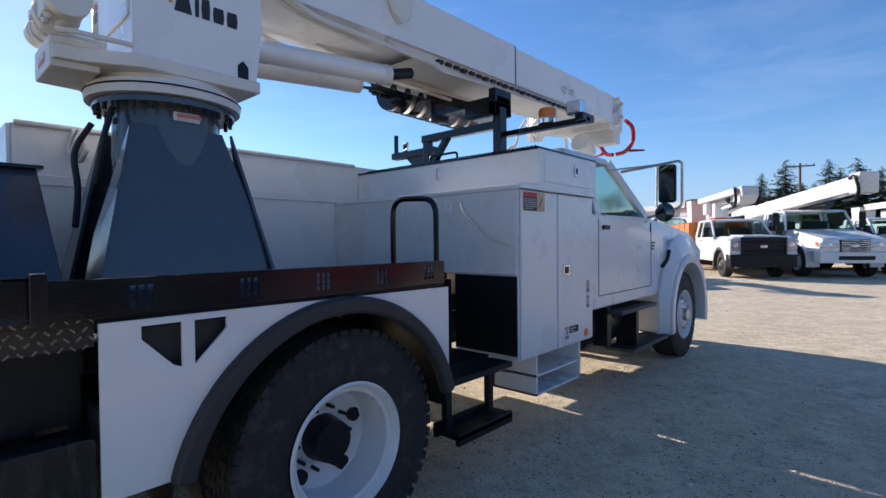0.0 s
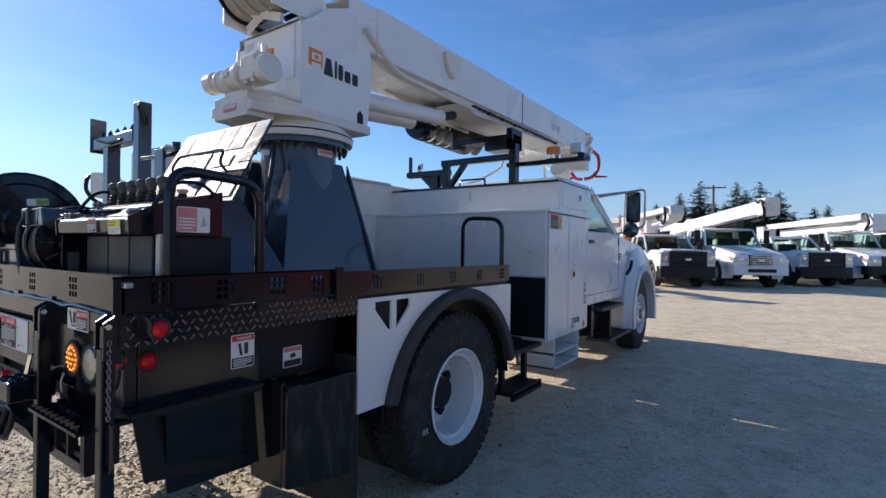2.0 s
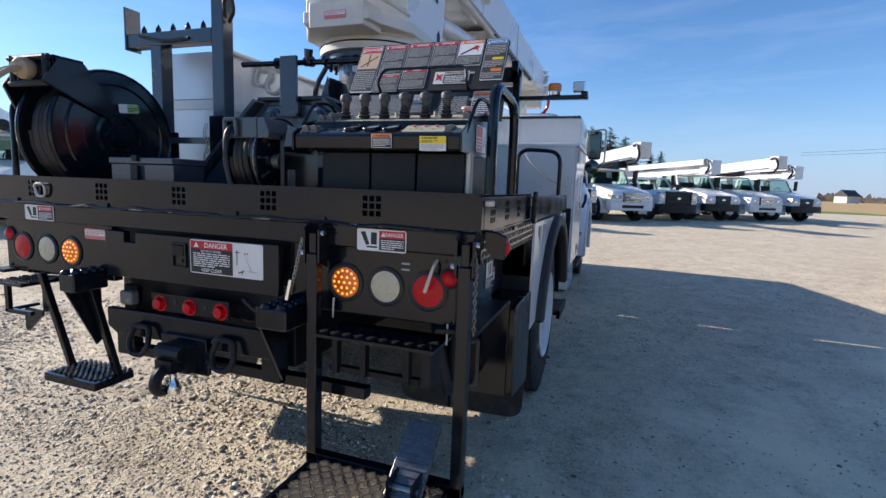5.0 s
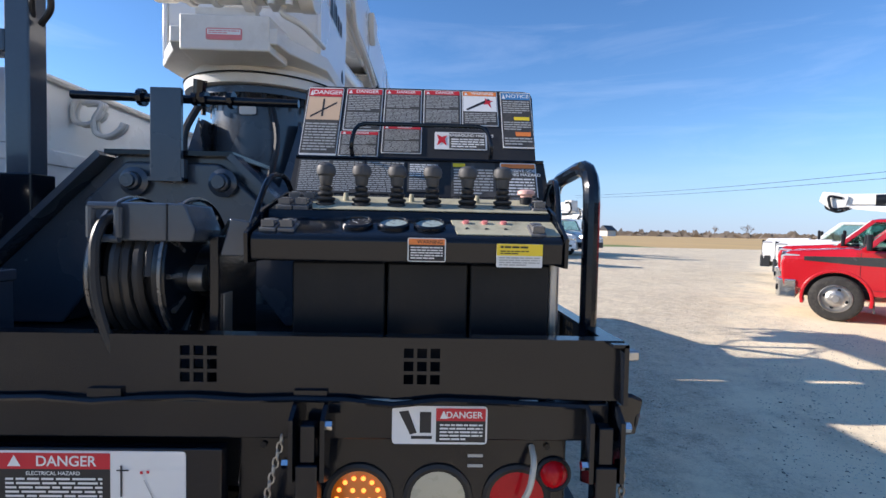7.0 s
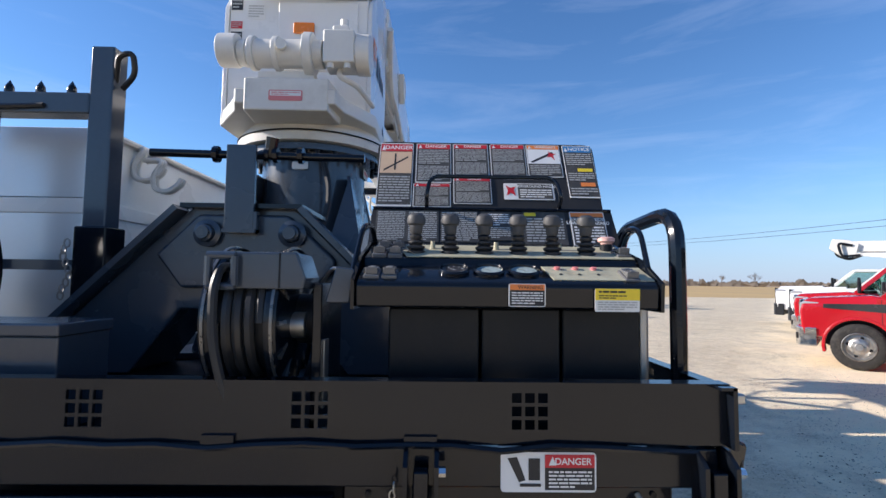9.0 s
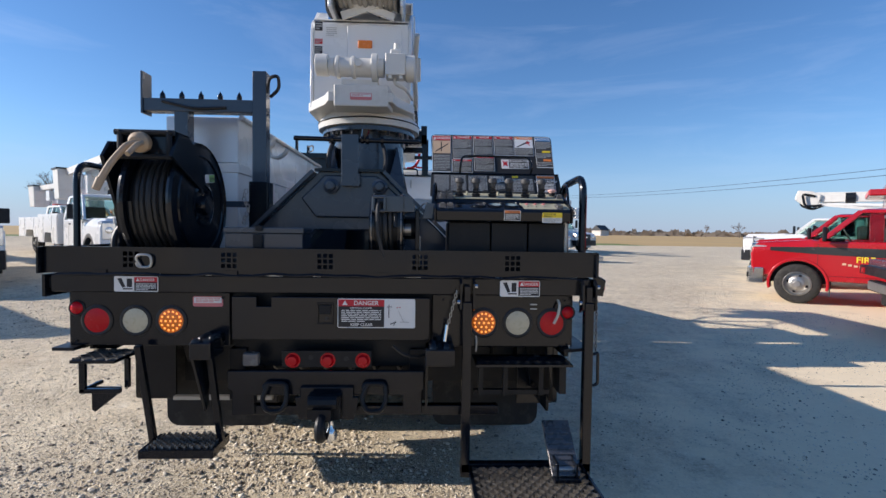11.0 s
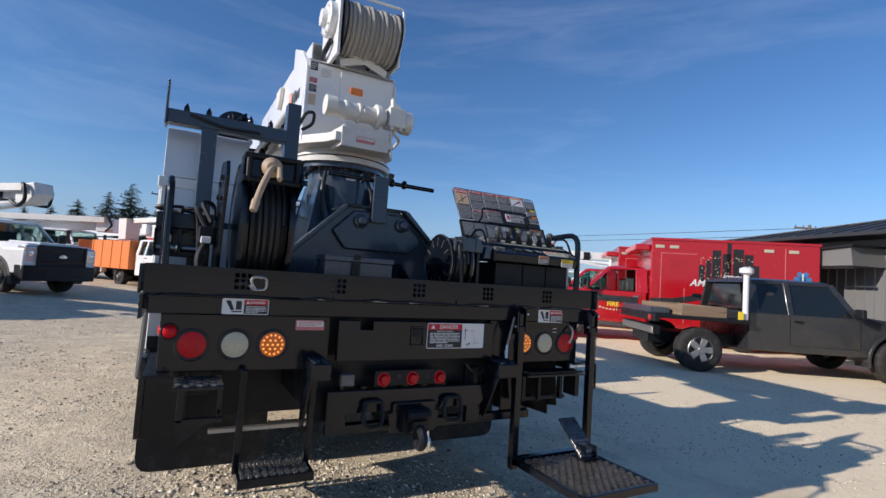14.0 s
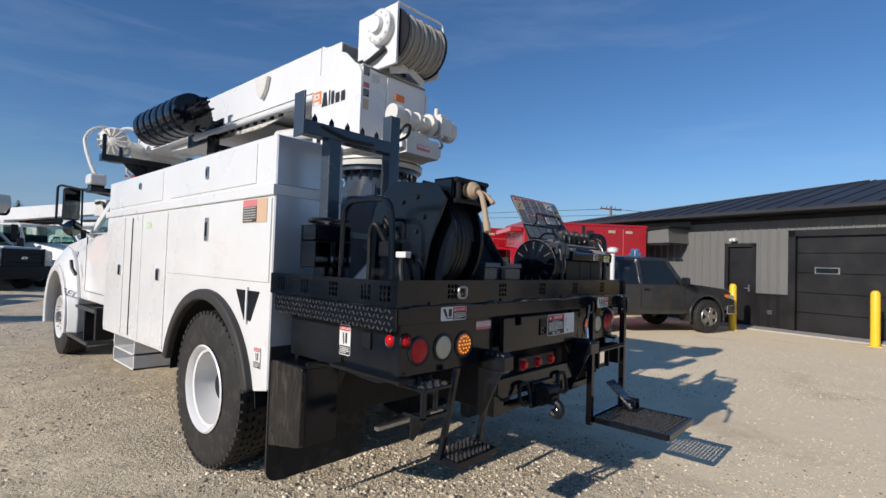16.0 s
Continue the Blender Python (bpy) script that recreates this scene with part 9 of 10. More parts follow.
part("box", boxes((-0.9, 0.6, -4.0, -3.66, 0.925, 1.03)), SLATE, bx_, bevel=0.01)
HP = Vector((0.86, -0.51, 0)).normalized()
NP = Vector((0.51, 0.86, 0)).normalized()
fp = Vector((10.32, 1.57, 0)) + NP * 0.98
for o_ in (pk, ld, bx_):
    put(o_, fp.x, fp.y, HP, 1.07)

# ---------------------------------------------------------------- shop building
wall_dir = Vector((0.28, 0.96, 0)).normalized()
shop_m = Matrix.Translation((13.17, 1.48, -0.04)) @ Matrix.Rotation(math.atan2(-wall_dir.x, wall_dir.y), 4, "Z")
# local: y along the wall (away), +x into the building
shop = thing("shop_building", "low grey metal-sided shop with black trim and dark roof", "building", (0, 0, 0))
E0, E1, EH = -9.0, 6.2, 3.0
D0, D1 = -0.33, 0.39
G0, G1 = -4.45, -1.3
wall_parts = parts("wall", [boxes(b_) for b_ in ((0, 0.15, D1, E1, 0, EH), (0, 0.15, G1, D0, 0, EH), (0, 0.15, E0, G0, 0, EH), (0, 0.15, D0, D1, 2.21, EH), (0, 0.15, G0, G1, 2.45, EH), (0.15, 8.0, E1 - 0.15, E1, 0, EH), (0.15, 8, E0, E0 + 0.15, 0, EH), (7.85, 8.0, E0, E1, 0, EH))], SIDING, shop, "grey vertical-ribbed steel wall", smooth=False)
wallp = wall_parts[0]
RIB = lambda z0, z1, dx: prism(B(), [(-0.025 + dx, 0), (-0.025 + dx, 0.03), (dx, 0.05), (dx, -0.02)], "z", z0, z1)
rib_sets = {}


def rib(k, z0, z1, dx, material):
    """One raised wall rib; alike ribs share one mesh."""
    key = (z0, z1)
    ob = part("rib", RIB(z0, z1, dx), material, wallp, smooth=False) if key not in rib_sets else None
    if ob is None:
        ob = bpy.data.objects.new("rib", rib_sets[key])
        bpy.context.collection.objects.link(ob)
        ob.parent = wallp
    else:
        rib_sets[key] = ob.data
    ob.location = Vector((0, k, 0))


k = E0
while k < E1:
    if not (D0 - 0.08 < k < D1 + 0.08) and not (G0 - 0.15 < k < G1 + 0.15):
        rib(k, 0.931, EH - 0.121, 0.0, SIDING)
        rib(k, 0.02, 0.899, -0.006, SIDING_DARK)
    elif D0 - 0.08 < k < D1 + 0.08:
        rib(k, 2.311, EH - 0.121, 0.0, SIDING)
    else:
        rib(k, 2.601, EH - 0.121, 0.0, SIDING)
    k += 0.23
wd = part("wainscot", boxes((-0.006, 0.0, D1 + 0.06, E1, 0, 0.9)), SIDING_DARK, shop, "black steel wainscot", smooth=False)
parts("wainscot", [boxes((-0.006, 0.0, G1 + 0.12, D0 - 0.06, 0, 0.9)), boxes((-0.006, 0, E0, G0 - 0.12, 0, 0.9))], SIDING_DARK, shop, smooth=False)
part("wainscot_trim", boxes((-0.035, 0, D1 + 0.06, E1, 0.9, 0.93), (-0.035, 0, G1 + 0.12, D0 - 0.06, 0.9, 0.93)), SIDING_DARK, wd)
dr = part("door", boxes((0.03, 0.08, D0 + 0.05, D1 - 0.05, 0.02, 2.16)), SIDING_DARK, shop, "black steel entry door", bevel=0.004)
part("door_frame", boxes((-0.03, 0.1, D0 - 0.06, D0 + 0.04, 0, 2.29), (-0.03, 0.1, D1 - 0.04, D1 + 0.06, 0, 2.29), (-0.03, 0.1, D0 - 0.06, D1 + 0.06, 2.19, 2.29)), SIDING_DARK, dr)
part("door_lever", boxes((-0.02, 0.03, D0 + 0.1, D0 + 0.14, 0.95, 1.15), (-0.05, -0.02, D0 + 0.1, D0 + 0.24, 1.03, 1.06)), STEEL, dr, bevel=0.004)
gd = part("garage_door", boxes((0.09, 0.11, G0 + 0.05, G1 - 0.05, 0.02, 2.44)), SIDING_DARK, shop, "black sectional garage door")
parts("panel", [boxes((0.06, 0.089, G0 + 0.05, G1 - 0.05, 0.02 + i * 0.5, 0.505 + i * 0.5)) for i in range(5)], SIDING_DARK, gd, bevel=0.008)
part("garage_frame", boxes((-0.04, 0.12, G0 - 0.12, G0 + 0.04, 0, 2.6), (-0.04, 0.12, G1 - 0.04, G1 + 0.12, 0, 2.6), (-0.04, 0.12, G0 - 0.12, G1 + 0.12, 2.44, 2.6)), SIDING_DARK, gd)
for y in (-2.0, -3.4):
    w_ = part("garage_window", boxes((0.05, 0.062, y - 0.26, y + 0.26, 1.5, 1.66)), STEEL, gd)
    part("window_pane", boxes((0.04, 0.052, y - 0.23, y + 0.23, 1.52, 1.64)), DARKGLASS, w_)
# hip roof: eaves all round, ridge from (4, RY) back
RY, ET = -1.55, 3.12
bm = B()
eave = [(-0.7, E0 - 0.4), (8.45, E0 - 0.4), (8.45, E1 + 0.15), (-0.7, E1 + 0.15)]
lo_ = [bm.verts.new((x, y, ET - 0.1)) for x, y in eave]
hi_ = [bm.verts.new((x, y, ET)) for x, y in eave]
r0, r1 = bm.verts.new((4.0, E0 - 0.4, ET + 1.2)), bm.verts.new((4.0, RY, ET + 1.2))
bm.faces.new(lo_[::-1])
for a, b in ((1, 2), (2, 3), (3, 0)):
    bm.faces.new((lo_[a], lo_[b], hi_[b], hi_[a]))
bm.faces.new((lo_[0], lo_[1], hi_[1], r0, hi_[0]))
for f_ in ((hi_[3], hi_[0], r0, r1), (hi_[1], hi_[2], r1, r0), (hi_[2], hi_[3], r1)):
    bm.faces.new(f_)
bmesh.ops.recalc_face_normals(bm, faces=bm.faces[:])
rf = part("roof", bm, ROOFING, shop, "dark low-pitched steel hip roof", smooth=False)
for k in range(31):
    y = E0 - 0.2 + k * 0.5
    up_ = 1.0 if y < RY else max(0.0, (E1 + 0.15 - y) / (E1 + 0.15 - RY))
    if up_ > 0.05:
        part("roof_seam", beam(B(), (-0.7, y, ET + 0.01), (-0.7 + 4.7 * up_, y, ET + 0.01 + 1.2 * up_), 0.025, 0.03, (0, 0, 1)), ROOFING, rf, smooth=False)
part("hip_cap", beam(B(), (-0.7, E1 + 0.15, ET + 0.015), (4.0, RY, ET + 1.215), 0.12, 0.03, (0, 0, 1)), ROOFING, rf, smooth=False)
part("canopy", prism(B(), [(1.55, 2.3), (6.0, 2.26), (6.0, 2.42), (1.6, 2.74)], "x", -1.0, 0.0), SIDING, shop, "grey steel entry canopy", smooth=False)
part("canopy_roof", prism(B(), [(1.5, 2.745), (6.05, 2.425), (6.05, 2.47), (1.5, 2.79)], "x", -1.08, 0.0), SIDING_DARK, shop, smooth=False)
part("canopy_trim", boxes((-1.03, -1.001, 1.5, 6.0, 2.22, 2.29)), SIDING_DARK, shop)
# black strip on the wall top, painting in the shade below the eaves
part("eave_shade_band", boxes((-0.03, 0.0, E0, 1.5, EH - 0.12, EH)), SIDING_DARK, shop)
part("gutter", boxes((-0.8, -0.702, E0 - 0.4, E1 + 0.15, ET - 0.11, ET - 0.015)), ROOFING, rf, bevel=0.02)
part("wall_lamp", boxes((-0.14, 0, 0.12, 0.2, 2.36, 2.44), (-0.2, -0.1, 0.08, 0.14, 2.34, 2.42), (-0.2, -0.1, 0.18, 0.24, 2.34, 2.42)), WHITE, shop, bevel=0.01)
part("wall_outlet", boxes((-0.05, -0.03, -0.82, -0.7, 0.38, 0.5)), GREY_TRIM, shop)
shop.matrix_basis = shop_m
apron = link_mesh("apron_slab", boxes((-0.75, 0.02, E0, 1.2, -0.05, 0.035)), CONCRETE, bevel=0.01)
tagged(apron, "pale concrete apron along the shop wall", "pavement", kind="structure")
apron.matrix_basis = shop_m
bol = thing("bollard", "yellow painted steel bollard", "bollard", (0, 0, 0), "yellow bollards by the shop")
part("post", revolve(B(), [(0.085, 0), (0.085, 1.1), (0.07, 1.15), (0.04, 1.175), (0, 1.18)], (0, 0, 0), (0, 0, 1), 20), YELLOW, bol)
part("base_plate", boxes((-0.12, 0.12, -0.12, 0.12, 0, 0.012)), YELLOW, bol)
put(bol, 11.75, 1.38, (0, 1))
put(bol, 11.25, -1.37, (0, 1))
put(bol, 10.75, -4.4, (0, 1))

# ---------------------------------------------------------------- ground
def ground_material():
    m = bpy.data.materials.new("packed_gravel")
    m.use_nodes = True
    n, l = m.node_tree.nodes, m.node_tree.links
    b = n["Principled BSDF"]
    tc = n.new("ShaderNodeTexCoord")

    def noise_(scale, detail=4.0, rough=0.55):
        q = n.new("ShaderNodeTexNoise")
        q.inputs["Scale"].default_value, q.inputs["Detail"].default_value, q.inputs["Roughness"].default_value = scale, detail, rough
        l.new(tc.outputs["Object"], q.inputs["Vector"])
        return q.outputs["Fac"]

    def ramp(v, a, b_, c0, c1):
        r = n.new("ShaderNodeMapRange")
        r.inputs["From Min"].default_value, r.inputs["From Max"].default_value = a, b_
        r.inputs["To Min"].default_value, r.inputs["To Max"].default_value = c0, c1
        l.new(v, r.inputs["Value"])
        return r.outputs["Result"]

    def mix(f, a, b_):
        x = n.new("ShaderNodeMix")
        x.data_type = "RGBA"
        l.new(f, x.inputs[0])
        for i, c in ((6, a), (7, b_)):
            if isinstance(c, tuple):
                x.inputs[i].default_value = (*c, 1)
            else:
                l.new(c, x.inputs[i])
        return x.outputs[2]

    big, mid, fine = noise_(0.35, 5), noise_(2.3, 6, 0.65), noise_(38, 5, 0.7)
    vo = n.new("ShaderNodeTexVoronoi")
    vo.inputs["Scale"].default_value = 42.0
    vo2 = n.new("ShaderNodeTexVoronoi")
    vo2.inputs["Scale"].default_value = 95.0
    for v in (vo, vo2):
        l.new(tc.outputs["Object"], v.inputs["Vector"])
    base = mix(ramp(big, 0.35, 0.65, 0, 1), (0.68, 0.56, 0.38), (0.8, 0.685, 0.48))
    base = mix(ramp(mid, 0.45, 0.7, 0, 0.7), base, (0.47, 0.385, 0.255))
    sep = n.new("ShaderNodeSeparateColor")
    l.new(vo.outputs["Color"], sep.inputs["Color"])
    stones = mix(sep.outputs["Red"], (0.3, 0.245, 0.175), (0.88, 0.79, 0.63))
    cover = n.new("ShaderNodeMath")
    cover.operation = "MULTIPLY"
    l.new(ramp(vo.outputs["Distance"], 0.25, 0.65, 0.8, 0.05), cover.inputs[0])
    coarse = noise_(1.6, 6, 0.65)
    l.new(ramp(coarse, 0.4, 0.56, 0.3, 1.0), cover.inputs[1])
    base = mix(cover.outputs[0], base, stones)
    base = mix(ramp(fine, 0.4, 0.65, 0.0, 0.5), base, (0.8, 0.69, 0.49))
    # damp patches, wheel tracks and dusty spots
    patch, track = noise_(0.9, 7, 0.7), noise_(7.0, 6, 0.7)
    base = mix(ramp(patch, 0.5, 0.68, 0.0, 0.38), base, (0.4, 0.33, 0.225))
    base = mix(ramp(track, 0.52, 0.66, 0.0, 0.42), base, (0.36, 0.3, 0.215))
    base = mix(ramp(track, 0.46, 0.34, 0.0, 0.5), base, (0.82, 0.74, 0.58))
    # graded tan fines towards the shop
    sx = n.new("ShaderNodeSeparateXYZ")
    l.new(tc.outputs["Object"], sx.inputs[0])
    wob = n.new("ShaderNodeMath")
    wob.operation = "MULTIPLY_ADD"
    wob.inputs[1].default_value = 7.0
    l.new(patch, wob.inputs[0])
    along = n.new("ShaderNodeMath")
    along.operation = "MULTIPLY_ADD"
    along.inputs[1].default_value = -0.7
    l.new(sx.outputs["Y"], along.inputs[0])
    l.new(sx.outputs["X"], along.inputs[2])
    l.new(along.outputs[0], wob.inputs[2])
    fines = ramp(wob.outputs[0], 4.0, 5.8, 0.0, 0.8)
    # scuffed darker patches and grit
    base = mix(ramp(noise_(3.2, 9, 0.78), 0.5, 0.66, 0.0, 0.42), base, (0.42, 0.35, 0.25))
    base = mix(ramp(noise_(55, 3, 0.8), 0.56, 0.64, 0.0, 0.7), base, (0.33, 0.27, 0.195))
    base = mix(ramp(noise_(48, 3, 0.8), 0.42, 0.34, 0.0, 0.5), base, (0.9, 0.82, 0.66))
    base = mix(ramp(noise_(14.0, 5, 0.75), 0.57, 0.66, 0.0, 0.55), base, (0.33, 0.265, 0.185))
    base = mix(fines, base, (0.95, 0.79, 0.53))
    base = mix(ramp(noise_(0.55, 7, 0.68), 0.56, 0.7, 0.0, 0.45), base, (0.5, 0.385, 0.25))
    l.new(base, b.inputs["Base Color"])
    b.inputs["Roughness"].default_value = 0.95
    b.inputs["Specular IOR Level"].default_value = 0.25
    hsum = n.new("ShaderNodeMath")
    hsum.operation = "MULTIPLY_ADD"
    hsum.inputs[1].default_value = -1.0
    l.new(vo.outputs["Distance"], hsum.inputs[0])
    soft = n.new("ShaderNodeMath")
    soft.operation = "MULTIPLY"
    soft.inputs[1].default_value = 0.4
    l.new(fine, soft.inputs[0])
    l.new(soft.outputs[0], hsum.inputs[2])
    h2 = n.new("ShaderNodeMath")
    h2.operation = "MULTIPLY_ADD"
    h2.inputs[1].default_value = -0.5
    l.new(vo2.outputs["Distance"], h2.inputs[0])
    l.new(hsum.outputs[0], h2.inputs[2])
    bp = n.new("ShaderNodeBump")
    bp.inputs["Strength"].default_value, bp.inputs["Distance"].default_value = 0.9, 0.014
    rough_ = n.new("ShaderNodeMath")
    rough_.operation = "SUBTRACT"
    rough_.use_clamp = True
    l.new(ramp(noise_(1.6, 6, 0.7), 0.4, 0.62, 0.12, 0.95), rough_.inputs[0])
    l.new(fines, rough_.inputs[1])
    l.new(rough_.outputs[0], bp.inputs["Strength"])
    l.new(h2.outputs[0], bp.inputs["Height"])
    bp2 = n.new("ShaderNodeBump")
    bp2.inputs["Distance"].default_value = 0.05
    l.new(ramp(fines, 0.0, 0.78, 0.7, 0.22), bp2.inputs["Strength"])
    l.new(noise_(9.0, 8, 0.72), bp2.inputs["Height"])
    l.new(bp2.outputs["Normal"], bp.inputs["Normal"])
    l.new(bp.outputs["Normal"], b.inputs["Normal"])
    return m


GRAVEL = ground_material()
FIELD = mat("stubble_field", (0.5, 0.34, 0.14), 0.95, var=0.25, scale=0.05, fine=0.6, bump=0.3, stretch=(1, 0.4, 1), dirt=(0.38, 0.3, 0.17), dirt_amount=0.6)
GRASS = mat("short_grass", (0.16, 0.2, 0.05), 0.95, var=0.3, scale=0.4, fine=8, bump=0.4)
bm = B()
xs = [-2500, -400, -90, -45, -20, -9, -6, -5, -4, -3, -2, 14, 26, 60, 400, 2500]
ys = [-2500, -400, -60, -20, 5, 6, 7, 8, 9, 10, 11, 16, 22, 45, 52, 62, 400, 2500]
gv = {(i, j): bm.verts.new((xs[i], ys[j], gz(xs[i], ys[j]))) for i in range(len(xs)) for j in range(len(ys))}
for i in range(len(xs) - 1):
    for j in range(len(ys) - 1):
        bm.faces.new((gv[i, j], gv[i + 1, j], gv[i + 1, j + 1], gv[i, j + 1]))
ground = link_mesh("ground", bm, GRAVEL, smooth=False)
ground.data.materials.append(FIELD)
ground.data.materials.append(GRASS)
for f in ground.data.polygons:
    cx, cy = f.center.x, f.center.y
    inside = -90 < cx < 60 and -60 < cy < 52
    f.material_index = 0 if inside else (2 if (-90 < cx < 26 and 52 < cy < 62) else 1)
tagged(ground, "pale packed gravel lot running out to a stubble field", "ground", kind="structure")

# loose stones near the truck
rng = np.random.default_rng(7)
ico = bmesh.new()
bmesh.ops.create_icosphere(ico, subdivisions=1, radius=1.0)
ico_v = np.array([v.co[:] for v in ico.verts])
ico_f = np.array([[v.index for v in f.verts] for f in ico.faces])
ico.free()
oct_v = np.array([(1, 0, 0), (-1, 0, 0), (0, 1, 0), (0, -1, 0), (0, 0, 1), (0, 0, -1)], float)
oct_f = np.array([(0, 2, 4), (2, 1, 4), (1, 3, 4), (3, 0, 4), (2, 0, 5), (1, 2, 5), (3, 1, 5), (0, 3, 5)])


def ground_z(px, py):
    return -0.04 + 0.13 * np.clip((py - 8.0) / 14.0, 0, 1) + 0.17 * np.clip((-px - 2.0) / 4.0, 0, 1) * np.clip((py - 5.0) / 6.0, 0, 1)


def drift(px, py):
    """Where loose stones have gathered, 0 to 1."""
    d = np.sin(px * 1.7 + 1.9 * np.sin(py * 1.1)) + np.sin(py * 2.3 + 1.4 * np.sin(px * 2.2)) + 0.9 * np.sin(px * 5.3 + py * 3.1) * np.sin(py * 6.1)
    return np.clip(0.36 + 0.33 * d, 0.05, 1.0)


def scatter(count, x0, x1, y0, y1, small, spread, power, verts, faces, gathered=True):
    """Stones strewn over a rectangle: their vertices and faces."""
    px, py = rng.uniform(x0, x1, count), rng.uniform(y0, y1, count)
    edge = np.minimum(np.minimum(px - x0, x1 - px) / (0.3 * (x1 - x0)), np.minimum(py - y0, y1 - py) / (0.3 * (y1 - y0)))
    keep = rng.random(count) < np.clip(edge, 0, 1) * (drift(px, py) if gathered else 1.0)
    px, py = px[keep], py[keep]
    n = len(px)
    size = small + spread * rng.random(n) ** power
    sc = size[:, None] * rng.uniform(0.6, 1.4, (n, 3)) * np.array([1, 1, 0.6])
    v = verts[None] * sc[:, None, :] * rng.uniform(0.7, 1.3, (n, len(verts), 1))
    t = rng.uniform(0, 6.28, n)
    ct, st = np.cos(t)[:, None], np.sin(t)[:, None]
    out = np.stack([v[:, :, 0] * ct - v[:, :, 1] * st + px[:, None], v[:, :, 0] * st + v[:, :, 1] * ct + py[:, None], v[:, :, 2] + (size * 0.22 + ground_z(px, py))[:, None]], 2)
    return out.reshape(-1, 3), (faces[None] + (np.arange(n) * len(verts))[:, None, None]).reshape(-1, 3)


beds = [scatter(80000, -6.5, 1.6, -4.4, 2.6, 0.004, 0.0135, 2.2, ico_v, ico_f),
        scatter(40000, -10.0, 0.8, -5.0, 12.0, 0.005, 0.012, 2.2, ico_v, ico_f),
        scatter(90000, -10.0, 2.6, -5.0, 7.0, 0.003, 0.008, 1.8, oct_v, oct_f),
        scatter(110000, -6.0, 1.8, -3.8, 2.0, 0.0025, 0.007, 1.6, oct_v, oct_f, False),
        scatter(110000, 0.0, 9.0, -4.6, 10.0, 0.002, 0.007, 2.0, oct_v, oct_f),
        scatter(12000, -2.0, 6.0, -4.4, 8.0, 0.004, 0.009, 3.0, ico_v, ico_f)]
off, vs_, fs_ = 0, [], []
for v_, f_ in beds:
    vs_.append(v_)
    fs_.append(f_ + off)
    off += len(v_)
allv, faces = np.concatenate(vs_), np.concatenate(fs_)
me = bpy.data.meshes.new("loose_stones")
me.vertices.add(len(allv))
me.vertices.foreach_set("co", allv.astype(np.float32).ravel())
me.loops.add(faces.size)
me.loops.foreach_set("vertex_index", faces.astype(np.int32).ravel())
me.polygons.add(len(faces))
me.polygons.foreach_set("loop_start", np.arange(0, faces.size, 3, dtype=np.int32))
me.update(calc_edges=True)
STONE = bpy.data.materials.new("loose_stone")
STONE.use_nodes = True
n_, l_ = STONE.node_tree.nodes, STONE.node_tree.links
geo_ = n_.new("ShaderNodeNewGeometry")
cr_ = n_.new("ShaderNodeValToRGB")
cr_.color_ramp.elements[0].color, cr_.color_ramp.elements[1].color = (0.13, 0.105, 0.08, 1), (0.9, 0.8, 0.63, 1)
l_.new(geo_.outputs["Random Per Island"], cr_.inputs["Fac"])
l_.new(cr_.outputs["Color"], n_["Principled BSDF"].inputs["Base Color"])
n_["Principled BSDF"].inputs["Roughness"].default_value = 0.9
me.materials.append(STONE)
tagged(new("loose_stones", me), "small loose grey and tan stones on the gravel", "gravel", kind="stuff")

# ---------------------------------------------------------------- trees, poles, distance
def conifer(h, seed):
    rnd = random.Random(seed)
    th = thing("conifer", "dark green spruce tree beyond the parked trucks", "tree", (0, 0, 0), "spruces behind the lot")
    part("trunk", cyl(B(), (0, 0, 0), (0, 0, h * 0.97), h * 0.018, 0.02, 8), BARK, th)
    bm = B()
    z = h * 0.08
    while z < h * 0.98:
        f = 1 - z / h
        r = h * 0.25 * f ** 0.7 * rnd.uniform(0.6, 1.2) + 0.1
        n = max(6, int(14 * f + 6))
        a0 = rnd.uniform(0, 6.28)
        for k in range(n):
            t = a0 + 2 * math.pi * k / n + rnd.uniform(-0.2, 0.2)
            ln = r * rnd.uniform(0.45, 1.2)
            zb = z + rnd.uniform(-0.035, 0.035) * h
            dx, dy = math.cos(t), math.sin(t)
            droop = rnd.uniform(-0.15, 0.4) * ln
            m_ = 5
            for q in range(m_):
                s = (q + 0.6) / m_
                for side in (-1, 1):
                    w = ln * 0.3 * (1.1 - s * 0.7) * rnd.uniform(0.7, 1.3)
                    cx, cy, cz = dx * ln * s, dy * ln * s, zb - droop * s + rnd.uniform(-0.15, 0.15)
                    e = (cx - dy * side * w + dx * w * 0.5, cy + dx * side * w + dy * w * 0.5, cz - w * rnd.uniform(-0.3, 0.8))
                    g = (cx + dx * ln * 0.25, cy + dy * ln * 0.25, cz - droop * 0.2)
                    bm.faces.new([bm.verts.new(p) for p in ((cx, cy, cz + 0.06), e, g)])
        z += h * 0.02 * rnd.uniform(0.7, 1.3)
    part("crown", bm, NEEDLES, th, smooth=False)
    return th


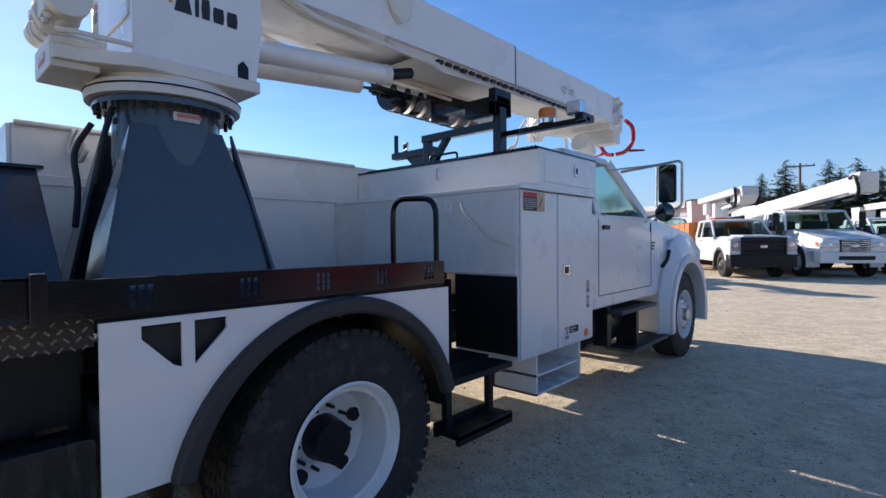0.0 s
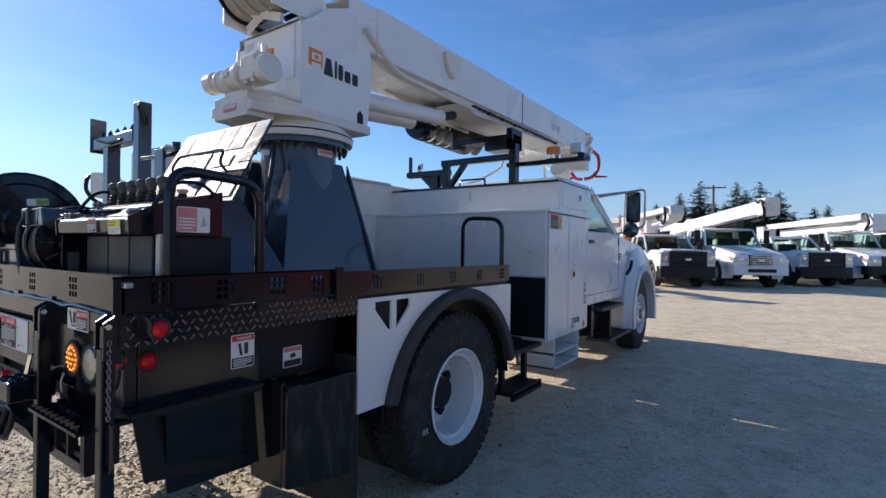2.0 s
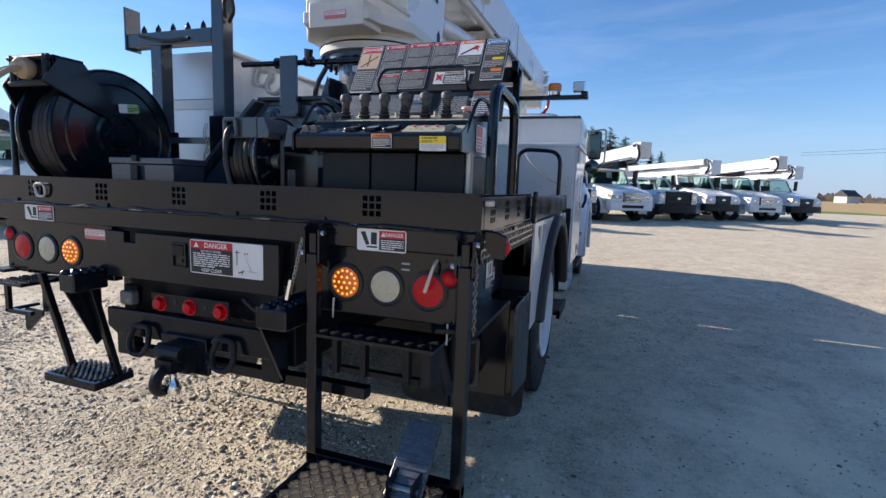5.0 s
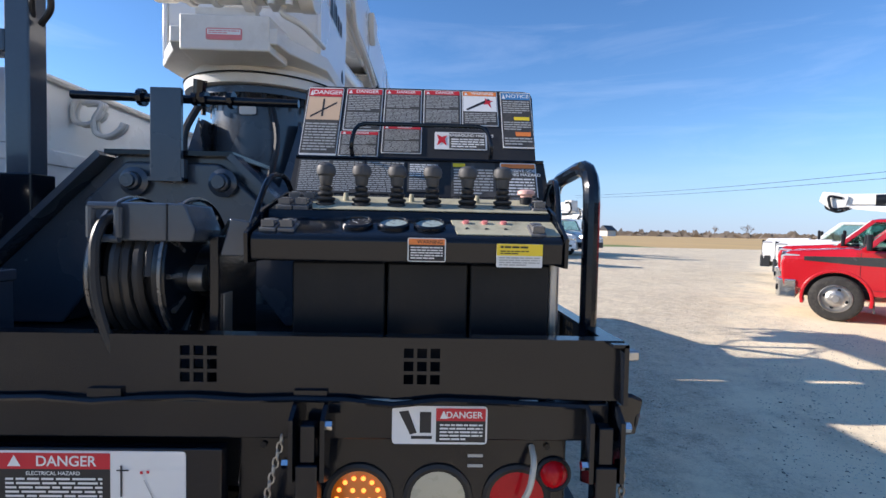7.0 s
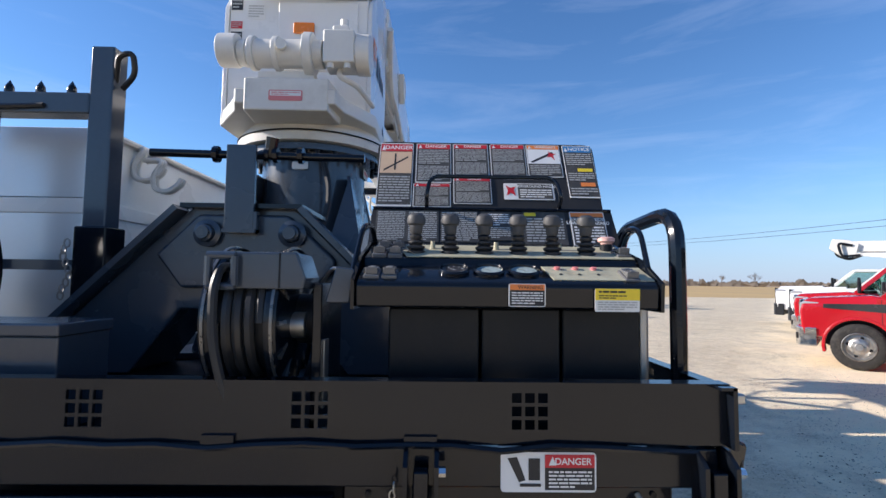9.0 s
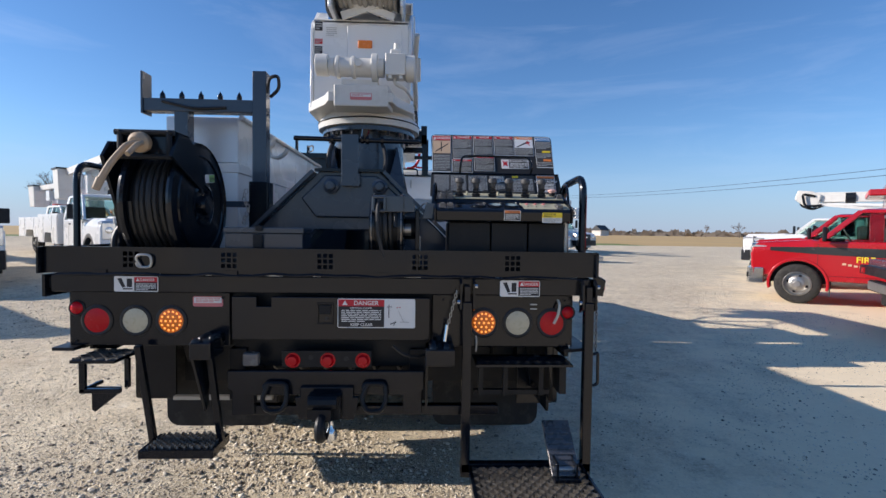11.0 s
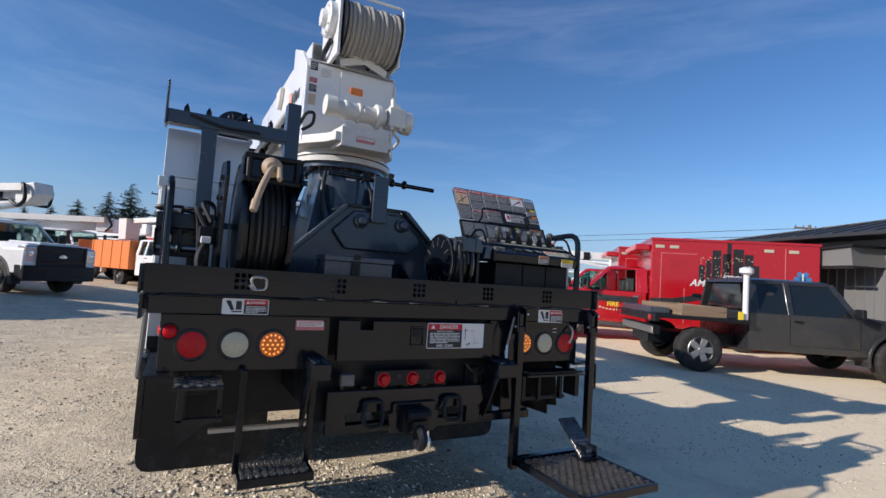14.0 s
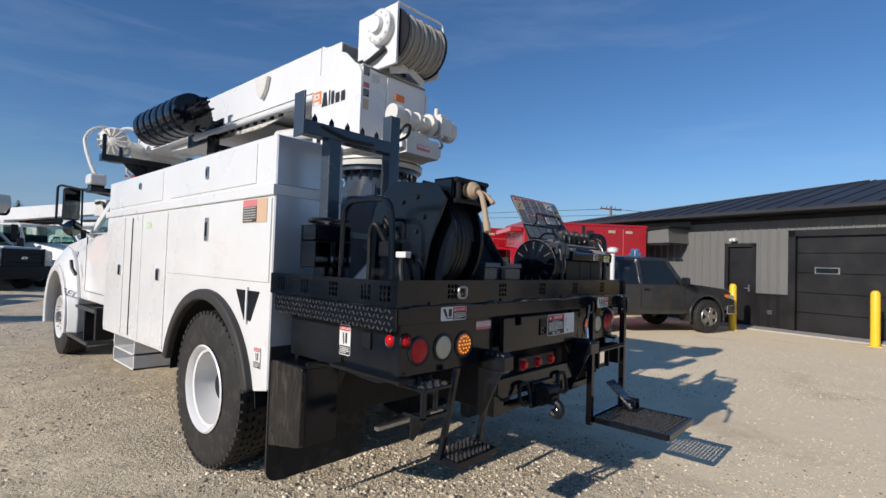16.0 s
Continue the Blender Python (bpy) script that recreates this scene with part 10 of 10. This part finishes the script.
def bare_tree(h, seed, material=None):
    rnd = random.Random(seed)
    th = thing("bare_tree", "leafless tree in the distance", "tree", (0, 0, 0), "bare trees in the distance")
    bm, tw = B(), B()

    def grow(p, d, ln, r, lvl):
        q = p + d * ln
        cyl(bm if lvl < 2 else tw, p, q, r, r * 0.65, 6 if lvl < 2 else 3, False)
        if lvl == 5:
            return
        for k in range(3 if lvl else 4):
            nd = (d + Vector((rnd.uniform(-1, 1), rnd.uniform(-1, 1), rnd.uniform(-0.2, 0.7))) * 0.75).normalized()
            grow(p + d * ln * rnd.uniform(0.6, 1.0), nd, ln * rnd.uniform(0.6, 0.8), r * 0.6, lvl + 1)

    grow(Vector((0, 0, 0)), Vector((0, 0, 1)), h * 0.3, h * 0.02, 0)
    part("trunk", bm, material or BARK, th)
    tagged(part("twigs", tw, material or TWIGS, th, smooth=False), kind="stuff")
    return th


con_a, con_b, con_c = conifer(14.2, 1), conifer(12.6, 2), conifer(10.5, 3)


def far(az, dist):
    return 2.0 + dist * math.sin(radians(az)), dist * math.cos(radians(az))


for proto, x, y, k in ((con_c, -17.5, 102, 0.98), (con_b, -13.0, 100, 0.95), (con_a, -9.9, 102, 1.0), (con_c, -7.9, 106, 1.0), (con_c, -5.6, 100, 0.94), (con_b, -3.6, 96, 1.03), (con_b, -2.4, 99, 0.95),
                       (con_a, -0.4, 102, 0.96), (con_c, 2.4, 101, 1.12), (con_c, 7.2, 101, 0.84), (con_b, 9.0, 101, 0.72), (con_c, -21.5, 104, 0.85), (con_b, -26.0, 108, 0.7), (con_c, -11.5, 108, 0.95), (con_c, -15.3, 107, 0.8), (con_b, -19.5, 109, 0.72), (con_c, 4.6, 107, 0.75)):
    t_ = put(proto, x, y, (math.sin(x), math.cos(x)))
    t_.scale = (k * 1.45, k * 1.45, k * 1.02)
bt1, bt2 = bare_tree(8.0, 4), bare_tree(7.0, 9)
for proto, az, dist, k in ((bt1, 3.6, 66, 0.9), (bt2, -22.5, 72, 1.5), (bt1, -38.0, 60, 1.1), (bt2, -52.0, 60, 1.2), (bt1, -45.0, 70, 1.0), (bt2, -9.0, 75, 1.0), (bt1, 4.9, 80, 0.8), (bt1, 33.5, 330, 1.5), (bt2, 45.0, 300, 1.6), (bt1, 47.5, 310, 1.5), (bt2, 50.0, 300, 1.5), (bt2, 30.5, 320, 1.3), (bt1, 56, 240, 1.2)):
    x, y = far(az, dist)
    t_ = put(proto, x, y, (math.sin(az), math.cos(az)))
    t_.scale = (k, k, k)
# far hedge lines
rnd = random.Random(11)
bm = B()
for k in range(900):
    az = rnd.uniform(18, 75)
    dist = rnd.uniform(420, 480)
    x, y = far(az, dist)
    h = rnd.uniform(1.0, 4.5) * (1.5 if rnd.random() < 0.15 else 1)
    w = rnd.uniform(2, 6)
    c, s = math.cos(radians(az)), -math.sin(radians(az))
    for q in range(3):
        o2 = rnd.uniform(-2, 2)
        bm.faces.new([bm.verts.new(p) for p in ((x - c * w + o2, y - s * w, 0.08), (x + c * w + o2, y + s * w, 0.08), (x + c * rnd.uniform(-w, w), y + s * rnd.uniform(-w, w), h))])
tagged(link_mesh("far_hedgerow", bm, PALE_TREE, smooth=False), "brown hedgerow along the far side of the field", "hedge", kind="stuff")
hs_ = thing("far_house", "small white farmhouse across the field", "house", (0, 0, 0))
part("wall", boxes((-4, 4, -3, 3, 0, 3.2)), HOUSE_WALL, hs_)
part("roof", prism(B(), [(-3.6, 3.2), (0, 6.2), (3.6, 3.2)], "x", -4.4, 4.4), ROOFING, hs_)
x, y = far(20.0, 300)
hs_.matrix_basis = Matrix.Translation((x, y, gz(x, y))) @ Matrix.Rotation(0.6, 4, "Z")


def pole(x, y, h, turn):
    th = thing("utility_pole", "wooden utility pole with crossarm", "pole", (0, 0, 0), "utility poles")
    part("shaft", cyl(B(), (0, 0, 0), (0, 0, h), 0.16, 0.11, 12), POLE_WOOD, th)
    part("crossarm", boxes((-1.2, 1.2, -0.06, 0.06, h - 0.35, h - 0.22)), POLE_WOOD, th)
    for k in (-1.1, -0.5, 0.5, 1.1):
        part("insulator", cyl(B(), (k, 0, h - 0.22), (k, 0, h - 0.06), 0.04, 0.03, 8), GREY_TRIM, th)
    th.matrix_basis = Matrix.Translation((x, y, gz(x, y))) @ Matrix.Rotation(radians(turn), 4, "Z")
    return th


pole(-3.32, 59.4, 8.5, 15)
pole(41.1, 17.5, 7.2, -25)
pole(62, -2, 8.0, -25)
wires = thing("power_lines", "thin dark overhead power lines", "power line", (0, 0, 0))
for dz, dx in ((7.0, 0), (6.5, 0.6)):
    pts = []
    for a, b in (((41.1 + dx, 17.5, dz), (34, 110, dz + 3)), ((62, -2, dz + 0.8), (41.1 + dx, 17.5, dz))):
        a, b = Vector(a), Vector(b)
        pts += [a.lerp(b, k / 12) - Z * 1.2 * math.sin(math.pi * k / 12) for k in range(13)]
        bm = tube(B(), [a.lerp(b, k / 12) - Z * 0.7 * math.sin(math.pi * k / 12) for k in range(13)], 0.02, 4, 0)
        part("wire", bm, BLACK_MATT, wires)
